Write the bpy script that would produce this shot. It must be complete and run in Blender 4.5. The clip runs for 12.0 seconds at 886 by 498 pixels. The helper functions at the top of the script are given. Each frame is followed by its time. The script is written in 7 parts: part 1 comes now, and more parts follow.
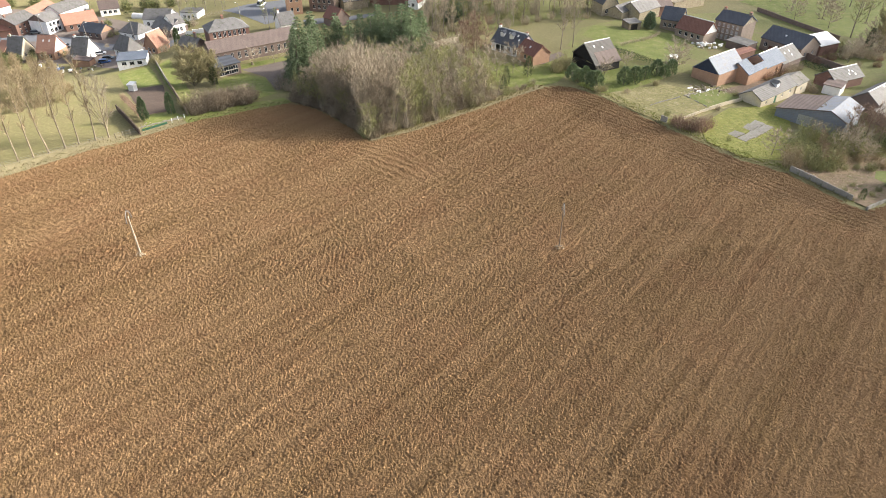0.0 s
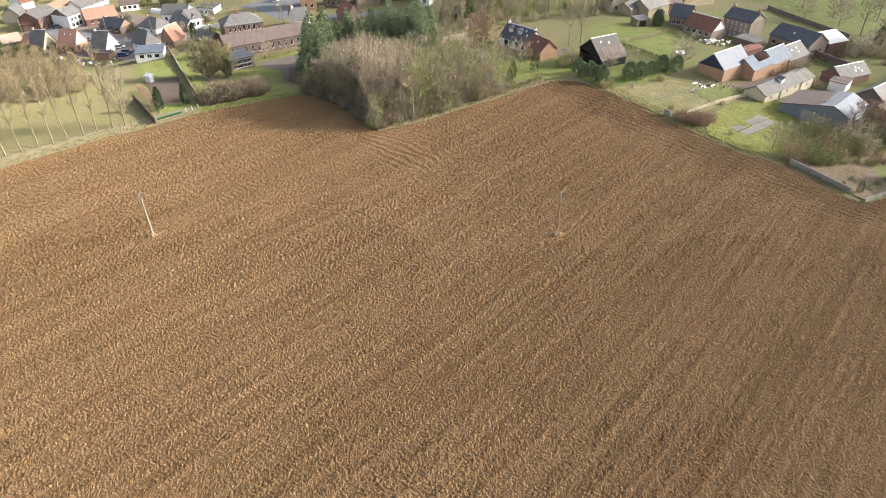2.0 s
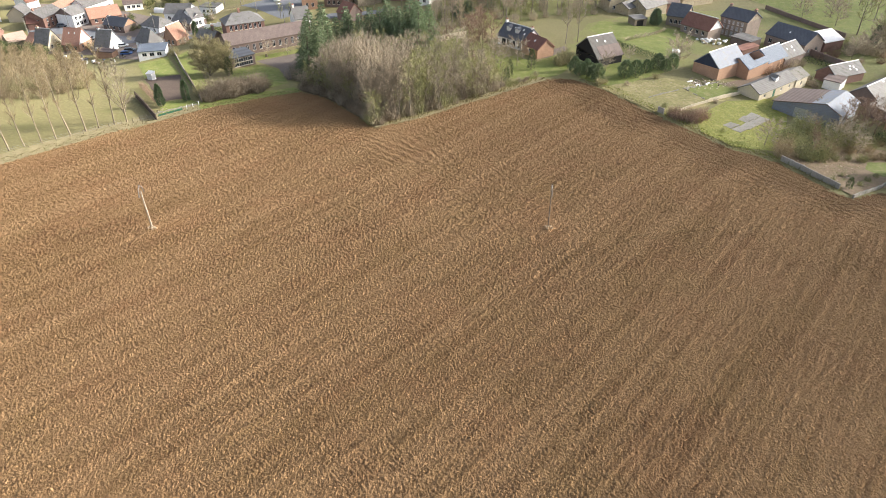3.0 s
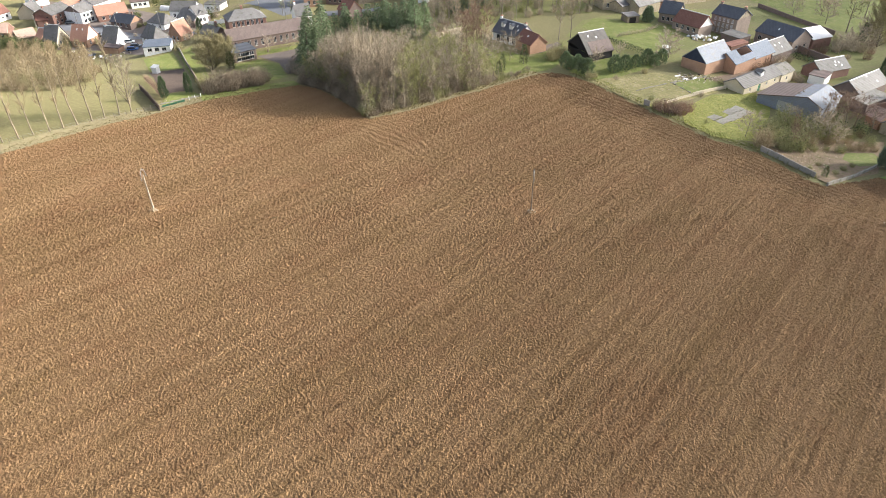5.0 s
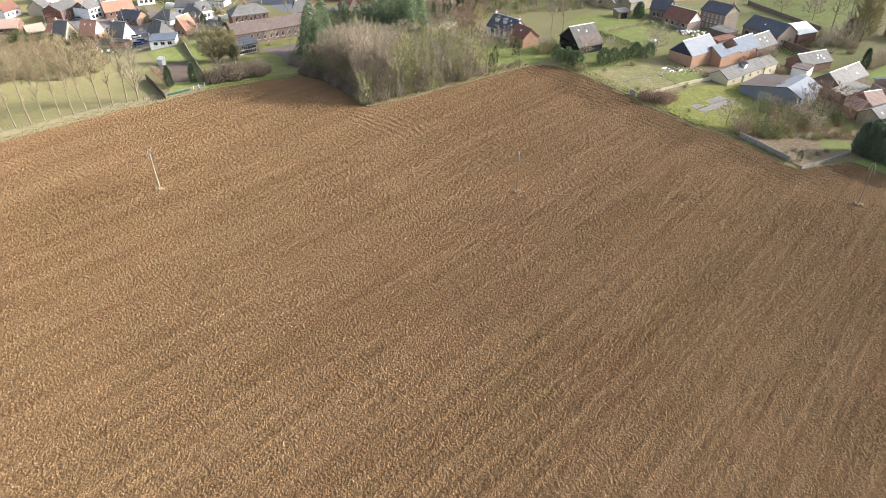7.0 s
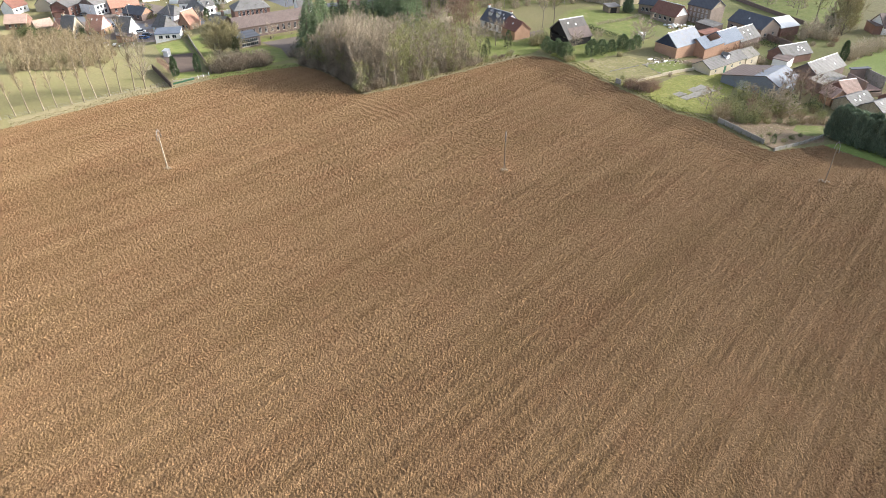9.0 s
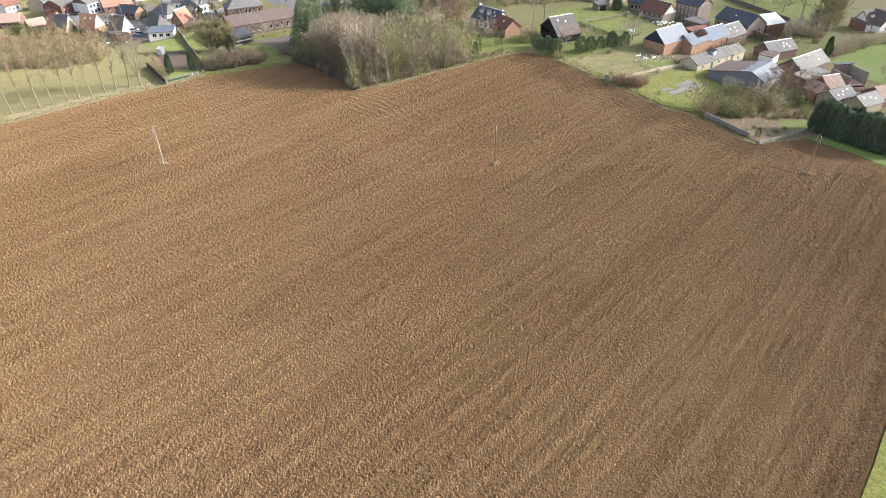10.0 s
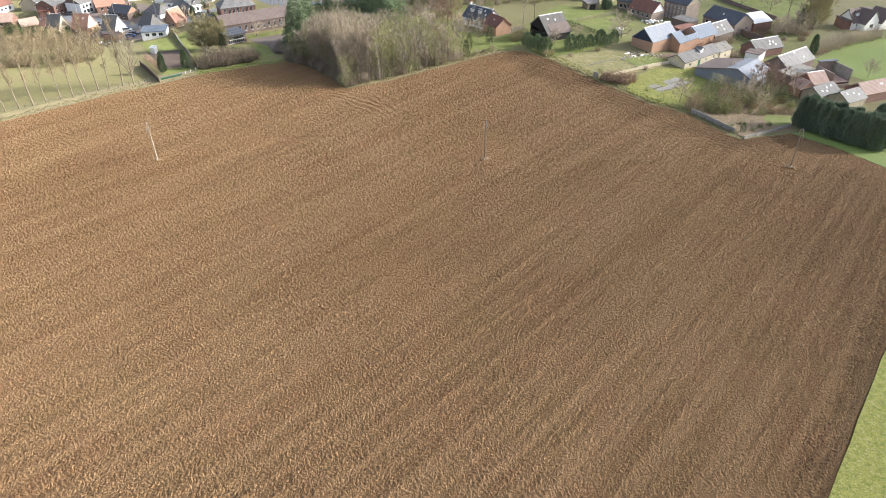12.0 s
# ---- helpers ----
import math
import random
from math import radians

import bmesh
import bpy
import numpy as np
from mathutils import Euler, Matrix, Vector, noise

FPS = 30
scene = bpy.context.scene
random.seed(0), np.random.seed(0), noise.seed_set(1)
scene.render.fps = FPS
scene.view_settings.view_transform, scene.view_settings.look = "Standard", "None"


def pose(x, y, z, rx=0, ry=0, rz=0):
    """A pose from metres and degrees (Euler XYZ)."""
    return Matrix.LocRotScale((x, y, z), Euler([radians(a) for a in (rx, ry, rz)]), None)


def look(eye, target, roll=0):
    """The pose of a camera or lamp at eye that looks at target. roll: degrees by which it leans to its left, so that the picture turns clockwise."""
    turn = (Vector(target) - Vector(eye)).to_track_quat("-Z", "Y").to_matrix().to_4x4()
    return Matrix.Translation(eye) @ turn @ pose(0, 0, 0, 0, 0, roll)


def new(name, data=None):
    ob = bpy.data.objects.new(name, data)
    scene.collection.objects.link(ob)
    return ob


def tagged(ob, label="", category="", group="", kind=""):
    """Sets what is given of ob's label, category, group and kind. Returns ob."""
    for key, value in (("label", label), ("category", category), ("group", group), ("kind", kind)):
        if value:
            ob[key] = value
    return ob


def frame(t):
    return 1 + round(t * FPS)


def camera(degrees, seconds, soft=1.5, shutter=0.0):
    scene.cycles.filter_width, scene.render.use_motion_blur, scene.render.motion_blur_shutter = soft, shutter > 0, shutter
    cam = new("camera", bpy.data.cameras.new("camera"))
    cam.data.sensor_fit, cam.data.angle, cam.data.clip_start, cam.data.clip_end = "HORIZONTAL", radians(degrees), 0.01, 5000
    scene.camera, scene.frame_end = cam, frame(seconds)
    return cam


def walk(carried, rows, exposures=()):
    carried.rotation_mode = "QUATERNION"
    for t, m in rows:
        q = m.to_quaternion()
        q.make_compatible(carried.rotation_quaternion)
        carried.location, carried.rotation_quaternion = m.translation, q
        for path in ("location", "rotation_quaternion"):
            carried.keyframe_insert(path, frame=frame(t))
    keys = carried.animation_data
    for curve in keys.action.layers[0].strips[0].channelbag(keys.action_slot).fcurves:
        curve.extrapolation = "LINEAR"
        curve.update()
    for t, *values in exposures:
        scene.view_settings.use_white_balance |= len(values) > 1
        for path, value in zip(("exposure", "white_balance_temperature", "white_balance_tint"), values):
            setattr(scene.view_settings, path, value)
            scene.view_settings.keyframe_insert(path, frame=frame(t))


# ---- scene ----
cam = camera(69.45, 12.0, 0.42)
# seconds, eye, point looked at, roll
PATH = [
    (0, (0.000, 0.000, 61.855), (0.000, 81.755, 4.269), -0.25),
    (0.5, (0.213, -0.844, 61.851), (-0.755, 80.875, 4.223), -0.29),
    (1, (0.683, -1.887, 61.738), (-1.022, 79.806, 4.090), -0.30),
    (1.5, (1.392, -2.966, 61.599), (-0.511, 78.763, 4.008), -0.33),
    (2, (2.410, -4.125, 61.518), (0.169, 77.633, 3.980), -0.38),
    (2.5, (3.432, -5.203, 61.597), (0.782, 76.555, 4.077), -0.46),
    (3, (4.334, -6.494, 61.575), (1.491, 75.320, 4.143), -0.44),
    (5, (7.906, -12.609, 61.727), (4.167, 69.289, 4.466), -0.51),
    (5.5, (8.640, -14.384, 61.642), (4.761, 67.565, 4.464), -0.47),
    (6, (9.441, -16.355, 61.558), (5.398, 65.620, 4.427), -0.46),
    (6.5, (10.037, -18.373, 61.483), (5.919, 63.667, 4.452), -0.46),
    (7, (10.679, -20.510, 61.407), (6.486, 61.575, 4.448), -0.48),
    (9, (12.957, -29.513, 61.373), (8.675, 52.677, 4.572), -0.48),
    (9.5, (13.317, -31.318, 61.342), (9.388, 50.840, 4.469), -0.42),
    (10, (13.423, -32.500, 61.496), (10.099, 49.713, 4.663), -0.42),
    (10.5, (13.698, -33.409, 61.446), (10.390, 48.848, 4.675), -0.42),
    (11, (14.110, -34.242, 61.380), (10.916, 48.040, 4.639), -0.44),
    (11.5, (14.303, -34.798, 61.387), (11.377, 47.493, 4.645), -0.46),
    (12, (14.225, -34.951, 61.435), (11.767, 47.369, 4.713), -0.35),
]
walk(cam, [(t, look(e, g, r)) for t, e, g, r in PATH], exposures=[(0.0, 0.94, 6330, 10), (5.0, 0.95, 6130, 10), (12.0, 0.96, 5900, 10)])

# ---- light ----
SUN_UP, SUN_AZ = 23.0, 8.5          # degrees above the horizon; degrees from +x towards +y
world = bpy.data.worlds.new("sky")
scene.world = world
world.use_nodes = True
wn = world.node_tree
sky = wn.nodes.new("ShaderNodeTexSky")
sky.sky_type, sky.sun_disc = "NISHITA", False
sky.sun_elevation, sky.sun_rotation = radians(SUN_UP), radians(90 - SUN_AZ)
sky.air_density, sky.dust_density, sky.ozone_density = 0.8, 3.5, 0.5
sky_fade = wn.nodes.new("ShaderNodeHueSaturation")      # takes colour out of the sky's light, so that shadows are less blue
sky_fade.inputs["Saturation"].default_value = 0.55
wn.links.new(sky.outputs[0], sky_fade.inputs["Color"])
wn.links.new(sky_fade.outputs[0], wn.nodes["Background"].inputs[0])
wn.nodes["Background"].inputs[1].default_value = 0.17
sun_data = bpy.data.lights.new("sun", "SUN")
sun_data.energy, sun_data.angle, sun_data.color = 3.9, radians(0.5), (1.0, 0.93, 0.80)
sun = new("sun", sun_data)
S = Vector((math.cos(radians(SUN_UP)) * math.cos(radians(SUN_AZ)), math.cos(radians(SUN_UP)) * math.sin(radians(SUN_AZ)), math.sin(radians(SUN_UP))))
sun.matrix_world = look(S * 300, (0, 0, 0))


# ---- materials ----
def nodes_of(name):
    m = bpy.data.materials.new(name)
    m.use_nodes = True
    nt = m.node_tree
    return m, nt, nt.nodes["Principled BSDF"]


def noise_node(nt, coord, scale, detail=4.0, rough=0.55, stretch=None):
    n = nt.nodes.new("ShaderNodeTexNoise")
    n.inputs["Scale"].default_value, n.inputs["Detail"].default_value, n.inputs["Roughness"].default_value = scale, detail, rough
    if stretch:
        for key, value in (("Rotation", (0, 0, radians(stretch[0]))), ("Scale", stretch[1])):
            mp = nt.nodes.new("ShaderNodeMapping")
            mp.inputs[key].default_value = value
            nt.links.new(coord, mp.inputs[0])
            coord = mp.outputs[0]
    nt.links.new(coord, n.inputs["Vector"])
    return n.outputs["Fac"]


def ramp(nt, fac, stops):
    r = nt.nodes.new("ShaderNodeValToRGB")
    e = r.color_ramp.elements
    while len(e) < len(stops):
        e.new(0.5)
    for k, (at, c) in enumerate(stops):
        e[k].position, e[k].color = at, (*c, 1)
    nt.links.new(fac, r.inputs[0])
    return r.outputs[0]


def mix(nt, fac, a, b, mode="MIX"):
    m = nt.nodes.new("ShaderNodeMix")
    m.data_type, m.blend_type = "RGBA", mode
    for sock, v in ((m.inputs[0], fac), (m.inputs[6], a), (m.inputs[7], b)):
        if isinstance(v, (int, float)):
            sock.default_value = v
        elif isinstance(v, tuple):
            sock.default_value = (*v, 1)
        else:
            nt.links.new(v, sock)
    return m.outputs[2]


def surface(name, dark, light, coarse=0.3, fine=3.0, rough=0.9, bump=0.3, third=None, metal=0.0, stretch=None, by_object=0.0, wave=None, depth=0.05, grain=1.0):
    """A weathered surface: two scales of noise between two colours (and stains of a third), with fine relief."""
    m, nt, b = nodes_of(name)
    co = nt.nodes.new("ShaderNodeTexCoord").outputs["Object"]
    big, small = noise_node(nt, co, coarse, 5, 0.6), noise_node(nt, co, fine, 6, 0.65, stretch)
    mid = tuple((p + q) / 2 for p, q in zip(dark, light))
    c1 = ramp(nt, big, [(0.3, dark), (0.5, mid), (0.7, light)])
    c2 = ramp(nt, small, [(0.25, tuple(v * (1 - 0.45 * grain) for v in mid)), (0.5, mid), (0.75, tuple(min(1, v * (1 + 0.4 * grain)) for v in light))])
    col = mix(nt, 0.5, c1, c2)
    if third:
        stain = noise_node(nt, co, coarse * 2.3, 6, 0.7)
        f = ramp(nt, stain, [(0.52, (0, 0, 0)), (0.68, (1, 1, 1))])
        col = mix(nt, f, col, third)
    if by_object:
        oi = nt.nodes.new("ShaderNodeObjectInfo").outputs["Random"]
        v = ramp(nt, oi, [(0.0, (1 - by_object,) * 3), (1.0, (1.0,) * 3)])
        col = mix(nt, 1.0, col, v, "MULTIPLY")
    nt.links.new(col, b.inputs["Base Color"])
    b.inputs["Roughness"].default_value, b.inputs["Metallic"].default_value = rough, metal
    b.inputs["Specular IOR Level"].default_value = 0.25
    b.inputs["Diffuse Roughness"].default_value = 0.8 if rough > 0.8 else 0.0
    height = small
    if wave:
        w = nt.nodes.new("ShaderNodeTexWave")
        w.bands_direction = wave[0]
        w.inputs["Scale"].default_value, w.inputs["Distortion"].default_value = wave[1], 0.3
        nt.links.new(co, w.inputs["Vector"])
        height = mix(nt, 0.35, w.outputs["Color"], small)
        nt.links.new(mix(nt, 0.25, col, w.outputs["Color"], "MULTIPLY"), b.inputs["Base Color"])
    bp = nt.nodes.new("ShaderNodeBump")
    bp.inputs["Strength"].default_value, bp.inputs["Distance"].default_value = bump, depth
    nt.links.new(height, bp.inputs["Height"])
    nt.links.new(bp.outputs[0], b.inputs["Normal"])
    return m


def leaf_surface(name, dark, light, rough=0.75, by_object=0.35):
    m, nt, b = nodes_of(name)
    isl = nt.nodes.new("ShaderNodeNewGeometry").outputs["Random Per Island"]
    col = ramp(nt, isl, [(0.0, dark), (1.0, light)])
    oi = nt.nodes.new("ShaderNodeObjectInfo").outputs["Random"]
    col = mix(nt, 1.0, col, ramp(nt, oi, [(0.0, (1 - by_object,) * 3), (1.0, (1.0,) * 3)]), "MULTIPLY")
    nt.links.new(col, b.inputs["Base Color"])
    b.inputs["Roughness"].default_value = rough
    b.inputs["Specular IOR Level"].default_value = 0.2
    return m


def soil_surface(name="ploughed_soil", wet=1.0):
    """Ploughed loam: random pale and dark crumbs, partly standing in for lit and shaded clod sides, in bands along the
    furrows.
    """
    m, nt, b = nodes_of(name)
    co = nt.nodes.new("ShaderNodeTexCoord").outputs["Object"]
    broad = noise_node(nt, co, 0.018, 4, 0.55)
    bands = noise_node(nt, co, 0.30, 3, 0.6, (-FURROW, (0.06, 1.0, 1.0)))
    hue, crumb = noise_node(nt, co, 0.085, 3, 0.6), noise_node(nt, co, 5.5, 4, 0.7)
    base = ramp(nt, broad, [(0.3, (0.222, 0.134, 0.063)), (0.7, (0.272, 0.170, 0.082))])
    base = mix(nt, ramp(nt, hue, [(0.42, (0, 0, 0)), (0.62, (0.35, 0.35, 0.35))]), base, (0.245, 0.168, 0.072))
    base = mix(nt, ramp(nt, hue, [(0.38, (0.35, 0.35, 0.35)), (0.48, (0, 0, 0))]), base, (0.285, 0.165, 0.080))
    base = mix(nt, ramp(nt, bands, [(0.38, (0, 0, 0)), (0.62, (0.7, 0.7, 0.7))]), base, (0.315, 0.202, 0.100))
    # crumb grain, with the contrast of sunlit and shaded clods put into its colour
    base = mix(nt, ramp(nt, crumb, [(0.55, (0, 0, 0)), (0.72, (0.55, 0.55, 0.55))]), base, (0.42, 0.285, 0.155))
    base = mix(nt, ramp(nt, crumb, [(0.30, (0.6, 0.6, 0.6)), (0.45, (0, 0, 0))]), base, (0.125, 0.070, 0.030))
    swath = noise_node(nt, co, 0.055, 2, 0.5, (-FURROW, (0.12, 1.0, 1.0)))
    base = mix(nt, 1.0, base, ramp(nt, swath, [(0.35, (0.95, 0.94, 0.93)), (0.65, (1.04, 1.04, 1.04))]), "MULTIPLY")
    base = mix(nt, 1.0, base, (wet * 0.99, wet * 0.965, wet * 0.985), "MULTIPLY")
    nt.links.new(base, b.inputs["Base Color"])
    b.inputs["Roughness"].default_value = 1.0
    b.inputs["Specular IOR Level"].default_value = 0.1
    b.inputs["Diffuse Roughness"].default_value = 1.0
    lump = noise_node(nt, co, 4.4, 3, 0.6, (-97, (0.75, 1.15, 1.0)))
    bp = nt.nodes.new("ShaderNodeBump")
    bp.inputs["Strength"].default_value, bp.inputs["Distance"].default_value = 1.0, 0.42
    nt.links.new(lump, bp.inputs["Height"])
    nt.links.new(bp.outputs[0], b.inputs["Normal"])
    return m


FURROW = 48.5                        # degrees from +x
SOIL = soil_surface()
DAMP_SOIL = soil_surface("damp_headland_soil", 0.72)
GRASS = surface("meadow_grass", (0.155, 0.142, 0.06), (0.26, 0.225, 0.108), 0.035, 1.6, 0.95, 0.6, third=(0.19, 0.18, 0.07), depth=0.15)
LAWN = surface("lawn_grass", (0.115, 0.155, 0.034), (0.25, 0.26, 0.075), 0.22, 2.2, 0.95, 0.8, third=(0.29, 0.26, 0.115), depth=0.15)
MOSSY_GRASS = surface("mossy_yard_grass", (0.15, 0.175, 0.035), (0.33, 0.315, 0.085), 0.45, 2.6, 0.95, 0.9, third=(0.40, 0.36, 0.13), depth=0.2)
PLOT_GRASS = surface("dead_plot_grass", (0.16, 0.165, 0.05), (0.37, 0.31, 0.15), 0.12, 1.4, 0.95, 1.0, third=(0.42, 0.35, 0.19), depth=0.3)
FARM_GRASS = surface("farm_grass", (0.125, 0.145, 0.045), (0.255, 0.24, 0.09), 0.06, 1.8, 0.95, 0.7, third=(0.21, 0.17, 0.09), depth=0.15)
BRIGHT = surface("young_crop", (0.165, 0.215, 0.045), (0.25, 0.295, 0.085), 0.05, 2.0, 0.95, 0.5, depth=0.1)
STRIP = surface("rank_grass", (0.085, 0.135, 0.015), (0.42, 0.385, 0.09), 1.3, 4.5, 0.95, 0.8, third=(0.46, 0.39, 0.18), depth=0.12)
DRY = surface("dry_grass", (0.17, 0.145, 0.065), (0.38, 0.32, 0.17), 0.3, 2.0, 0.95, 0.9, third=(0.17, 0.18, 0.055), depth=0.2)
VERGE = surface("verge_grass", (0.19, 0.16, 0.085), (0.32, 0.27, 0.155), 0.3, 3.0, 0.95, 0.7, third=(0.16, 0.155, 0.065), depth=0.15)
LITTER = surface("leaf_litter", (0.075, 0.052, 0.03), (0.17, 0.12, 0.07), 0.2, 2.5, 0.95, 0.8, depth=0.15)
BED = surface("garden_soil", (0.085, 0.062, 0.048), (0.135, 0.10, 0.08), 0.3, 3.0, 0.95, 0.6, depth=0.08)
ASPHALT = surface("asphalt", (0.13, 0.135, 0.15), (0.19, 0.195, 0.21), 0.1, 4.0, 0.9, 0.2)
PAVING = surface("gravel_yard", (0.13, 0.105, 0.09), (0.22, 0.18, 0.155), 0.2, 4.0, 0.95, 0.3)
SCRUB_EARTH = surface("scrub_earth", (0.17, 0.125, 0.075), (0.33, 0.235, 0.15), 0.35, 2.5, 0.95, 0.7, third=(0.17, 0.165, 0.06), depth=0.15)
DIRT = surface("bare_earth", (0.15, 0.105, 0.07), (0.26, 0.19, 0.135), 0.25, 3.0, 0.95, 0.5)
CONCRETE = surface("concrete", (0.28, 0.255, 0.215), (0.46, 0.42, 0.365), 0.4, 4.0, 0.9, 0.3, third=(0.19, 0.19, 0.11), by_object=0.25)
PALE_CLAY = surface("pale_clay", (0.44, 0.35, 0.235), (0.60, 0.50, 0.36), 0.6, 4.0, 0.95, 0.4)
BRICK = surface("red_brick", (0.192, 0.107, 0.083), (0.336, 0.200, 0.155), 0.6, 5.0, 0.9, 0.3, by_object=0.2)
BROWN_BRICK = surface("brown_brick", (0.151, 0.109, 0.092), (0.257, 0.196, 0.168), 0.6, 5.0, 0.9, 0.3)
PINK_BRICK = surface("faded_pink_brick", (0.25, 0.195, 0.155), (0.38, 0.305, 0.25), 0.5, 5.0, 0.9, 0.3)
ORANGE_BRICK = surface("orange_brick", (0.36, 0.215, 0.135), (0.52, 0.335, 0.225), 0.6, 5.0, 0.9, 0.3)
STONE = surface("pale_stone", (0.30, 0.25, 0.17), (0.50, 0.43, 0.31), 0.5, 4.0, 0.9, 0.4, third=(0.24, 0.19, 0.13))
RENDER_WALL = surface("white_render", (0.80, 0.79, 0.77), (0.90, 0.89, 0.87), 0.4, 3.0, 0.85, 0.1, third=(0.70, 0.68, 0.63), grain=0.3)
CREAM = surface("cream_render", (0.50, 0.43, 0.31), (0.66, 0.58, 0.44), 0.4, 3.0, 0.85, 0.1, grain=0.5)
ORANGE_TILE = surface("orange_tile", (0.369, 0.193, 0.132), (0.534, 0.303, 0.217), 0.4, 4.0, 0.8, 0.5, wave=("Z", 1.5), by_object=0.15)
SALMON_TILE = surface("faded_salmon_tile", (0.47, 0.325, 0.255), (0.65, 0.48, 0.395), 0.4, 4.0, 0.85, 0.5, wave=("Z", 1.5))
RED_TILE = surface("red_tile", (0.174, 0.082, 0.061), (0.272, 0.139, 0.105), 0.4, 4.0, 0.8, 0.5, wave=("Z", 1.5))
BROWN_TILE = surface("brown_tile", (0.15, 0.112, 0.10), (0.235, 0.185, 0.165), 0.4, 4.0, 0.8, 0.5, wave=("Z", 1.5), by_object=0.2)
GREY_TILE = surface("grey_fibre_tile", (0.15, 0.143, 0.138), (0.26, 0.248, 0.238), 0.4, 4.0, 0.75, 0.4, third=(0.13, 0.126, 0.1), wave=("Z", 1.3), by_object=0.25, grain=0.7)
OLD_FIBRE = surface("old_fibre_sheet", (0.098, 0.09, 0.085), (0.165, 0.152, 0.142), 0.4, 4.0, 0.8, 0.4, third=(0.10, 0.098, 0.078), wave=("Z", 1.3), grain=0.7)
SLATE = surface("blue_slate", (0.079, 0.084, 0.100), (0.142, 0.148, 0.165), 0.4, 4.0, 0.6, 0.3, wave=("Z", 1.6), by_object=0.15, grain=0.6)
PALE_SHEET = surface("bleached_roof_sheet", (0.19, 0.21, 0.25), (0.27, 0.285, 0.32), 0.35, 2.0, 0.7, 0.25, third=(0.25, 0.235, 0.215), wave=("X", 1.6), grain=0.3)
BLUE_SHEET = surface("blue_grey_sheet", (0.125, 0.15, 0.19), (0.20, 0.225, 0.27), 0.3, 2.0, 0.75, 0.5, wave=("X", 1.6), grain=0.3)
DARK_SHEET = surface("dark_blue_cladding", (0.031, 0.041, 0.076), (0.054, 0.067, 0.109), 0.5, 3.0, 0.6, 0.4, wave=("X", 1.8))
TAR_WOOD = surface("tarred_boards", (0.018, 0.017, 0.018), (0.042, 0.038, 0.036), 0.6, 5.0, 0.85, 0.5, wave=("X", 1.8))
WHITE_PAINT = surface("white_paint", (0.70, 0.69, 0.66), (0.82, 0.81, 0.79), 0.8, 4.0, 0.6, 0.1, grain=0.4)
WOOD = surface("weathered_wood", (0.20, 0.155, 0.11), (0.38, 0.31, 0.23), 0.8, 6.0, 0.9, 0.4, by_object=0.25)
POLE_WOOD = surface("pole_wood", (0.40, 0.33, 0.24), (0.56, 0.48, 0.37), 0.6, 6.0, 0.85, 0.3)
OLD_POLE = surface("weathered_pole_wood", (0.22, 0.17, 0.12), (0.33, 0.262, 0.195), 0.6, 6.0, 0.95, 0.3)
STEEL = surface("galvanised_steel", (0.32, 0.32, 0.32), (0.48, 0.48, 0.47), 1.0, 6.0, 0.5, 0.2, metal=0.6)
BARK = surface("grey_bark", (0.20, 0.165, 0.125), (0.36, 0.31, 0.245), 0.7, 6.0, 0.95, 0.5, by_object=0.35)
PALE_BARK = surface("pale_bark", (0.25, 0.20, 0.135), (0.39, 0.325, 0.225), 0.5, 5.0, 0.9, 0.4, by_object=0.2)
TWIG = leaf_surface("bare_twigs", (0.31, 0.255, 0.18), (0.54, 0.455, 0.34))
DARK_TWIG = leaf_surface("dark_twigs", (0.20, 0.16, 0.11), (0.39, 0.315, 0.225))
TAN_TWIG = leaf_surface("tan_twigs", (0.27, 0.205, 0.115), (0.46, 0.37, 0.23))
MOSS_TWIG = leaf_surface("mossy_twigs", (0.235, 0.235, 0.10), (0.42, 0.41, 0.19))
RED_TWIG = leaf_surface("reddish_twigs", (0.22, 0.14, 0.10), (0.40, 0.28, 0.20))
WILLOW_TWIG = leaf_surface("ochre_twigs", (0.30, 0.26, 0.135), (0.52, 0.455, 0.25))
NEEDLE = leaf_surface("conifer_needles", (0.165, 0.215, 0.115), (0.28, 0.345, 0.18))
DARK_NEEDLE = leaf_surface("dark_evergreen", (0.15, 0.195, 0.13), (0.30, 0.355, 0.23))
CYPRESS_GREEN = leaf_surface("cypress_sprays", (0.07, 0.105, 0.055), (0.155, 0.205, 0.10))
DARK_GREEN = leaf_surface("evergreen_leaves", (0.035, 0.056, 0.022), (0.085, 0.115, 0.045))
GREEN_LEAF = leaf_surface("hedge_leaves", (0.06, 0.10, 0.022), (0.13, 0.18, 0.05))
IVY = leaf_surface("ivy_leaves", (0.11, 0.13, 0.06), (0.23, 0.25, 0.12))
STRAW = leaf_surface("straw_tufts", (0.22, 0.19, 0.075), (0.42, 0.35, 0.18))
TURF = leaf_surface("grass_tufts", (0.17, 0.20, 0.04), (0.38, 0.38, 0.11))
GLASS, gnt, gb = nodes_of("window_glass")
gb.inputs["Base Color"].default_value, gb.inputs["Roughness"].default_value = (0.02, 0.024, 0.03, 1), 0.08
CURTAIN, gnt, gb = nodes_of("curtained_glass")
gb.inputs["Base Color"].default_value, gb.inputs["Roughness"].default_value = (0.42, 0.40, 0.37, 1), 0.12
GREEN_NET, gnt, gb = nodes_of("green_netting")
gb.inputs["Base Color"].default_value, gb.inputs["Roughness"].default_value = (0.04, 0.13, 0.075, 1), 0.7
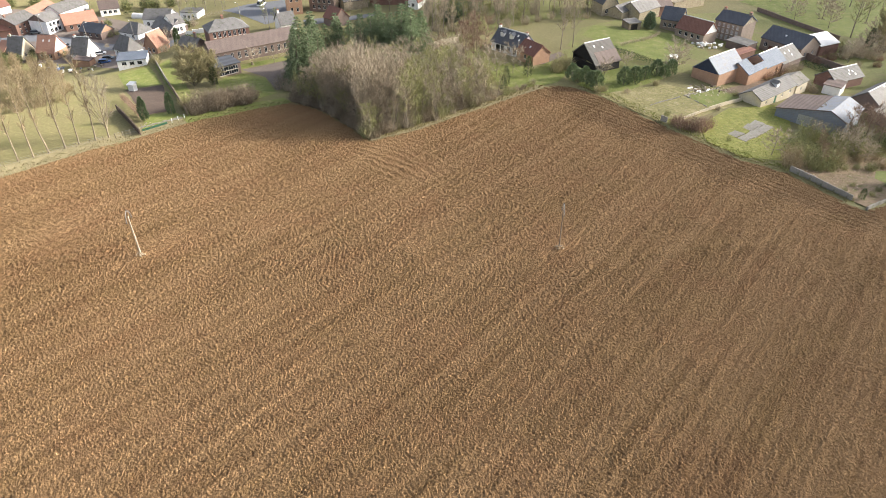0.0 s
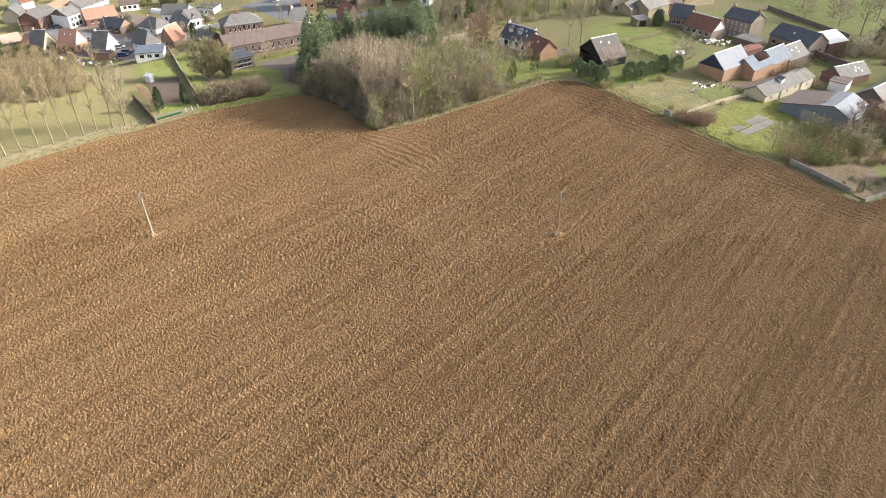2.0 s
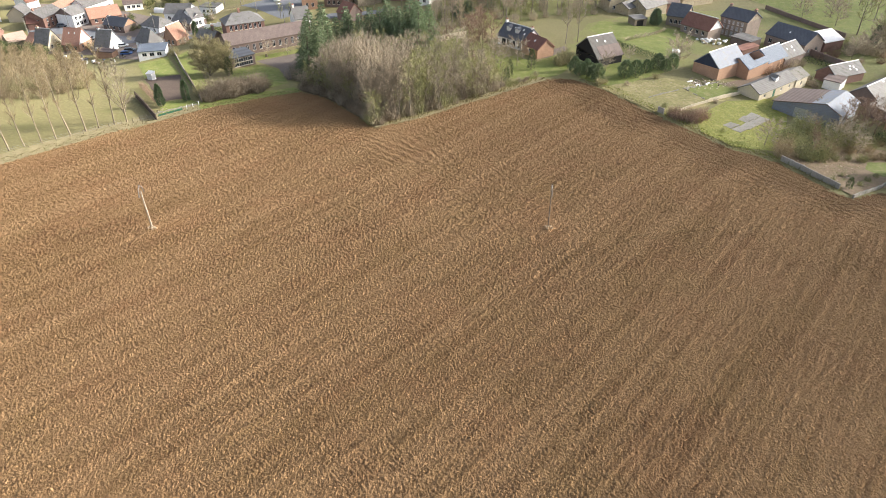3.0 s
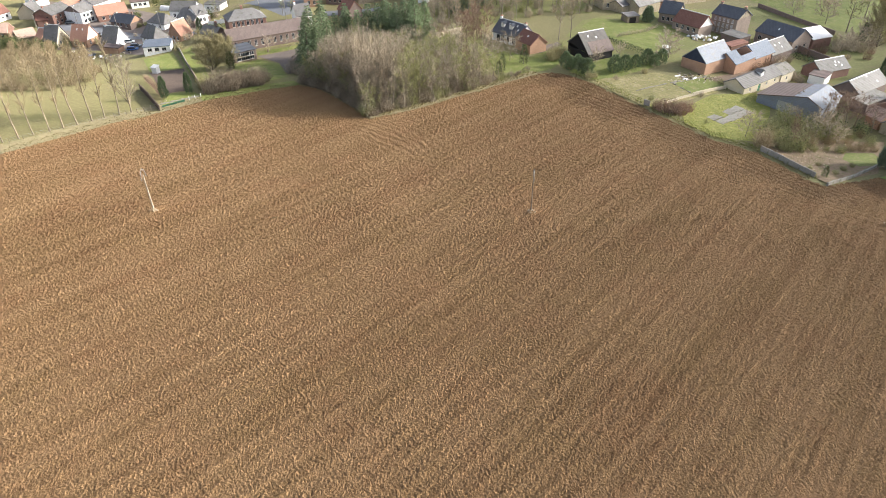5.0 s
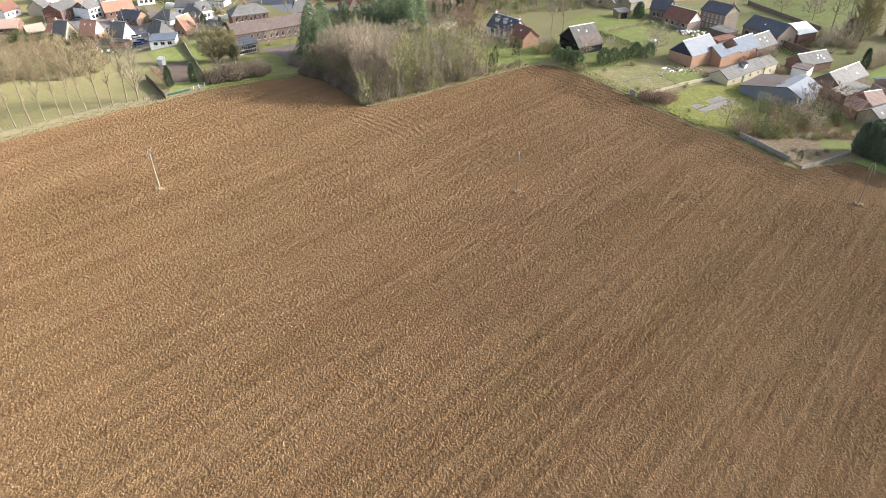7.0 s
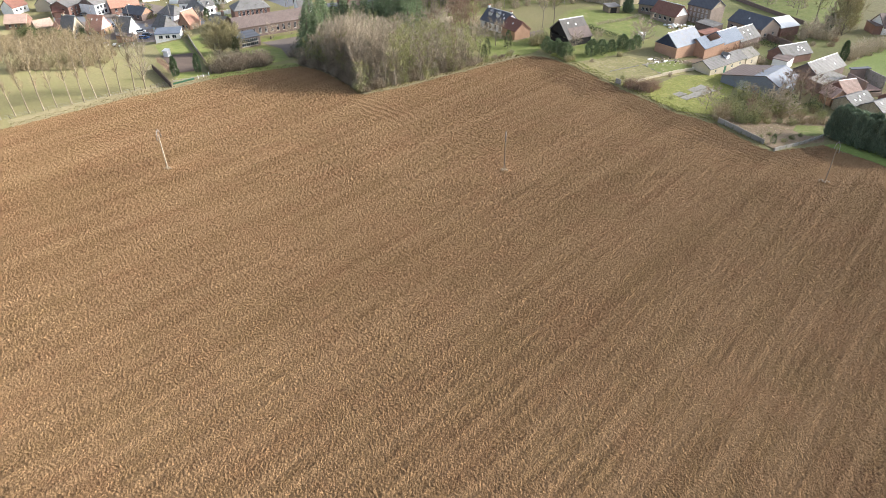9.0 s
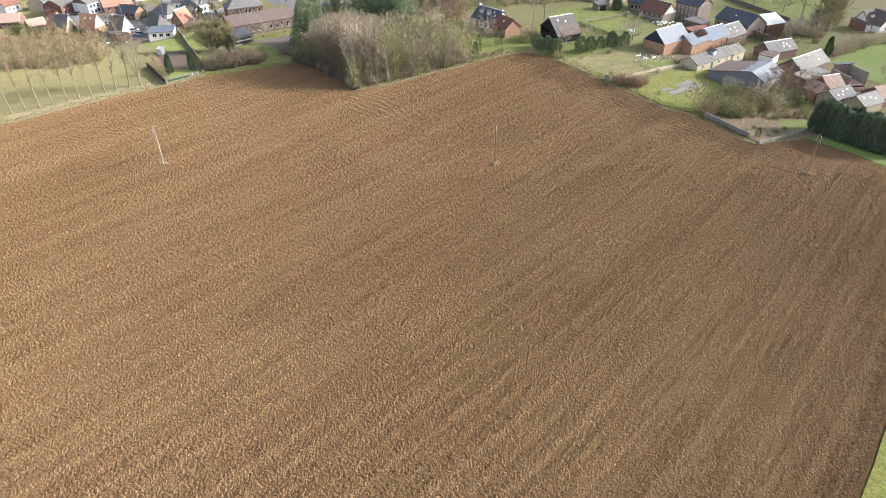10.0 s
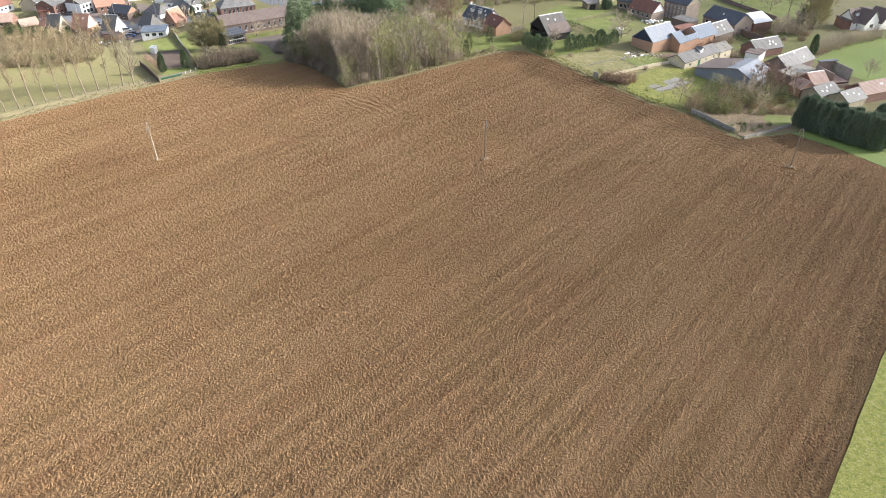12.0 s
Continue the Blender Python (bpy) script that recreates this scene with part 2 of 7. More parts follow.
SOLAR, gnt, gb = nodes_of("solar_panel")
gb.inputs["Base Color"].default_value, gb.inputs["Roughness"].default_value = (0.03, 0.045, 0.12, 1), 0.2
RUBBER, gnt, gb = nodes_of("black_rubber")
gb.inputs["Base Color"].default_value, gb.inputs["Roughness"].default_value = (0.02, 0.02, 0.02, 1), 0.8


def paint(name, c):
    m, nt, b = nodes_of(name)
    b.inputs["Base Color"].default_value, b.inputs["Roughness"].default_value = (*c, 1), 0.35
    return m


WHITE_CAR, BLUE_CAR, GREY_CAR, RED_CAR = paint("white_car_paint", (0.75, 0.75, 0.75)), paint("blue_car_paint", (0.06, 0.14, 0.35)), paint("grey_car_paint", (0.2, 0.21, 0.22)), paint("red_car_paint", (0.3, 0.03, 0.02))


# ---- ground ----
def sm(v):
    v = np.clip(v, 0, 1)
    return v * v * (3 - 2 * v)


def lie(x, y):
    """Height of the land: level field, a dip towards the village and a slight fall towards the farm."""
    west = -5 * sm((y - 140) / 50) * sm((-x - 5) / 30) - 10 * sm((-x - 75) / 60) * sm((y - 160) / 60)
    return west - 4 * sm((x - 50) / 60) * sm((y - 80) / 40)


def hash2(ix, iy, seed):
    h = (ix.astype(np.int64) * 374761393 + iy.astype(np.int64) * 668265263 + seed * 1442695041) & 0x7FFFFFFF
    h = ((h ^ (h >> 13)) * 1274126177) & 0x7FFFFFFF
    return ((h ^ (h >> 16)) & 0xFFFF) / 65535.0


def vnoise(x, y, seed=0):
    ix, iy = np.floor(x), np.floor(y)
    fx, fy = sm(x - ix), sm(y - iy)
    a, b = hash2(ix, iy, seed), hash2(ix + 1, iy, seed)
    c, d = hash2(ix, iy + 1, seed), hash2(ix + 1, iy + 1, seed)
    return (a + (b - a) * fx) * (1 - fy) + (c + (d - c) * fx) * fy


def gnoise(x, y, seed=0):
    """Gradient noise, about -0.7 to 0.7, one wave to two units."""
    ix, iy = np.floor(x), np.floor(y)
    fx, fy = x - ix, y - iy
    sx, sy = sm(fx), sm(fy)

    def corner(dx, dy):
        w = hash2(ix + dx, iy + dy, seed) * 2 * np.pi
        return np.cos(w) * (fx - dx) + np.sin(w) * (fy - dy)

    low, high = corner(0, 0) * (1 - sx) + corner(1, 0) * sx, corner(0, 1) * (1 - sx) + corner(1, 1) * sx
    return low * (1 - sy) + high * sy


def inside(x, y, poly):
    r = np.zeros(np.shape(x), bool)
    for (x1, y1), (x2, y2) in zip(poly, poly[1:] + poly[:1]):
        if y1 != y2:
            r ^= ((y1 > y) != (y2 > y)) & (x < (x2 - x1) * (y - y1) / (y2 - y1) + x1)
    return r


def edge_distance(x, y, line):
    best = np.full(np.shape(x), 1e9)
    for (x1, y1), (x2, y2) in zip(line, line[1:]):
        dx, dy = x2 - x1, y2 - y1
        k = np.clip(((x - x1) * dx + (y - y1) * dy) / (dx * dx + dy * dy), 0, 1)
        best = np.minimum(best, np.hypot(x - x1 - k * dx, y - y1 - k * dy))
    return best


def grid_mesh(name, X, Y, Z, keep, mat, other=None, second=None):
    """A mesh from grid arrays, with the cells whose corners are all kept; other marks those of a second material."""
    n, m = X.shape
    idx = np.arange(n * m).reshape(n, m)
    k = keep[:-1, :-1] & keep[1:, :-1] & keep[:-1, 1:] & keep[1:, 1:]
    q = np.stack([idx[:-1, :-1][k], idx[1:, :-1][k], idx[1:, 1:][k], idx[:-1, 1:][k]], -1)
    used, inv = np.unique(q, return_inverse=True)
    co = np.stack([X.ravel()[used], Y.ravel()[used], Z.ravel()[used]], -1)
    me = bpy.data.meshes.new(name)
    me.vertices.add(len(co))
    me.vertices.foreach_set("co", co.ravel().astype(np.float32))
    me.loops.add(q.size)
    me.loops.foreach_set("vertex_index", inv.ravel().astype(np.int32))
    me.polygons.add(len(q))
    me.polygons.foreach_set("loop_start", (np.arange(len(q)) * 4).astype(np.int32))
    me.polygons.foreach_set("use_smooth", np.ones(len(q), bool))
    me.materials.append(mat)
    if other is not None:
        me.materials.append(second)
        me.polygons.foreach_set("material_index", other[:-1, :-1][k].astype(np.int32))
    me.update(calc_edges=True)
    me.validate()
    return me


WEST_EDGE = [(-160.0, 45.0), (-96.0, 106.4), (-84.2, 118.2), (-76.9, 125.3), (-67.8, 132.5), (-60.0, 139.8), (-52.1, 144.6), (-44.0, 150.4), (-38.4, 154.3)]
WOOD_WEST = [(-38.4, 154.3), (-31.0, 148.4), (-22.8, 138.5), (-15.8, 129.7)]
WOOD_FRONT = [(-15.8, 129.7), (-5.6, 135.5), (2.3, 142.1), (16.7, 153.5), (26.6, 161.5)]
APEX = [(26.6, 161.5), (30.1, 162.6), (35.1, 161.0)]
EAST_EDGE = [(35.1, 161.0), (39.9, 155.4), (45.6, 146.3), (50.9, 137.4), (56.8, 128.4), (62.7, 120.9), (70.8, 116.0), (76.7, 103.8)]
SOUTH_EAST = [(76.7, 103.8), (78.8, 101.4), (92.9, 108.0), (98.5, 98.0), (102.5, 86.0), (106.9, 72.9), (71.7, 28.7), (55.0, 7.7), (-10.0, -73.0)]
FIELD = WEST_EDGE + WOOD_WEST[1:] + WOOD_FRONT[1:] + APEX[1:] + EAST_EDGE[1:] + SOUTH_EAST[1:] + [(-160.0, -73.0)]
RIM = FIELD + FIELD[:1]

# the sheet of land, finer near the field and reaching the horizon
axis_x = np.concatenate([[-4000, -2500, -1500, -900, -600, -450], np.arange(-360, 330, 4.0), [400, 550, 800, 1400, 2500, 4000]])
axis_y = np.concatenate([[-4000, -2500, -1200, -500, -200], np.arange(-99, 420, 4.0), [480, 560, 700, 950, 1500, 2500, 4000]])
GX, GY = np.meshgrid(axis_x, axis_y, indexing="ij")
GZ = lie(GX, GY) - 0.02
GZ -= 0.5 * sm(edge_distance(GX, GY, RIM) / 3.5) * inside(GX, GY, FIELD)
ground = new("ground", grid_mesh("ground", GX, GY, GZ, np.ones(GX.shape, bool), GRASS))
tagged(ground, "yellow-green winter meadow land around field and village", "ground", kind="structure")

POLES = [(-50.2, 86.4), (19.5, 88.0), (82.6, 85.4)]


def furrow_height(x, y):
    """Relief of the ploughing: bands of clods along the furrows, a headland along the east edge, turning marks and heaps."""
    a = radians(FURROW)
    bend = 1.6 * np.sin(x / 37 + y / 61)
    u, v = x * math.cos(a) + y * math.sin(a), -x * math.sin(a) + y * math.cos(a) + bend
    de = edge_distance(x, y, EAST_EDGE)
    head = 1 - sm((de - 9) / 5)
    e = radians(-47)
    uh, vh = x * math.cos(e) + y * math.sin(e), -x * math.sin(e) + y * math.cos(e)
    turn = np.exp(-((((x + 9) * 0.77 - (y - 120) * 0.64) / 12) ** 2 + (((x + 9) * 0.64 + (y - 120) * 0.77) / 7) ** 2) ** 2)
    phase = v * 2 * np.pi / 2.8 + 1.6 * vnoise(u / 17, v / 6, 11)
    band = 0.5 + 0.5 * np.sin(phase)
    calm = 1 - 0.35 * sm((x - 5) / 45)
    rough = (1.42 + 0.46 * sm((y - 20) / 40)) * (0.82 + 0.55 * calm * band ** 1.2 * vnoise(u / 4, v / 2.2, 12)) * (0.9 + 0.2 * vnoise(u / 13, v / 7, 5)) * (1 - 0.25 * head) * (1 - 0.16 * sm((x - 5) / 45))
    # broken slices of earth, long across the sun
    c = radians(93)
    p, q = x * math.cos(c) + y * math.sin(c), -x * math.sin(c) + y * math.cos(c)
    q = q + 0.35 * gnoise(x / 1.3, y / 1.3, 21)
    g1, g2 = gnoise(p / 0.31, q / 0.185, 31), gnoise(p / 0.24 + 0.3 * q, q / 0.145, 33)
    far = sm((y - 45) / 60)
    z = rough * ((0.23 - 0.10 * far) * (0.32 - np.abs(g1)) + (0.20 - 0.12 * far) * g2 + (0.03 + 0.13 * far) * gnoise(p / 0.56, q / 0.32, 35) + 0.17 * far * (0.3 - np.abs(gnoise(p / 0.8, q / 0.5, 36))))
    z += 0.052 * np.sin(2 * phase + 3 * vnoise(u / 5, v / 3, 44)) * (1 - head) * vnoise(u / 3, v / 1.4, 45)
    z += (0.036 + 0.03 * sm((-x - 5) / 40)) * calm * np.sin(phase + 0.9) * (1 - head) * (0.4 + 0.6 * vnoise(u / 8, v / 3, 41))
    z += head * (0.01 + 0.10 * vnoise(uh / 6, vh / 1.5, 43)) * np.sin(vh * 2 * np.pi / 1.7 + 3.0 * vnoise(uh / 10, vh / 3, 42))
    tv = (x + 9) * 0.64 + (y - 120) * 0.77 + 0.012 * ((x + 9) * 0.77 - (y - 120) * 0.64) ** 2
    z = z * (1 - 0.5 * turn) + turn * (0.03 + 0.11 * vnoise(x / 2.5, y / 2.5, 52)) * np.sin(tv * 2 * np.pi / 1.9 + 4.0 * vnoise(x / 3, y / 3, 51))
    for k, (px, py) in enumerate(POLES):
        d = np.hypot((x - px) * 0.8, y - py)
        t = radians((FURROW, FURROW, -40)[k])
        pu, pv = (x - px) * math.cos(t) + (y - py) * math.sin(t), -(x - px) * math.sin(t) + (y - py) * math.cos(t)
        # the plough swings out round the foot and leaves a smooth lens with open furrows along it
        lens = np.clip(1 - ((pu - (3, 1, -5)[k]) / (9.0, 6.0, 9.0)[k]) ** 2, 0, 1)
        z *= 1 - 0.55 * np.exp(-(pv / 1.2) ** 2) * sm(1.5 * lens)
        for side, depth in ((1, 0.07), (-1, 0.12), (-1.9, 0.08)):
            w = pv - side * 0.95 * lens
            z += sm(2 * lens) * depth * (np.exp(-((w - 0.2) / 0.24) ** 2) - np.exp(-((w + 0.2) / 0.26) ** 2))
        z += 0.35 * np.exp(-((pu / (1.6, 0.9, 1.0)[k]) ** 2 + (pv / 0.5) ** 2)) + 0.25 * np.exp(-(d / 0.6) ** 2)
        z -= 0.20 * np.exp(-(((x - px + 2.3) / 0.35) ** 2 + ((y - py + 2.6) / 1.4) ** 2))
        # the open furrow that runs on through the foot of the pole
        z -= 0.07 * np.exp(-((pv + 0.4) / 0.22) ** 2) * sm((30 - np.abs(pu)) / 12) * (0.35 + 0.65 * vnoise(pu / 4, pv, 81 + k))
    z -= 0.04 * (1 - sm(edge_distance(x, y, RIM) / 1.2))
    return z - 0.08


ca, sa = math.cos(radians(FURROW)), math.sin(radians(FURROW))
WEDGE = -37.0
for step, y0, y1, name in ((0.142, 0.5, 95.0, "ploughed_field"), (0.215, 94.3, 230.0, "ploughed_field_far")):
    fu, fv = np.meshgrid(np.arange(-45, 170, step), np.arange(-75, 150, step), indexing="ij")
    FX, FY = fu * ca - fv * sa, fu * sa + fv * ca
    seam = FY + np.where(FY > 60, 14 * vnoise(FX / 9, FY / 9, 76) + 4 * vnoise(FX / 1.5, FY / 1.5, 77), 0.0)
    keep = inside(FX, FY, FIELD) & (seam > y0) & (seam < y1) & (FX > WEDGE - 0.62 * FY)
    FX, FY = FX + step * 0.35 * (vnoise(fu / step * 0.73, fv / step * 0.73, 61) - 0.5), FY + step * 0.35 * (vnoise(fu / step * 0.73, fv / step * 0.73, 62) - 0.5)
    FZ = np.zeros(FX.shape)
    FZ[keep] = lie(FX[keep], FY[keep]) + furrow_height(FX[keep], FY[keep])
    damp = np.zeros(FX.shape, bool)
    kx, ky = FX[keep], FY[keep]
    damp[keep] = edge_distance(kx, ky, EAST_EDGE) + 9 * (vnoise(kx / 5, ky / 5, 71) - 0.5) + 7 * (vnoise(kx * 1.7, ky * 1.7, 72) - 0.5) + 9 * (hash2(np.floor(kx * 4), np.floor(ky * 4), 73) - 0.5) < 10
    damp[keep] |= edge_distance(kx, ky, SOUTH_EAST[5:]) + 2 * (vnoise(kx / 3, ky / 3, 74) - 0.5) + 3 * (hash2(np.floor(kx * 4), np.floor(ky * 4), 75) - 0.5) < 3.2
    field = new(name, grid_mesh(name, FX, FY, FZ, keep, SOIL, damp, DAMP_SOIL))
    tagged(field, "freshly ploughed brown field with rough clods in furrows", "field", kind="structure")
fu, fv = np.meshgrid(np.arange(-180, 180, 1.5), np.arange(-180, 180, 1.5), indexing="ij")
bx, by = fu * ca - fv * sa, fu * sa + fv * ca
rim, within = edge_distance(bx, by, RIM), inside(bx, by, FIELD)
keep = (within | (rim < 4)) & ((by < 2.5) | (bx < WEDGE + 2.0 - 0.62 * by))
bz = lie(bx, by) + 0.03 + np.where(within, 0.10 * vnoise(bx, by, 8), -0.3 * np.minimum(rim, 3))
bz -= 0.25 * sm(np.minimum(by - 0.5, bx - (WEDGE - 0.62 * by)) + 1)
rest = new("ploughed_field_margin", grid_mesh("ploughed_field_margin", bx, by, bz, keep, SOIL))
tagged(rest, "ploughed brown soil beyond the nearer furrows", "field", kind="structure")


def patch(name, poly, mat, lift, label, category="ground", size=4.0):
    """A piece of land cover lying on the ground, with a gently uneven rim."""
    bm = bmesh.new()
    pts = []
    for (x1, y1), (x2, y2) in zip(poly, poly[1:] + poly[:1]):
        n = max(1, int(math.hypot(x2 - x1, y2 - y1) / size))
        for k in range(n):
            w = 0.0 if k == 0 else 0.25 * size * (random.random() - 0.5)
            l = math.hypot(x2 - x1, y2 - y1)
            pts.append((x1 + (x2 - x1) * k / n - (y2 - y1) / l * w * 0.4, y1 + (y2 - y1) * k / n + (x2 - x1) / l * w * 0.4))
    bm.faces.new([bm.verts.new((x, y, 0)) for x, y in pts])
    bmesh.ops.triangulate(bm, faces=bm.faces[:])
    for _ in range(4):
        long = [e for e in bm.edges if e.calc_length() > size * 1.6]
        if not long:
            break
        bmesh.ops.subdivide_edges(bm, edges=long, cuts=1)
        bmesh.ops.triangulate(bm, faces=[f for f in bm.faces if len(f.verts) > 3])
    for v in bm.verts:
        v.co.z = float(lie(v.co.x, v.co.y)) + lift
    bmesh.ops.recalc_face_normals(bm, faces=bm.faces[:])
    if bm.faces and sum(f.normal.z for f in bm.faces) < 0:
        bmesh.ops.reverse_faces(bm, faces=bm.faces[:])
    me = bpy.data.meshes.new(name)
    bm.to_mesh(me)
    bm.free()
    me.materials.append(mat)
    return tagged(new(name, me), label, category, kind="structure")


def strip(line, w0, w1):
    """The outline of a band that runs along a line, from w0 to w1 metres on its left."""
    out = []
    for off in (w0, w1):
        row = []
        for k, (x, y) in enumerate(line):
            (xa, ya), (xb, yb) = line[max(0, k - 1)], line[min(len(line) - 1, k + 1)]
            l = math.hypot(xb - xa, yb - ya)
            row.append((x - (yb - ya) / l * off, y + (xb - xa) / l * off))
        out.append(row)
    return out[0] + out[1][::-1]


# ---- builders ----
def part(name, bm, mat, parent, label="", at=None):
    """Links a bmesh, or a mesh that others share, as one mesh object under a thing or a part."""
    if isinstance(bm, bmesh.types.BMesh):
        me = bpy.data.meshes.new(name)
        bm.to_mesh(me)
        bm.free()
        me.materials.append(mat)
    else:
        me = bm
    ob = new(name, me)
    ob.parent = parent
    if at:
        ob.location = at[:3]
        if len(at) > 3:
            ob.rotation_euler = (0, 0, at[3])
    return tagged(ob, label)


def thing(name, x, y, turn, label, category, group="", z=None, kind=""):
    ob = new(name)
    ob.location = (x, y, float(lie(x, y)) if z is None else z)
    ob.rotation_euler = (0, 0, turn)
    ob.empty_display_size = 0.3
    return tagged(ob, label, category, group, kind)


def toward(p, degrees, metres):
    return (p[0] + metres * math.cos(radians(degrees)), p[1] + metres * math.sin(radians(degrees)))


def box(bm, x0, y0, z0, x1, y1, z1, bevel=0.0):
    r = bmesh.ops.create_cube(bm, size=1.0)["verts"]
    for v in r:
        v.co = Vector((x0 + (v.co.x + 0.5) * (x1 - x0), y0 + (v.co.y + 0.5) * (y1 - y0), z0 + (v.co.z + 0.5) * (z1 - z0)))
    if bevel:
        bmesh.ops.bevel(bm, geom=list({e for v in r for e in v.link_edges}), offset=bevel, segments=1, affect="EDGES")
    return r


def solid(bm, pts):
    """A hexahedron from two quads of corners: the lower or inner four, then the upper or outer four."""
    v = [bm.verts.new(p) for p in pts]
    for f in ((3, 2, 1, 0), (4, 5, 6, 7), (0, 1, 5, 4), (1, 2, 6, 5), (2, 3, 7, 6), (3, 0, 4, 7)):
        bm.faces.new([v[i] for i in f])


def slab(bm, a, b, c, d, t):
    """A plate of thickness t below the quad a b c d."""
    n = (Vector(b) - Vector(a)).cross(Vector(d) - Vector(a)).normalized()
    if n.z < 0:
        n = -n
    low = [Vector(p) - n * t for p in (a, b, c, d)]
    solid(bm, [*low, Vector(a), Vector(b), Vector(c), Vector(d)])


def panel(bm, p0, p1, z0, z1, holes, t=0.3):
    """An upright wall from p0 to p1 with its thickness on the left, pierced by holes (along, bottom, width, height)."""
    dx, dy = p1[0] - p0[0], p1[1] - p0[1]
    l = math.hypot(dx, dy)
    ux, uy = dx / l, dy / l
    xs = sorted({0.0, l, *[h[0] for h in holes], *[h[0] + h[2] for h in holes]})
    zs = sorted({z0, z1, *[h[1] for h in holes], *[h[1] + h[3] for h in holes]})
    n, m, seen = len(xs) - 1, len(zs) - 1, {}

    def full(i, k):
        if not (0 <= i < n and 0 <= k < m):
            return False
        cx, cz = (xs[i] + xs[i + 1]) / 2, (zs[k] + zs[k + 1]) / 2
        return not any(h[0] < cx < h[0] + h[2] and h[1] < cz < h[1] + h[3] for h in holes)

    def at(i, k, back):
        if (i, k, back) not in seen:
            seen[i, k, back] = bm.verts.new((p0[0] + ux * xs[i] - uy * t * back, p0[1] + uy * xs[i] + ux * t * back, zs[k]))
        return seen[i, k, back]

    for i in range(n):
        for k in range(m):
            if not full(i, k):
                continue
            c = ((i, k), (i + 1, k), (i + 1, k + 1), (i, k + 1))
            bm.faces.new([at(*q, 0) for q in c])
            bm.faces.new([at(*q, 1) for q in c[::-1]])
            for a, b, near in ((c[0], c[1], (i, k - 1)), (c[1], c[2], (i + 1, k)), (c[2], c[3], (i, k + 1)), (c[3], c[0], (i - 1, k))):
                if not full(*near):
                    bm.faces.new((at(*a, 1), at(*b, 1), at(*b, 0), at(*a, 0)))


PANES = {}


def window_meshes(w, h, mat, glass=None):
    key = (round(w, 2), round(h, 2), mat.name, (glass or GLASS).name)
    if key not in PANES:
        bm = bmesh.new()
        s = 0.055
        half = w / 2 - 0.025 - s
        panel(bm, (0, 0.06), (w, 0.06), 0.0, h, [(s, s, half, h - 2 * s), (w / 2 + 0.025, s, half, h - 2 * s)], 0.1)
        fr = bpy.data.meshes.new("window")
        bm.to_mesh(fr), bm.free()
        fr.materials.append(mat)
        bm = bmesh.new()
        box(bm, s * 0.6, 0.10, s * 0.6, w - s * 0.6, 0.125, h - s * 0.6)
        pn = bpy.data.meshes.new("pane")
        bm.to_mesh(pn), bm.free()
        pn.materials.append(glass or GLASS)
        bm = bmesh.new()
        box(bm, -0.08, -0.07, -0.1, w + 0.08, 0.1, -0.002)
        sl = bpy.data.meshes.new("sill")
        bm.to_mesh(sl), bm.free()
        sl.materials.append(CREAM)
        PANES[key] = (fr, pn, sl)
    return PANES[key]


def door_mesh(w, h, mat):
    key = ("door", round(w, 2), round(h, 2), mat.name)
    if key not in PANES:
        bm = bmesh.new()
        box(bm, 0, 0.08, 0, w, 0.14, h)
        me = bpy.data.meshes.new("door")
        bm.to_mesh(me), bm.free()
        me.materials.append(mat)
        bm = bmesh.new()
        box(bm, -0.03, 0.06, 0.05, 0.03, 0.079, h - 0.05)
        bt = bpy.data.meshes.new("batten")
        bm.to_mesh(bt), bm.free()
        bt.materials.append(mat)
        PANES[key] = (me, bt)
    return PANES[key]


def even(n, l, w, bottom, h, margin=0.8):
    """n holes of w by h evenly along a wall of length l."""
    if n <= 0:
        return []
    gap = (l - 2 * margin) / n
    return [(margin + gap * (k + 0.5) - w / 2, bottom, w, h) for k in range(n)]


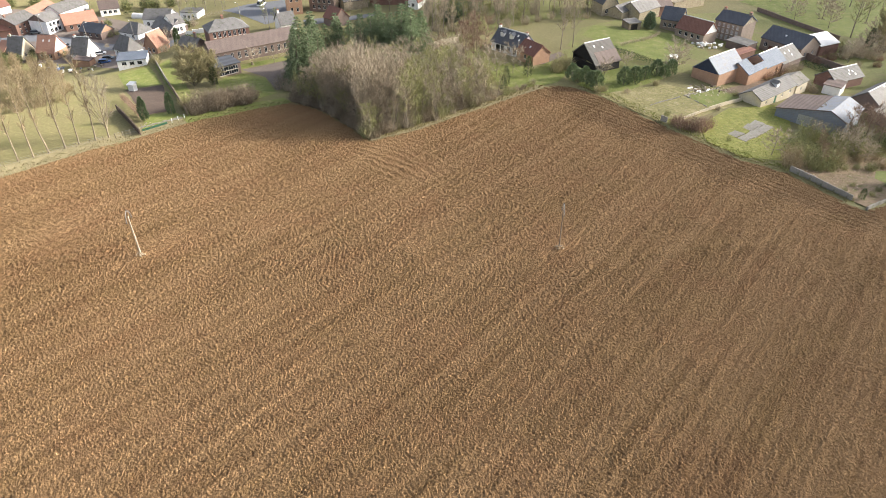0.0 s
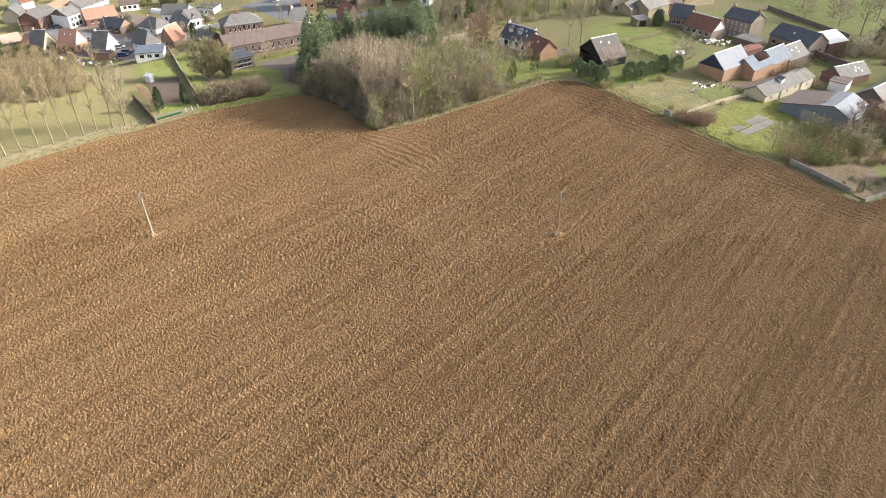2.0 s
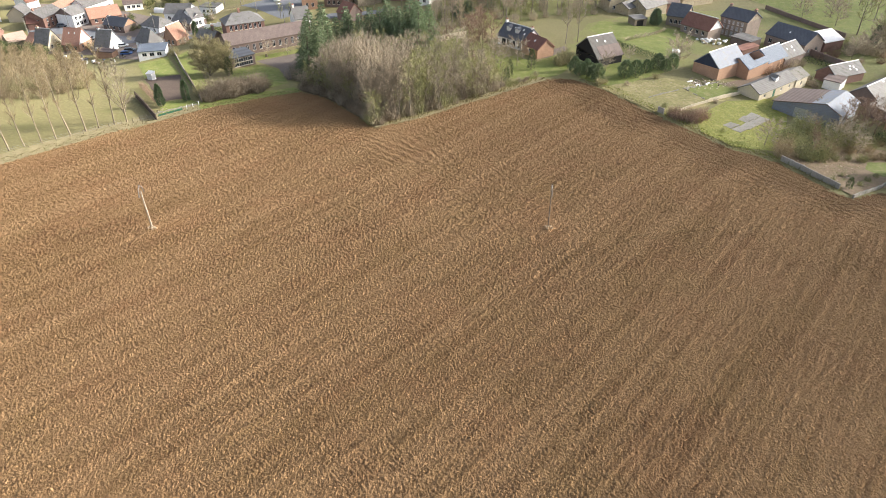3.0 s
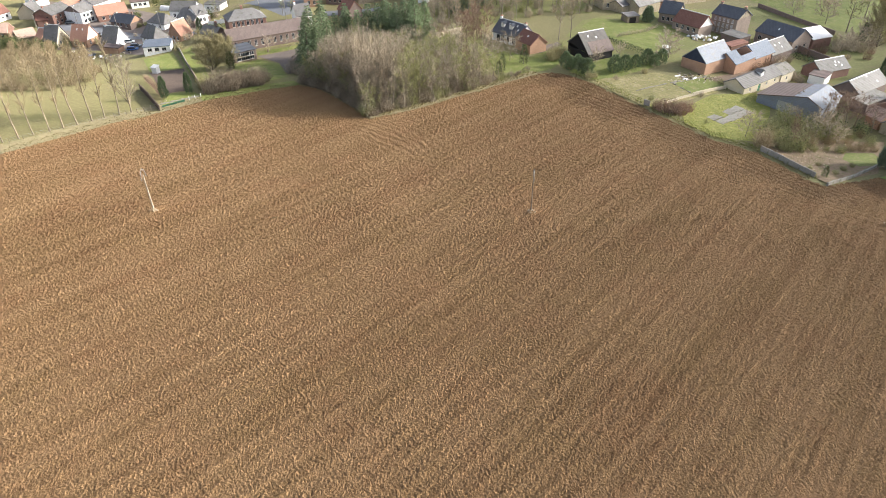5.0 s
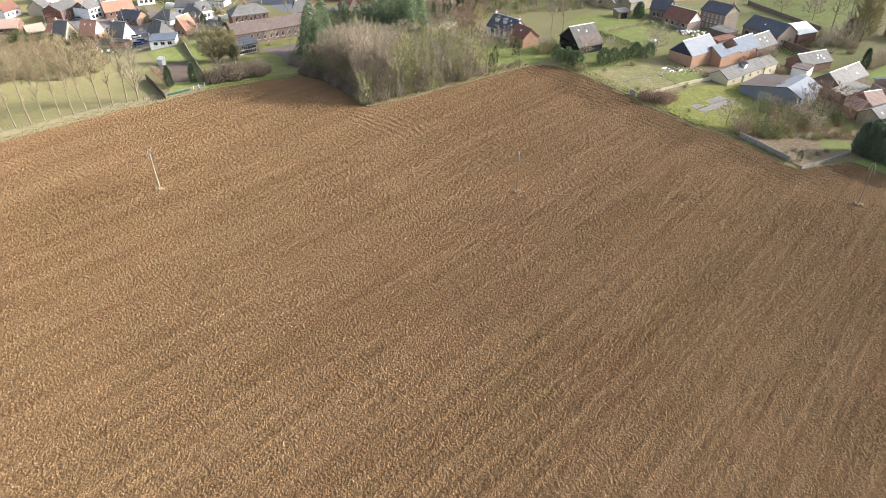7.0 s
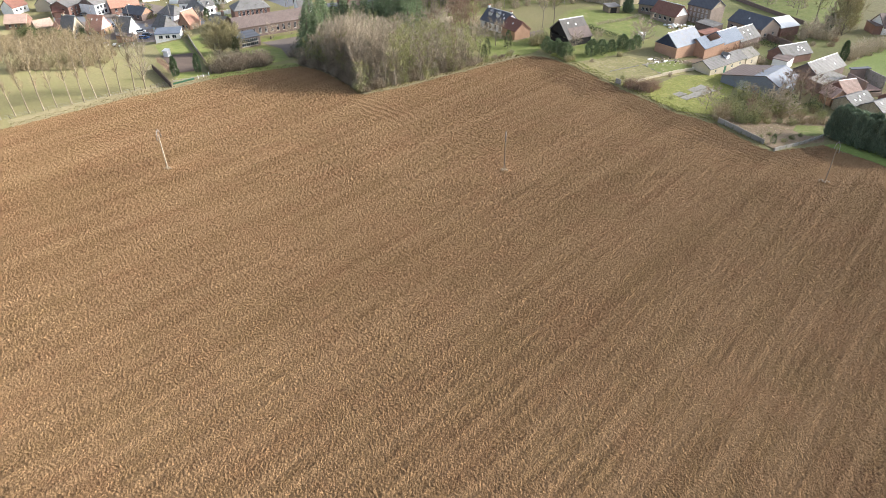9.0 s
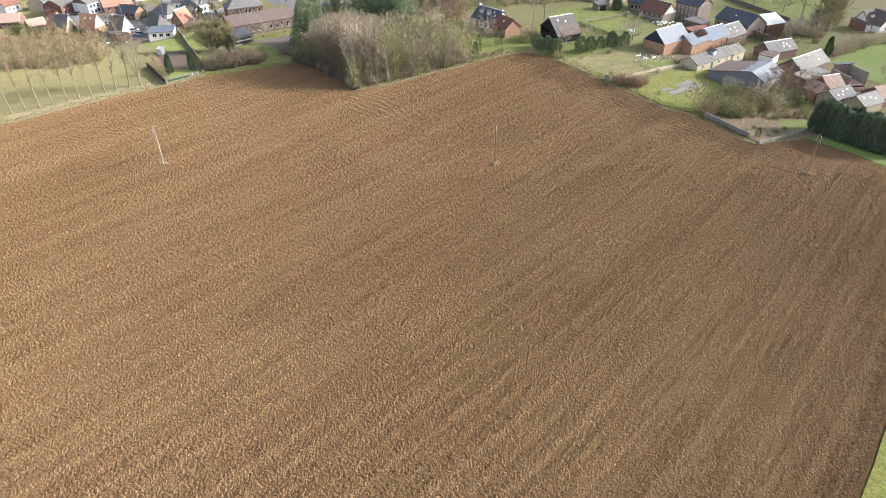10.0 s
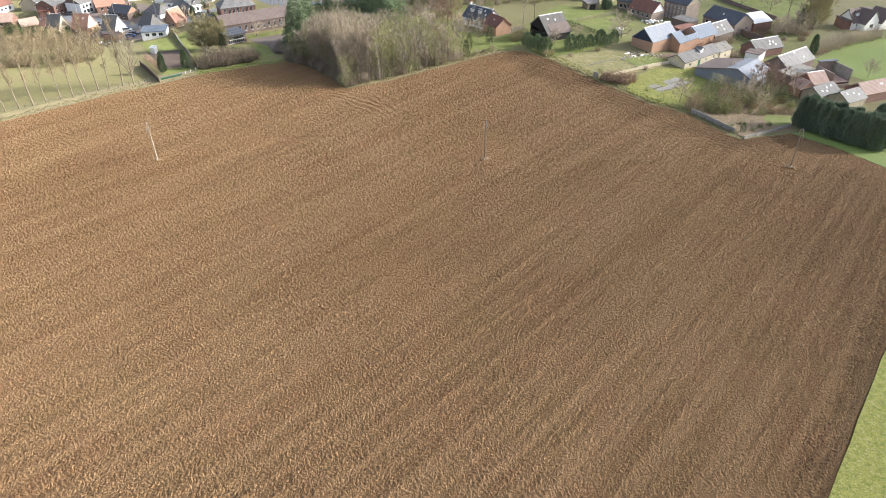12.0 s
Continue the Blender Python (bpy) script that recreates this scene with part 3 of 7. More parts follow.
def building(name, label, category, A, B, depth, eave, rise, wall, roof, ridge="x", ridge_at=0.5, hip=0.0, wins=(), side_wins=(), doors=(), door_mat=None,
             frame_mat=None, chimneys=(), gable_mat=None, lights=(), notch=None, over=0.3, roof_label="", dormers=(), base=0.0, capped=False, back_eave=None, group="", glass=None):
    """A house or shed. A, B: the feet of the wall on view, as seen from outside from left to right. wins: per storey (count, sill, width, height) on
    that wall; side_wins: the same on both ends; doors: (along, width, height); lights: skylights (along 0..1, up 0..1)."""
    frame_mat, door_mat = frame_mat or WHITE_PAINT, door_mat or WOOD
    L = math.hypot(B[0] - A[0], B[1] - A[1])
    turn = math.atan2(B[1] - A[1], B[0] - A[0])
    ux, uy = math.cos(turn), math.sin(turn)
    cx, cy = A[0] + ux * L / 2 - uy * depth / 2, A[1] + uy * L / 2 + ux * depth / 2
    z = float(lie(A[0], A[1]) + lie(B[0], B[1])) / 2 + base
    ob = thing(name, A[0], A[1], turn, label, category, group, z=z)
    W, low = depth, -1.2
    front = [h for n, sill, w, hh in wins for h in even(n, L, w, sill, hh) if not any(d[0] - w < h[0] < d[0] + d[1] and sill < d[2] for d in doors)]
    cuts = front + [(d[0], 0.0, d[1], d[2]) for d in doors]
    sides = [h for n, sill, w, hh in side_wins for h in even(n, W, w, sill, hh)]
    be = eave if back_eave is None else back_eave
    bm = bmesh.new()
    left_top, right_top = (eave, be) if ridge == "y" else (min(eave, be), min(eave, be))
    panel(bm, (0, 0), (L, 0), low, eave if ridge == "x" else min(eave, be), cuts)
    part("wall", bm, wall, ob)
    for args in (((L, 0.3), (L, W - 0.3), low, right_top, [(a - 0.3, b, c, d) for a, b, c, d in sides]), ((L, W), (0, W), low, be if ridge == "x" else min(eave, be), []),
                 ((0, W - 0.3), (0, 0.3), low, left_top, [(W - 0.3 - a - c, b, c, d) for a, b, c, d in sides])):
        bm = bmesh.new()
        panel(bm, *args)
        part("wall", bm, wall, ob)
    for x, b, w, h in front:
        fr, pn, sl = window_meshes(w, h, frame_mat, glass)
        o = part("window", fr, None, ob, at=(x, 0, b))
        part("pane", pn, None, o)
        part("sill", sl, None, o)
    for x, b, w, h in sides:
        fr, pn, sl = window_meshes(w, h, frame_mat, glass)
        for at in ((L, x, b, math.pi / 2), (0, x + w, b, -math.pi / 2)):
            o = part("window", fr, None, ob, at=at)
            part("pane", pn, None, o)
            part("sill", sl, None, o)
    for x, w, h in doors:
        leaf_mesh, batten = door_mesh(w, h, door_mat)
        o = part("door", leaf_mesh, None, ob, at=(x, 0, 0))
        n = max(2, int(w / 0.5))
        for k in range(1, n):
            part("batten", batten, None, o, at=(w * k / n, 0, 0))
    top = eave + rise
    t = 0.22
    caps = []
    if hip:
        rb = bmesh.new()
        r0, r1 = hip * W / 2, L - hip * W / 2
        o = over
        e = eave - 0.1
        c = [(-o, -o, e), (L + o, -o, e), (L + o, W + o, e), (-o, W + o, e)]
        p, q = (r0, W / 2, top), (r1, W / 2, top)
        vs = [rb.verts.new(v) for v in (*c, p, q)] + [rb.verts.new((v[0], v[1], v[2] - 0.2)) for v in c]
        for f in ((0, 1, 5, 4), (1, 2, 5), (2, 3, 4, 5), (3, 0, 4), (6, 7, 1, 0), (7, 8, 2, 1), (8, 9, 3, 2), (9, 6, 0, 3), (9, 8, 7, 6)):
            rb.faces.new([vs[i] for i in f])
        part("roof", rb, roof, ob, roof_label)
        caps = [(p, q), (c[0], p), (c[1], q), (c[2], q), (c[3], p)]
    elif ridge == "x":
        ry = ridge_at * W
        k = rise / ry
        kb = (top - be) / max(0.1, W - ry)
        for x in (0.0, L - 0.3):
            g = bmesh.new()
            if ridge_at < 0.99:
                pts = [(0.0, eave), (W, be), (ry, top - 0.1)]
            else:
                pts = [(0.0, eave), (W, eave), (W, top - 0.1)]
            f0 = [g.verts.new((x, y, zz)) for y, zz in pts]
            f1 = [g.verts.new((x + 0.3, y, zz)) for y, zz in pts]
            g.faces.new(f0[::-1]), g.faces.new(f1)
            for i in range(3):
                g.faces.new((f0[i], f0[(i + 1) % 3], f1[(i + 1) % 3], f1[i]))
            part("gable", g, gable_mat or wall, ob)
        for nm, y0, z0 in (("front", -over, eave - over * k), ("back", W + over, be - over * kb)):
            if nm == "back" and ridge_at > 0.99:
                continue
            spans = [(-over, L + over, 1.0)]
            if notch:
                spans = [(-over, notch[0] * L, 1.0), (notch[0] * L, notch[1] * L, notch[2]), (notch[1] * L, L + over, 1.0)]
            for xa, xb, f in spans:
                rb = bmesh.new()
                yt, zt = y0 + (ry - y0) * f, z0 + (top - z0) * f
                slab(rb, (xa, y0, z0 + t), (xb, y0, z0 + t), (xb, yt, zt + t), (xa, yt, zt + t), t)
                part("roof_slope", rb, roof, ob, roof_label)
            if notch and nm == "front":
                nb = bmesh.new()
                box(nb, notch[0] * L, 0.4, eave * 0.9, notch[1] * L, W - 0.4, eave * 0.9 + 0.1)
                part("loft_floor", nb, RED_TILE, ob, "red-brown loft floor open to the sky")
        caps = [((-over, ry, top + t), (L + over, ry, top + t))]
        for a, b in lights:
            lb = bmesh.new()
            x, y, zz = a * L, ry * b, eave + rise * b + t
            slab(lb, (x, y, zz + 0.06), (x + 0.45, y, zz + 0.06), (x + 0.45, y + 0.5, zz + 0.5 * k + 0.06), (x, y + 0.5, zz + 0.5 * k + 0.06), 0.12)
            part("skylight", lb, WHITE_PAINT, ob, "pale roof light")
        for a in dormers:
            db = bmesh.new()
            x, y = a * L, ry * 0.42
            zz = eave + rise * 0.42
            box(db, x - 0.7, y, zz - 0.2, x + 0.7, y + 1.6, zz + 1.3)
            dm = part("dormer", db, WHITE_PAINT, ob)
            db = bmesh.new()
            slab(db, (x - 0.95, y - 0.25, zz + 1.32), (x, y - 0.25, zz + 1.95), (x, y + 2.0, zz + 1.95), (x - 0.95, y + 2.0, zz + 1.32), 0.12)
            slab(db, (x, y - 0.25, zz + 1.95), (x + 0.95, y - 0.25, zz + 1.32), (x + 0.95, y + 2.0, zz + 1.32), (x, y + 2.0, zz + 1.95), 0.12)
            part("dormer_roof", db, roof, dm)
            fr, pn, sl = window_meshes(0.9, 1.0, frame_mat)
            o = part("dormer_window", fr, None, dm, at=(x - 0.45, y - 0.1, zz + 0.15))
    else:
        rx = ridge_at * L
        for y in (0.0, W - 0.3):
            g = bmesh.new()
            lo = min(eave, be)
            pts = [(0.0, eave), (0.0, lo), (L, lo), (L, be), (rx, top - 0.1)]
            pts = [q for k, q in enumerate(pts) if q != pts[k - 1]]
            f0 = [g.verts.new((x, y, zz)) for x, zz in pts]
            f1 = [g.verts.new((x, y + 0.3, zz)) for x, zz in pts]
            g.faces.new(f0), g.faces.new(f1[::-1])
            for i in range(len(pts)):
                j = (i + 1) % len(pts)
                g.faces.new((f0[j], f0[i], f1[i], f1[j]))
            part("gable", g, gable_mat or wall, ob)
        for x0, e0 in ((-over, eave - over * rise / max(rx, 0.1)), (L + over, be - over * (top - be) / max(L - rx, 0.1))):
            rb = bmesh.new()
            slab(rb, (x0, -over, e0 + t), (x0, W + over, e0 + t), (rx, W + over, top + t), (rx, -over, top + t), t)
            part("roof_slope", rb, roof, ob, roof_label)
        caps = [((rx, -over, top + t), (rx, W + over, top + t))]
        for a, b in lights:
            lb = bmesh.new()
            s = 1 if b > 0 else -1
            x = rx + s * abs(b) * (L - rx if s > 0 else rx)
            zz = top - (top - (be if s > 0 else eave)) * abs(b) + t
            k2 = (top - (be if s > 0 else eave)) / (L - rx if s > 0 else rx)
            y = a * W
            slab(lb, (x, y, zz + 0.06), (x + s * 0.9, y, zz - 0.9 * k2 + 0.06), (x + s * 0.9, y + 0.9, zz - 0.9 * k2 + 0.06), (x, y + 0.9, zz + 0.06), 0.12)
            part("skylight", lb, WHITE_PAINT, ob, "pale roof light")
    if capped:
        cb = bmesh.new()
        for p, q in caps[:1]:
            d = (Vector(q) - Vector(p)).normalized()
            n = Vector((-d.y, d.x, 0)).normalized() * 0.11
            up = Vector((0, 0, 0.12))
            P, Q = Vector(p), Vector(q)
            solid(cb, [P - n - up * 0.6, Q - n - up * 0.6, Q + n - up * 0.6, P + n - up * 0.6, P - n * 0.3 + up, Q - n * 0.3 + up, Q + n * 0.3 + up, P + n * 0.3 + up])
        part("ridge_cap", cb, WHITE_PAINT if capped == "white" else roof, ob, "pale ridge capping" if capped == "white" else "")
    for a, b, w, h in chimneys:
        ch = bmesh.new()
        x, y = a * L, b * W
        zz = eave + rise * 0.4
        box(ch, x - w / 2, y - 0.3, zz, x + w / 2, y + 0.3, top + h, 0.03)
        c = part("chimney", ch, wall if wall.name != "tarred_boards" else BRICK, ob)
        ch = bmesh.new()
        box(ch, x - w / 2 - 0.06, y - 0.36, top + h, x + w / 2 + 0.06, y + 0.36, top + h + 0.12)
        for k in (-0.2, 0.2):
            box(ch, x + k * w - 0.1, y - 0.1, top + h + 0.12, x + k * w + 0.1, y + 0.1, top + h + 0.4, 0.02)
        part("chimney_cap", ch, ORANGE_TILE, c)
    return ob


def flat_shed(name, label, A, B, depth, h, wall, roof, wins=(), doors=(), door_mat=None, category="shed", fall=0.35, base=0.0):
    return building(name, label, category, A, B, depth, h, fall, wall, roof, ridge_at=1.0, wins=wins, doors=doors, door_mat=door_mat, back_eave=h + fall, over=0.2, base=base)


# ---- plants ----
def tube(V, F, p, q, r0, r1, n=4):
    d = (q - p).normalized()
    a = d.orthogonal().normalized()
    b = d.cross(a)
    k = len(V)
    for c, r in ((p, r0), (q, r1)):
        for i in range(n):
            w = 2 * math.pi * i / n
            V.append(c + a * (r * math.cos(w)) + b * (r * math.sin(w)))
    for i in range(n):
        j = (i + 1) % n
        F.append((k + i, k + j, k + n + j, k + n + i))


def blade(V, F, p, q, w, rng):
    d = q - p
    s = d.cross(Vector((rng.uniform(-1, 1), rng.uniform(-1, 1), rng.uniform(-1, 1)))).normalized() * w
    k = len(V)
    V += [p - s, p + s, q]
    F.append((k, k + 1, k + 2))


def leaf(V, F, c, s, rng, flat=0.0):
    a = Vector((rng.gauss(0, 1), rng.gauss(0, 1), rng.gauss(0, 1) * (1 - flat))).normalized()
    b = a.orthogonal().normalized()
    b.rotate(Matrix.Rotation(rng.uniform(0, 6.28), 3, a))
    k = len(V)
    V += [c + a * s, c + b * s * 0.6, c - a * s * 0.8, c - b * s * 0.55]
    F.append((k, k + 1, k + 2, k + 3))


def mesh_of(name, V, F, mat, smooth=False):
    me = bpy.data.meshes.new(name)
    me.from_pydata([tuple(v) for v in V], [], F)
    me.materials.append(mat)
    if smooth:
        me.polygons.foreach_set("use_smooth", [True] * len(me.polygons))
    return me


def rnd(rng, s=1.0):
    return Vector((rng.uniform(-s, s), rng.uniform(-s, s), rng.uniform(-s, s)))


def bare_tree(seed, h, clear, spread, limbs, subs, twigs, bark, twig_mat, up=0.6, twig_w=0.022, stems=1, r=0.016):
    """Meshes of a leafless tree: trunk with limbs, and the crown of fine branches and twigs."""
    rng = random.Random(seed)
    V, F, CV, CF = [], [], [], []
    for s in range(stems):
        base = Vector((rng.uniform(-0.3, 0.3), rng.uniform(-0.3, 0.3), -0.3)) * (1 if stems > 1 else 0.01) + Vector((0, 0, -0.6))
        tilt = Vector((rng.uniform(-1, 1), rng.uniform(-1, 1), 0)) * (0.22 if stems > 1 else 0.05)
        pts = [base]
        n = 6
        for k in range(n):
            pts.append(pts[-1] + Vector((0, 0, h / n)) + (tilt + rnd(rng, 0.06)) * (h / n))
        rad = [h * r * (1 - 0.88 * k / n) / (1 if stems == 1 else 1.5) for k in range(n + 1)]
        for k in range(n):
            tube(V, F, pts[k], pts[k + 1], rad[k], rad[k + 1], 6)

        def on_trunk(f):
            x = f * n
            k = min(n - 1, int(x))
            return pts[k].lerp(pts[k + 1], x - k), rad[k] + (rad[k + 1] - rad[k]) * (x - k)

        for i in range(limbs):
            f = clear + (0.98 - clear) * ((i + rng.random()) / limbs)
            p, pr = on_trunk(f)
            w = i * 2.4 + rng.uniform(-0.5, 0.5)
            reach = spread * h * (1.15 - 0.75 * abs((f - clear) / (1 - clear) - 0.35)) * rng.uniform(0.7, 1.1) * 0.5
            d = Vector((math.cos(w), math.sin(w), up * rng.uniform(0.6, 1.5))).normalized()
            q = p + d * reach * 0.5 + rnd(rng, 0.04 * h)
            e = q + (d + Vector((0, 0, 0.35 * up + rng.uniform(-0.2, 0.3)))).normalized() * reach * 0.6
            tube(V, F, p, q, pr * 0.5, pr * 0.33, 4)
            tube(V, F, q, e, pr * 0.33, pr * 0.12, 3)
            for j in range(subs):
                g = rng.uniform(0.25, 1.0)
                a = p.lerp(q, g * 2) if g < 0.5 else q.lerp(e, g * 2 - 1)
                dd = (d + rnd(rng, 0.9) + Vector((0, 0, 0.4 * up))).normalized()
                b = a + dd * reach * rng.uniform(0.3, 0.55)
                tube(CV, CF, a, b, max(0.02, pr * 0.16), 0.012, 3)
                for _ in range(twigs):
                    c = a.lerp(b, rng.uniform(0.2, 1.0))
                    t = c + (dd * 0.7 + rnd(rng, 0.8) + Vector((0, 0, 0.25 * up))).normalized() * rng.uniform(0.5, 1.3) * (0.08 * h + 0.2)
                    blade(CV, CF, c, t, twig_w, rng)
    return mesh_of("trunk", V, F, bark, True), mesh_of("crown", CV, CF, twig_mat)


def bush_mesh(seed, h, width, n, twig_mat, leaves=0, leaf_mat=None, w=0.022):
    rng = random.Random(seed)
    V, F, LV, LF = [], [], [], []
    for i in range(n):
        a, rr = rng.uniform(0, 6.28), rng.random() ** 0.5
        p = Vector((math.cos(a) * rr * width * 0.3, math.sin(a) * rr * width * 0.3, -0.05))
        q = Vector((math.cos(a) * rr * width * 0.5, math.sin(a) * rr * width * 0.5, h * (1.05 - 0.55 * rr * rr) * rng.uniform(0.6, 1.1))) + rnd(rng, 0.12 * width)
        q.z = max(q.z, 0.2)
        blade(V, F, p, q, w * 1.3, rng)
        for _ in range(5):
            c = p.lerp(q, rng.uniform(0.35, 1.0))
            e = c + ((q - p).normalized() * 0.5 + rnd(rng, 0.8)).normalized() * rng.uniform(0.15, 0.4) * h
            e.z = max(e.z, 0.1)
            blade(V, F, c, e, w * 0.8, rng)
            if leaves and rng.random() < leaves:
                leaf(LV, LF, e, rng.uniform(0.07, 0.15), rng)
    return mesh_of("crown", V, F, twig_mat), (mesh_of("foliage", LV, LF, leaf_mat) if LV else None)


def conifer_mesh(seed, h, width, mat):
    """A spruce: tapering trunk and tiers of drooping boughs set with needle sprays."""
    rng = random.Random(seed)
    V, F, CV, CF = [], [], [], []
    tube(V, F, Vector((0, 0, -0.3)), Vector((0, 0, h * 0.6)), h * 0.016, h * 0.008, 6)
    tube(V, F, Vector((0, 0, h * 0.6)), Vector((0, 0, h)), h * 0.008, 0.02, 5)
    tiers = int(h * 1.3)
    for k in range(tiers):
        f = (k + rng.uniform(0, 0.6)) / tiers
        z = h * (0.06 + 0.93 * f)
        reach = width * 0.5 * (1 - f) ** 0.72 * rng.uniform(0.75, 1.15) + 0.25
        for i in range(max(4, int(10 - 5 * f))):
            a = i * 6.28 / max(4, int(10 - 5 * f)) + k * 1.1 + rng.uniform(-0.3, 0.3)
            rr = reach * rng.uniform(0.7, 1.15)
            d = Vector((math.cos(a), math.sin(a), 0))
            s = Vector((-d.y, d.x, 0))
            p0 = Vector((0, 0, z))
            tube(V, F, p0, p0 + d * rr * 0.8 + Vector((0, 0, 0.05 * rr - 0.12 * rr * (1 - f))), 0.05, 0.02, 3)
            for j in range(int(7 + rr * 8.5)):
                g = rng.uniform(0.15, 1.0)
                c = p0 + d * rr * g + s * rng.uniform(-0.35, 0.35) * rr * g * 0.8 + Vector((0, 0, 0.12 * rr * g - 0.28 * rr * g * g + rng.uniform(-0.2, 0.2)))
                for _ in (0, 1):
                    e = c + (d * rng.uniform(0.2, 1.0) + s * rng.uniform(-0.9, 0.9) + Vector((0, 0, rng.uniform(-0.7, 0.3)))) * rng.uniform(0.35, 0.7)
                    blade(CV, CF, c, e, rng.uniform(0.08, 0.135), rng)
    return mesh_of("trunk", V, F, BARK, True), mesh_of("crown", CV, CF, mat)


def column_mesh(seed, h, width, mat, n=1600, size=0.22):
    """A dense upright evergreen: flame-shaped mass of upturned sprays over a trunk, with gaps."""
    rng = random.Random(seed)
    V, F, CV, CF = [], [], [], []
    tube(V, F, Vector((0, 0, -0.3)), Vector((0, 0, h * 0.9)), h * 0.022, 0.03, 6)
    for i in range(n):
        f = rng.random() ** 0.85
        prof = (math.sin(math.pi * min(1, 0.2 + f * 0.8)) ** 0.55) * (1 - 0.25 * f)
        a = rng.uniform(0, 6.28)
        lump = 0.85 + 0.15 * math.sin(a * 3 + f * 9 + seed) + rng.uniform(-0.12, 0.12)
        r = width * 0.5 * prof * lump * rng.uniform(0.72, 1.05)
        c = Vector((math.cos(a) * r, math.sin(a) * r, 0.05 * h + f * h * 0.95))
        for _ in (0, 1):
            e = c + (Vector((math.cos(a), math.sin(a), 1.1)) + rnd(rng, 0.8)) * size * rng.uniform(0.9, 2.0)
            blade(CV, CF, c, e, size * rng.uniform(0.25, 0.5), rng)
    return mesh_of("trunk", V, F, BARK, True), mesh_of("crown", CV, CF, mat)


def plant(name, meshes, xy, label, category, scale=1.0, group="", turn=None, z=None, wide=1.0):
    ob = thing(name, xy[0], xy[1], random.uniform(0, 6.28) if turn is None else turn, label, category, group, z=z)
    ob.scale = (scale * wide, scale * wide, scale)
    for me in meshes:
        if me:
            part(me.name.split(".")[0], me, None, ob)
    return ob


def tufts(name, spots, mat, h, w, label, per=5, category="grass"):
    """Grass, straw or weeds that nobody could count: blades in clumps."""
    rng = random.Random(len(spots))
    V, F = [], []
    for x, y in spots:
        z = float(lie(x, y))
        for _ in range(per):
            p = Vector((x + rng.uniform(-w, w), y + rng.uniform(-w, w), z - 0.05))
            blade(V, F, p, p + Vector((rng.uniform(-0.3, 0.3) * h, rng.uniform(-0.3, 0.3) * h, h * rng.uniform(0.5, 1.2))), 0.05, rng)
    return tagged(new(name, mesh_of(name, V, F, mat)), label, category, kind="stuff")


def along(line, step, jitter=0.0, off=0.0):
    """Points and headings every step metres along a line."""
    out, carry = [], 0.0
    for (x1, y1), (x2, y2) in zip(line, line[1:]):
        l = math.hypot(x2 - x1, y2 - y1)
        s = carry
        while s < l:
            k = s / l
            nx, ny = -(y2 - y1) / l, (x2 - x1) / l
            j = off + random.uniform(-jitter, jitter)
            out.append((x1 + (x2 - x1) * k + nx * j, y1 + (y2 - y1) * k + ny * j, math.atan2(y2 - y1, x2 - x1)))
            s += step
        carry = s - l
    return out


def hedge(line, h, w, mat, label, name="hedge", density=60, size=0.16, twig=None):
    """A clipped or ragged hedge along a line: a body of small leaves on stems."""
    rng = random.Random(int(line[0][0] * 10) + 7)
    V, F, SV, SF = [], [], [], []
    x0, y0 = line[0]
    z0 = float(lie(x0, y0))
    for x, y, a in along(line, 1.0):
        z = float(lie(x, y)) - z0
        tube(SV, SF, Vector((x - x0, y - y0, z - 0.3)), Vector((x - x0 + rng.uniform(-0.1, 0.1), y - y0, z + h * 0.8)), 0.05, 0.02, 4)
        hh = h * (0.85 + 0.3 * rng.random())
        for _ in range(density):
            u, v, t = rng.uniform(-0.6, 0.6), rng.uniform(-0.5, 0.5) * w, rng.random() ** 0.7 * hh
            c = Vector((x - x0 + math.cos(a) * u - math.sin(a) * v, y - y0 + math.sin(a) * u + math.cos(a) * v, z + t))
            if twig:
                blade(V, F, c, c + (rnd(rng, 0.6) + Vector((0, 0, 0.5))) * 0.8, 0.022, rng)
            else:
                leaf(V, F, c, size * rng.uniform(0.6, 1.4), rng)
    ob = thing(name, x0, y0, 0, label, "hedge", z=z0)
    tagged(part("stems", mesh_of("stems", SV, SF, BARK), None, ob), kind="stuff")
    part("foliage", mesh_of("foliage", V, F, mat), None, ob)
    return ob


def garden_wall(line, h, mat, label, t=0.25, piece=3.0, name="garden_wall", cap=None, category="wall", base=0.0):
    """A free-standing wall of panels between piers, following the ground."""
    x0, y0 = line[0]
    z0 = float(lie(x0, y0)) + base
    ob = thing(name, x0, y0, 0, label, category, z=z0)
    rng = random.Random(int(x0 * 7 + y0))
    for (x1, y1), (x2, y2) in zip(line, line[1:]):
        l = math.hypot(x2 - x1, y2 - y1)
        a = math.atan2(y2 - y1, x2 - x1)
        n = max(1, round(l / piece))
        for k in range(n):
            xa, ya = x1 + (x2 - x1) * k / n, y1 + (y2 - y1) * k / n
            z = float(lie(xa, ya)) - z0 + base
            bm = bmesh.new()
            s = l / n
            box(bm, 0.0, -t / 2, -0.8, s - 0.03, t / 2, h + rng.uniform(-0.025, 0.025), 0.02)
            p = part("panel", bm, mat, ob, at=(xa - x0, ya - y0, z, a + rng.uniform(-0.01, 0.01)))
            bm = bmesh.new()
            box(bm, -0.12, -t / 2 - 0.05, -0.8, 0.12, t / 2 + 0.05, h + 0.05, 0.02)
            part("pier", bm, cap or mat, ob, at=(xa - x0, ya - y0, z, a))
    return ob


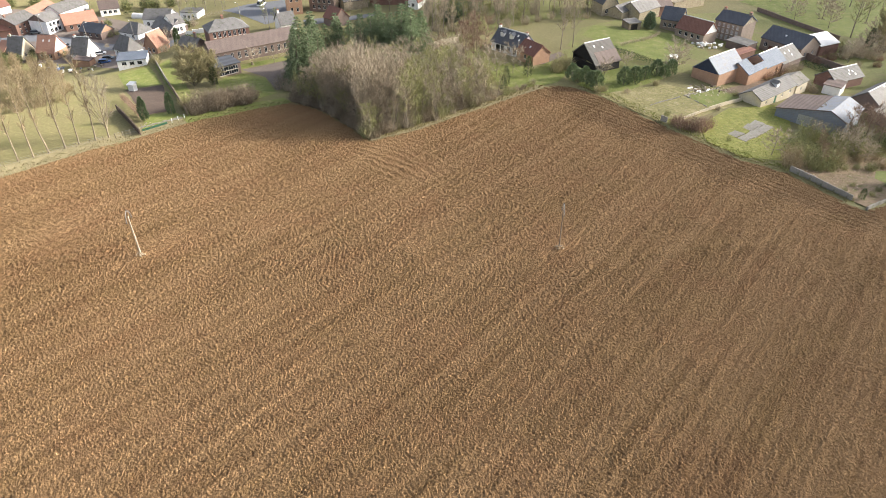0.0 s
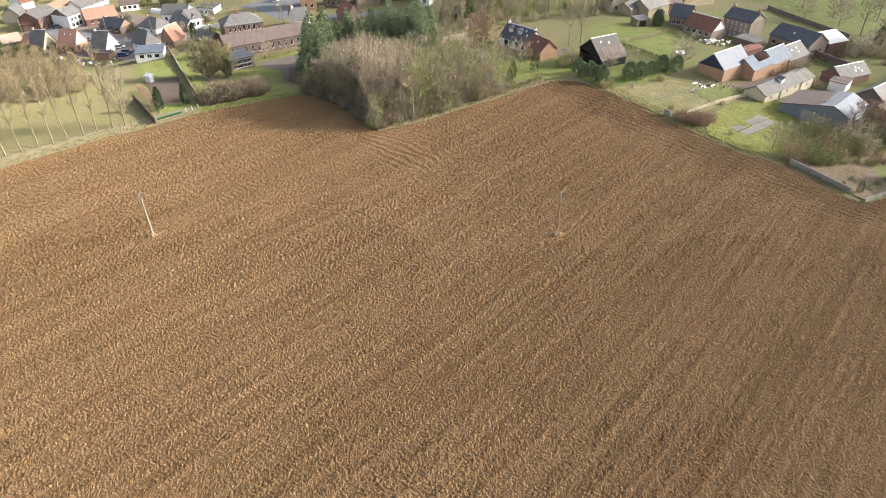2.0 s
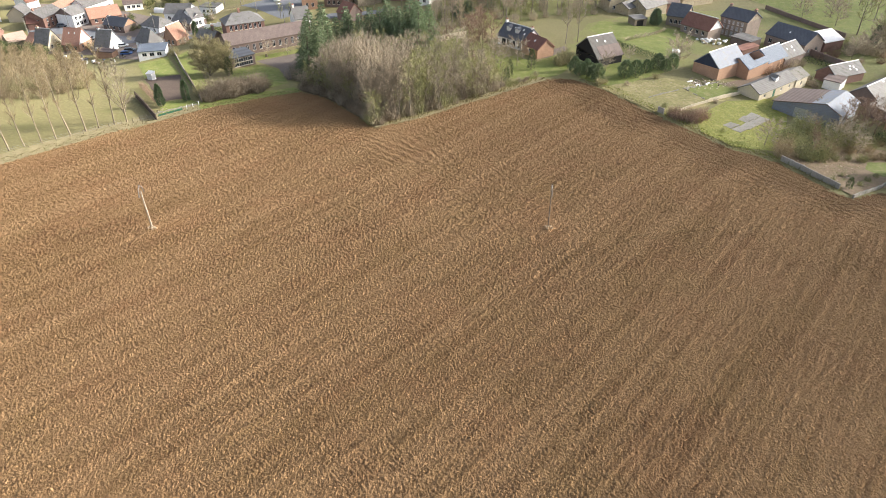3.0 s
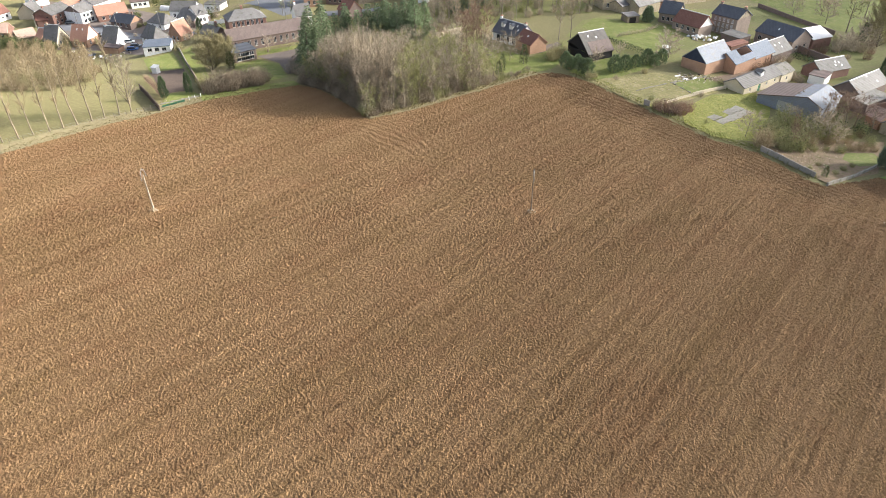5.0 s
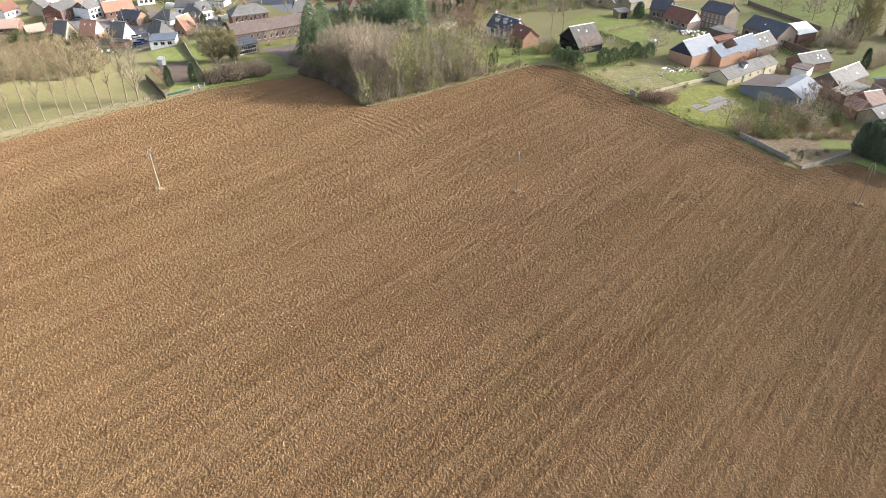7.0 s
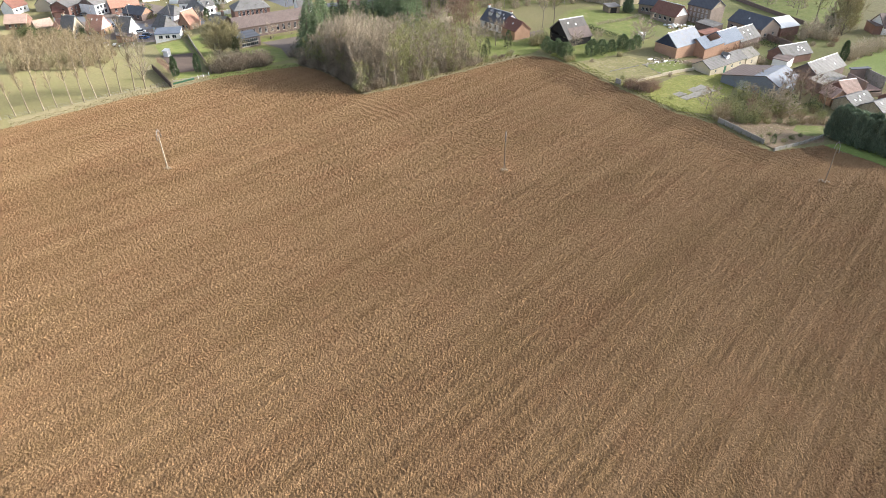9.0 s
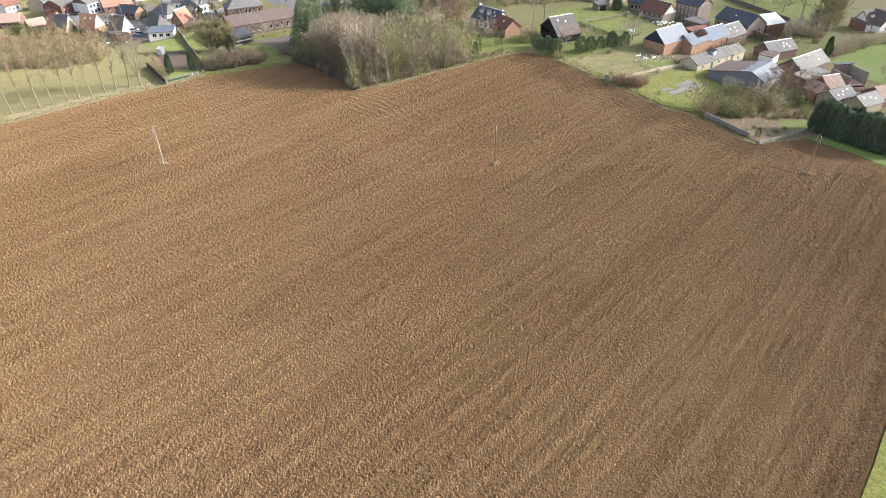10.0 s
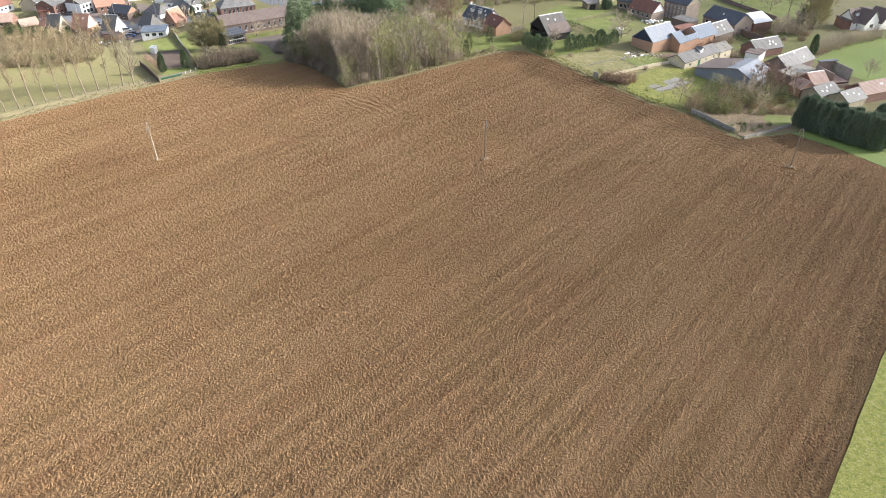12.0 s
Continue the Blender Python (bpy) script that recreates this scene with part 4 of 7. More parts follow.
def fence(line, h, step, label, post_r=0.05, wires=3, net=None, mat=None, name="fence"):
    x0, y0 = line[0]
    z0 = float(lie(x0, y0))
    ob = thing(name, x0, y0, 0, label, "fence", z=z0)
    V, F = [], []
    tube(V, F, Vector((0, 0, -0.3)), Vector((0, 0, h)), post_r, post_r * 0.9, 6)
    F.append(tuple(range(6, 12)))
    post = mesh_of("post", V, F, mat or WOOD)
    spots = along(line, step)
    V, F = [], []
    for (x, y, a), (xb, yb, ab) in zip(spots, spots[1:]):
        for k in range(wires):
            zz = h * (0.35 + 0.6 * k / max(1, wires - 1))
            tube(V, F, Vector((x - x0, y - y0, float(lie(x, y)) - z0 + zz)), Vector((xb - x0, yb - y0, float(lie(xb, yb)) - z0 + zz)), 0.012, 0.012, 3)
    for x, y, a in spots:
        o = part("post", post, None, ob, at=(x - x0, y - y0, float(lie(x, y)) - z0, a))
        o.rotation_euler = (random.uniform(-0.04, 0.04), random.uniform(-0.04, 0.04), a)
    if V:
        part("wires", mesh_of("wires", V, F, STEEL), None, ob)
    if net:
        bm = bmesh.new()
        for (x, y, a), (xb, yb, ab) in zip(spots, spots[1:]):
            za, zb = float(lie(x, y)) - z0, float(lie(xb, yb)) - z0
            for k in range(9):
                zz = h * (0.06 + 0.11 * k)
                solid(bm, [(x - x0, y - y0 - 0.02, za + zz), (xb - x0, yb - y0 - 0.02, zb + zz), (xb - x0, yb - y0 + 0.02, zb + zz), (x - x0, y - y0 + 0.02, za + zz),
                           (x - x0, y - y0 - 0.02, za + zz + 0.09), (xb - x0, yb - y0 - 0.02, zb + zz + 0.09), (xb - x0, yb - y0 + 0.02, zb + zz + 0.09), (x - x0, y - y0 + 0.02, za + zz + 0.09)])
        part("netting", bm, net, ob)
    return ob


def car(xy, turn, mat, label, van=False):
    ob = thing("van" if van else "car", xy[0], xy[1], radians(turn), label, "van" if van else "car")
    l, w, h = (5.0, 1.9, 2.1) if van else (4.1, 1.7, 1.45)
    bm = bmesh.new()
    box(bm, -l / 2, -w / 2, 0.3, l / 2, w / 2, 0.85, 0.12)
    part("body", bm, mat, ob)
    bm = bmesh.new()
    f = 0.42 if van else 0.28
    solid(bm, [(-l * 0.46, -w * 0.48, 0.85), (l * f, -w * 0.48, 0.85), (l * f, w * 0.48, 0.85), (-l * 0.46, w * 0.48, 0.85),
               (-l * 0.40, -w * 0.40, h - 0.08), (l * f * 0.5, -w * 0.40, h - 0.08), (l * f * 0.5, w * 0.40, h - 0.08), (-l * 0.40, w * 0.40, h - 0.08)])
    part("cabin", bm, GLASS, ob, "dark glazed cabin")
    bm = bmesh.new()
    box(bm, -l * 0.40, -w * 0.41, h - 0.08, l * f * 0.5, w * 0.41, h, 0.03)
    part("roof", bm, mat, ob)
    V, F = [], []
    tube(V, F, Vector((0, -0.1, 0)), Vector((0, 0.1, 0)), 0.32, 0.32, 12)
    F += [tuple(range(12))[::-1], tuple(range(12, 24))]
    tyre = mesh_of("tyre", V, F, RUBBER)
    for x in (-l * 0.31, l * 0.31):
        for y in (-w / 2 + 0.08, w / 2 - 0.08):
            part("tyre", tyre, None, ob, at=(x, y, 0.32))
    return ob


def stones(name, spots, mat, size, label):
    """Many small angular stones lying about, in one mesh."""
    rng = random.Random(len(spots))
    V, F = [], []
    for x, y in spots:
        s, z, k = size * rng.uniform(0.4, 1.3), float(lie(x, y)) + 0.06, len(V)
        w = rng.uniform(0, 3)
        for a in range(4):
            V.append(Vector((x + s * math.cos(w + a * 1.57) * rng.uniform(0.6, 1.1), y + s * math.sin(w + a * 1.57) * rng.uniform(0.6, 1.1), z)))
        V.append(Vector((x + rng.uniform(-0.3, 0.3) * s, y + rng.uniform(-0.3, 0.3) * s, z + s * rng.uniform(0.4, 0.9))))
        F += [(k + a, k + (a + 1) % 4, k + 4) for a in range(4)]
    return tagged(new(name, mesh_of(name, V, F, mat)), label, "rubble", kind="stuff")


# ---- land cover ----
patch("grass_verge_school", strip(WEST_EDGE[5:], -0.4, 5.0), LAWN, 0.02, "strip of mossy green grass beside the ploughed field", "verge")
patch("grass_verge_west", strip(WEST_EDGE[1:6], -0.4, 5.0), VERGE, 0.02, "strip of faded grass beside the ploughed field", "verge")
patch("wood_floor", [(-38.4, 154.3), (-31.0, 148.4), (-22.8, 138.5), (-15.8, 129.7), (-5.6, 135.5), (2.3, 142.1), (13.0, 152.0), (8.0, 168.0), (-2.0, 186.0), (-6.0, 200.0), (-40.0, 200.0)], LITTER, 0.03, "brown leaf litter under the bare wood", "ground")
patch("grass_verge_wood", strip(WOOD_FRONT, -0.3, 2.2), VERGE, 0.06, "tufted yellowish grass strip at the edge of the wood", "verge")
patch("belt_floor", [(-6.4, 192.5), (4.8, 196.6), (12.2, 206.8), (34.4, 224.5), (50.6, 222.8), (55.5, 248.4), (-7.9, 249.7)], FARM_GRASS, 0.03, "dull grass and leaf litter under the trees behind the cottage")
patch("school_lawn", [(-65.2, 179.5), (-59.0, 185.8), (-51.6, 181.7), (-44.2, 163.9), (-49.4, 155.1), (-55.6, 154.1), (-62.0, 167.6)], LAWN, 0.05, "green lawn beside the glazed annexe", "lawn")
patch("school_strip_lawn", [(-62.0, 194.1), (-47.4, 202.9), (-46.5, 199.6), (-60.9, 190.5)], LAWN, 0.05, "narrow lawn along the long brick building", "lawn")
patch("gravel_yard", [(-60.8, 189.5), (-46.4, 199.1), (-40.2, 173.9), (-45.0, 167.2), (-51.8, 182.3)], PAVING, 0.06, "brownish gravel yard in front of the brick building", "yard")
patch("lower_lawn", [(-71.6, 143.7), (-65.7, 146.8), (-61.7, 143.6), (-68.8, 136.2)], LAWN, 0.05, "shaded green lawn between two columnar conifers", "lawn")
patch("vegetable_bed", [(-86.7, 168.2), (-78.7, 174.0), (-66.0, 147.6), (-71.8, 144.5)], BED, 0.06, "bare dug garden bed of dark soil", "garden bed")
patch("upper_lawn", [(-99.7, 191.7), (-91.9, 197.2), (-79.0, 174.7), (-87.0, 169.0)], LAWN, 0.05, "green back garden lawn", "lawn")
patch("side_lawn", [(-89.2, 195.4), (-87.1, 202.1), (-72.2, 174.4), (-59.0, 145.9), (-60.8, 143.6), (-74.5, 167.8)], LAWN, 0.05, "grass between garden fence and shrubs", "lawn")
patch("school_yard", [(-86.5, 259.1), (-77.3, 265.4), (-63.9, 272.0), (-57.1, 245.6), (-64.1, 236.9), (-76.8, 250.6)], ASPHALT, 0.06, "blue-grey asphalt school yard", "yard")
patch("village_yards", [(-199.6, 299.0), (-169.5, 294.8), (-141.3, 281.8), (-109.2, 262.1), (-91.4, 231.2), (-96.2, 226.8), (-121.2, 242.5), (-145.7, 254.9), (-163.8, 259.6), (-175.8, 256.8)], PAVING, 0.05, "paved yards and trodden ground between the village houses", "yard")
patch("village_street", [(-175.8, 256.8), (-163.8, 259.6), (-145.7, 254.9), (-121.2, 242.5), (-96.2, 226.8), (-91.4, 231.2), (-88.6, 222.9), (-93.0, 218.3), (-116.9, 232.5), (-141.7, 246.3), (-159.2, 250.8), (-170.9, 248.1)], ASPHALT, 0.08, "grey asphalt village street", "street")
patch("school_street", [(-51.5, 242.5), (-38.8, 247.6), (-24.9, 247.8), (-24.5, 242.9), (-38.0, 241.6), (-49.4, 235.3)], ASPHALT, 0.07, "grey street behind the spruces", "street")
patch("back_yards", [(-170.9, 248.1), (-159.2, 250.8), (-141.7, 246.3), (-116.9, 232.5), (-103.5, 224.9), (-94.8, 206.3), (-105.4, 202.6), (-127.1, 224.2), (-146.2, 225.8), (-158.4, 226.0)], PAVING, 0.05, "paved and gravelled back yards", "yard")
patch("farm_grass", [(36.0, 191.0), (40.0, 200.0), (46.0, 214.0), (60.0, 224.0), (86.0, 240.0), (117.0, 250.0), (131.0, 212.0), (140.0, 196.0), (124.0, 168.0), (104.0, 165.0), (98.0, 172.0), (88.0, 186.0), (72.0, 172.0), (60.0, 176.0), (48.0, 176.0), (40.0, 170.0), (34.0, 165.0)], FARM_GRASS, 0.02, "uneven green and brownish grass between the farm buildings", "ground")
patch("cottage_lawn", [(12.5, 185.9), (19.8, 180.0), (25.7, 175.2), (36.4, 188.2), (35.7, 173.7), (30.4, 164.3), (20.9, 159.9), (14.5, 163.2)], LAWN, 0.05, "lawn in front of the white cottage", "lawn")
patch("cottage_drive", [(23.6, 178.0), (28.9, 178.9), (36.2, 186.6), (35.0, 189.7), (28.3, 183.7)], PAVING, 0.07, "small gravel drive beside the brick annexe", "drive")
patch("barn_lawn", [(35.4, 163.0), (44.3, 173.6), (59.1, 178.7), (59.9, 167.6), (49.5, 159.6), (40.4, 156.6)], LAWN, 0.05, "mossy lawn beside the dark barn", "lawn")
patch("paddock", [(50.4, 216.9), (64.9, 214.3), (77.4, 211.7), (74.9, 194.8), (62.9, 180.8), (52.1, 194.9), (44.7, 206.3)], LAWN, 0.04, "bright green paddock behind the hedge", "paddock")
patch("rough_plot", [(40.2, 155.4), (48.0, 159.6), (59.5, 163.4), (70.1, 158.1), (73.5, 152.1), (62.4, 143.1), (51.4, 138.0)], PLOT_GRASS, 0.04, "rough plot of dead grass and rubble", "plot")
patch("plot_lawn", [(62.6, 155.9), (72.1, 162.5), (78.3, 156.2), (65.8, 147.8)], LAWN, 0.07, "small square of green grass edged with kerbs", "lawn")
patch("yard_lawn", [(59.9, 137.6), (71.0, 149.4), (88.4, 155.8), (82.2, 139.1), (72.2, 121.5), (63.1, 122.0), (58.3, 129.1)], MOSSY_GRASS, 0.05, "mossy grass round the broken concrete slab", "lawn")
patch("farm_yard", [(73.5, 162.0), (89.9, 173.6), (97.1, 171.5), (82.2, 157.1)], DIRT, 0.06, "bare earth farmyard between the barns", "yard")
patch("scrub_plot", [(72.0, 117.7), (83.0, 129.8), (97.2, 127.1), (104.5, 127.7), (93.8, 109.8), (79.5, 102.6), (77.8, 105.8)], SCRUB_EARTH, 0.05, "neglected plot of bare earth and dead grass behind the wall", "plot")
patch("scrub_green", [(89.5, 116.5), (92.0, 120.2), (98.5, 121.0), (99.5, 117.5), (95.5, 114.2), (91.5, 113.2)], LAWN, 0.09, "mossy green patch in the neglected plot", "lawn", size=1.5)
patch("far_pasture", [(124.4, 165.8), (141.0, 182.2), (163.9, 198.8), (215.0, 215.0), (235.0, 150.0), (140.0, 128.0), (130.2, 149.7)], BRIGHT, 0.05, "bright green young crop beyond the farm", "pasture")
patch("orchard_lawn", [(117.0, 262.0), (126.6, 268.0), (180.0, 268.0), (152.0, 214.0), (139.8, 212.0), (133.5, 226.0), (127.0, 244.0)], LAWN, 0.05, "bright green orchard grass behind the old wall", "lawn")
patch("corner_grass", [(92.9, 108.0), (98.5, 98.0), (102.5, 86.0), (112.0, 70.0), (140.0, 90.0), (125.0, 118.0), (104.0, 112.0)], BRIGHT, 0.0, "green grass beside the evergreen hedge", "lawn")
patch("grass_strip_east", [(71.4, 29.2), (54.5, 7.8), (-12.7, -74.4), (-2.0, -80.0), (66.0, 5.0), (116.0, 68.0), (106.4, 73.2)], STRIP, 0.06, "green grass strip bordering the ploughed field", "verge")
patch("worn_track", [(64.5, 15.1), (58.0, 7.7), (62.5, 7.8), (68.7, 15.2)], DRY, 0.05, "pale worn track beside the grass strip", "track", size=1.0)
patch("orchard_grass", [(124.7, 263.0), (125.1, 236.1), (134.8, 217.2), (145.0, 209.7), (173.8, 260.4)], LAWN, 0.03, "mossy green orchard grass", "lawn")
patch("stubble_beyond", [(66.5, 4.5), (-1.5, -80.5), (60.0, -120.0), (190.0, 40.0), (116.5, 67.5)], DRY, 0.04, "pale stubble beyond the grass strip", "field")


# ---- power line ----
def power_pole(x, y, turn, label, wood, thick):
    ob = thing("utility_pole", x, y, turn, label, "utility pole", "poles of the power line")
    V, F = [], []
    n = 6
    for k in range(n + 1):
        for i in range(10):
            w = 2 * math.pi * i / 10
            V.append(Vector((0.02 * math.sin(k) + thick * (1 - 0.065 * k) * math.cos(w), thick * (1 - 0.065 * k) * math.sin(w), -0.6 + 8.2 * k / n)))
            if k:
                F.append((10 * k - 10 + i, 10 * k - 10 + (i + 1) % 10, 10 * k + (i + 1) % 10, 10 * k + i))
    F.append(tuple(range(len(V) - 10, len(V))))
    part("pole", mesh_of("pole", V, F, wood, True), None, ob)
    V, F = [], []
    arc = [Vector((0, 0.8 * math.cos(w), 7.6 + 0.95 * math.sin(w))) for w in [math.pi * k / 8 for k in range(9)]]
    arc = [Vector((0, 0.95, 7.1))] + arc + [Vector((0, -0.95, 7.1))]
    for p, q in zip(arc, arc[1:]):
        tube(V, F, p, q, 0.045, 0.045, 5)
    part("crossarm", mesh_of("crossarm", V, F, STEEL), None, ob, "arched steel crossarm")
    V, F = [], []
    for k in range(3):
        tube(V, F, Vector((0, 0, 0.12 * k)), Vector((0, 0, 0.12 * k + 0.08)), 0.07, 0.10, 8)
    ins = mesh_of("insulator", V, F, CONCRETE)
    for at in ((0, 0.95, 6.85), (0, -0.95, 6.85), (0, 0, 8.5)):
        part("insulator", ins, None, ob, at=at)
    return ob


LINE_TURN = radians(0)
for (px, py), lab, wood in zip(POLES, ("pale wooden power pole with arched steel crossarm", "weathered wooden power pole standing in the ploughed field", "weathered wooden power pole near the corner of the field"), (POLE_WOOD, OLD_POLE, OLD_POLE)):
    power_pole(px, py, LINE_TURN, lab, wood, 0.15 if wood is POLE_WOOD else 0.105)



def wire(spots, dy, dz):
    """One sagging wire, from pole to pole."""
    pts = [None]
    for (xa, ya), (xb, yb) in zip(spots, spots[1:]):
        za, zb = float(lie(xa, ya)), float(lie(xb, yb))
        pts[-1:] = [Vector((xa + (xb - xa) * f, ya + (yb - ya) * f + dy, za + (zb - za) * f + dz - 1.1 * 4 * f * (1 - f))) for f in [k / 12 for k in range(13)]]
    V = [p + Vector((0, 0.004 * math.sin(w), 0.004 * math.cos(w))) for p in pts for w in (0, 2.09, 4.19)]
    F = [(3 * k + a, 3 * k + (a + 1) % 3, 3 * k + 3 + (a + 1) % 3, 3 * k + 3 + a) for k in range(len(pts) - 1) for a in range(3)]
    return tagged(new("power_wire", mesh_of("power_wire", V, F, RUBBER)), "thin sagging wire strung between the wooden poles", "wire", "wires of the power line")


for dy, dz in ((0.95, 6.9), (-0.95, 6.9), (0, 8.85)):
    wire([(-123.0, 87.5), *POLES, (150.0, 84.0)], dy, dz)
for px, py in POLES:
    rng = random.Random(int(px))
    V, F = [], []
    for k in range(26):
        c = Vector((rng.gauss(0, 0.42), rng.gauss(-0.1, 0.32), 0))
        c.z = 0.30 * math.exp(-(c.x ** 2 + c.y ** 2)) + 0.02
        s = rng.uniform(0.09, 0.21)
        k0 = len(V)
        V += [c + Vector((s, 0, 0)), c + Vector((0, s * 0.9, 0)), c + Vector((-s * 1.1, 0, 0)), c + Vector((0, -s, 0)), c + Vector((0.1 * s, 0, s * 0.9)), c - Vector((0, 0, s * 0.6))]
        F += [(k0, k0 + 1, k0 + 4), (k0 + 1, k0 + 2, k0 + 4), (k0 + 2, k0 + 3, k0 + 4), (k0 + 3, k0, k0 + 4), (k0 + 1, k0, k0 + 5), (k0 + 2, k0 + 1, k0 + 5), (k0 + 3, k0 + 2, k0 + 5), (k0, k0 + 3, k0 + 5)]
    heap = new("soil_heap", mesh_of("soil_heap", V, F, PALE_CLAY))
    heap.location = (px, py, float(lie(px, py)) + 0.1)
    tagged(heap, "small heap of pale clods round a pole's foot", "soil heap", kind="stuff")

# ---- school and its neighbours ----
building("school_wing", "long brown-brick school wing with a brown tiled roof", "school", (-69.9, 192.6), (-47.2, 208.5), 8.0, 3.7, 2.7, BROWN_BRICK, BROWN_TILE, wins=((12, 1.0, 0.9, 2.0),))
building("schoolhouse", "two-storey brown-brick schoolhouse with a grey hipped roof", "house", (-74.0, 205.5), (-62.9, 211.7), 8.5, 6.6, 2.5, BRICK, GREY_TILE, hip=0.8,
         wins=((7, 1.2, 0.9, 1.9), (7, 4.4, 0.9, 1.7)), chimneys=((0.45, 0.5, 0.8, 0.9),))
building("glazed_annexe", "low annexe with a wall of white-framed glazing and dark flat roof", "annexe", (-65.6, 181.9), (-60.0, 186.9), 6.5, 3.0, 0.5, BROWN_BRICK, SLATE, ridge_at=1.0, back_eave=3.5,
         wins=((4, 0.3, 1.5, 1.15), (4, 1.5, 1.5, 1.15)), over=0.25)
building("garden_house", "small house with grey roof and tall brick chimney behind the willow", "house", (-86.0, 208.3), (-79.5, 205.0), 6.0, 2.2, 2.2, BROWN_BRICK, GREY_TILE, chimneys=((0.75, 0.5, 0.9, 1.6),))
building("solar_house", "grey-roofed house with blue solar panels", "house", (-55.4, 224.5), (-50.6, 227.1), 8.0, 3.2, 3.2, RENDER_WALL, GREY_TILE, chimneys=((0.1, 0.5, 0.7, 1.0),), wins=((2, 1.0, 1.0, 1.3),))
building("tall_brick_house", "tall orange-brick gabled house with three storeys of windows", "house", (-58.5, 249.4), (-52.8, 250.9), 9.0, 8.0, 3.5, ORANGE_BRICK, SLATE, wins=((2, 1.0, 1.0, 1.5), (2, 4.6, 1.0, 1.5)))
building("row_house", "brick row house with pale bay under a grey roof", "house", (-50.9, 254.8), (-41.2, 253.1), 8.0, 5.0, 3.4, BROWN_BRICK, GREY_TILE, wins=((4, 1.0, 1.0, 1.4), (4, 3.2, 1.0, 1.2)))
building("red_roofed_house", "low brick house with dark red tiled roof", "house", (-42.7, 236.6), (-38.0, 232.3), 6.5, 2.8, 3.2, BROWN_BRICK, RED_TILE)
building("long_shed", "long shed with a pale grey corrugated roof", "shed", (-37.5, 254.6), (-28.7, 258.8), 9.0, 3.0, 1.8, STONE, GREY_TILE)
building("white_gabled_house", "white gabled cottage with a brown-red roof beyond the conifers", "cottage", (-12.3, 239.6), (-8.6, 238.1), 9.0, 2.8, 4.0, RENDER_WALL, RED_TILE, ridge="y", wins=((1, 1.0, 1.2, 1.2),))
building("brown_roofed_house", "house with brown tiled roof beyond the conifers", "house", (-28.3, 261.9), (-12.6, 246.8), 8.0, 3.0, 3.5, BRICK, RED_TILE)
building("far_white_house", "white house among far trees", "house", (11.2, 243.2), (14.5, 243.9), 7.0, 3.0, 3.0, RENDER_WALL, GREY_TILE, wins=((2, 1, 1, 1.2),))

# ---- village street ----
building("terrace_house", "dark brick terrace house with grey roof and white window surrounds", "house", (-168.0, 256.7), (-166.1, 268.9), 9.0, 4.6, 2.4, BRICK, GREY_TILE, wins=((4, 0.7, 1.1, 1.4), (4, 2.8, 1.0, 1.2)), side_wins=((2, 2.7, 1.0, 1.2),), group="terrace on the street", chimneys=((0.1, 0.5, 0.8, 0.9),))
building("terrace_house", "terrace house with bright orange tiled roof", "house", (-166.1, 268.9), (-165.7, 286.5), 9.0, 4.4, 2.5, BRICK, ORANGE_TILE, wins=((5, 0.7, 1.1, 1.4), (5, 2.7, 1.0, 1.1)), group="terrace on the street")
building("shop_house", "grey-roofed house with cream and white storeyed front", "house", (-157.2, 259.5), (-154.8, 266.4), 9.0, 4.9, 2.5, RENDER_WALL, GREY_TILE, wins=((3, 0.6, 1.4, 1.5), (3, 2.8, 1.2, 1.4)), gable_mat=BROWN_BRICK)
building("grey_row_house", "row house with long grey slate roof and white walls", "house", (-159.6, 275.3), (-154.9, 290.8), 9.0, 4.2, 2.6, RENDER_WALL, GREY_TILE, wins=((4, 1.0, 1.2, 1.4),))
building("orange_roofed_hall", "wide house under a large bright orange tiled roof", "house", (-152.0, 263.0), (-142.0, 270.1), 10.0, 2.6, 3.2, BRICK, ORANGE_TILE, wins=((4, 0.9, 1.1, 1.4),))
building("slate_roofed_house", "brick house with dark slate roof and orange gable", "house", (-143.0, 255.6), (-133.0, 252.0), 7.0, 2.6, 2.6, BROWN_BRICK, SLATE, gable_mat=ORANGE_BRICK, wins=((3, 1.0, 1.1, 1.4),), chimneys=((0.9, 0.5, 0.8, 1.0),))
building("grey_gable_house", "narrow house with a steep grey roof and cream walls", "house", (-157.0, 229.4), toward((-157.0, 229.4), -8, 5.6), 7.5, 2.4, 5.0, CREAM, GREY_TILE, wins=((2, 0.8, 1.0, 1.3),), side_wins=((2, 0.8, 0.9, 1.3),), chimneys=((0.12, 0.5, 0.8, 0.7),), capped="white")
building("orange_gable_house", "brick house with a broad steep orange tiled roof", "house", (-146.2, 229.4), toward((-146.2, 229.4), -6, 6.6), 8.0, 2.6, 5.0, ORANGE_BRICK, ORANGE_TILE, wins=((3, 0.7, 1.0, 1.3),), side_wins=((2, 0.7, 0.9, 1.3),), gable_mat=RENDER_WALL, lights=((0.3, 0.6), (0.65, 0.6)))
building("white_gable_house", "house with steep grey roof and bright white gable end", "house", (-132.4, 226.6), toward((-132.4, 226.6), -8, 5.8), 8.0, 2.5, 5.0, RENDER_WALL, GREY_TILE, wins=((2, 0.8, 1.0, 1.3),), side_wins=((2, 0.8, 0.9, 1.3),), chimneys=((0.1, 0.5, 0.8, 0.6),), capped="white")
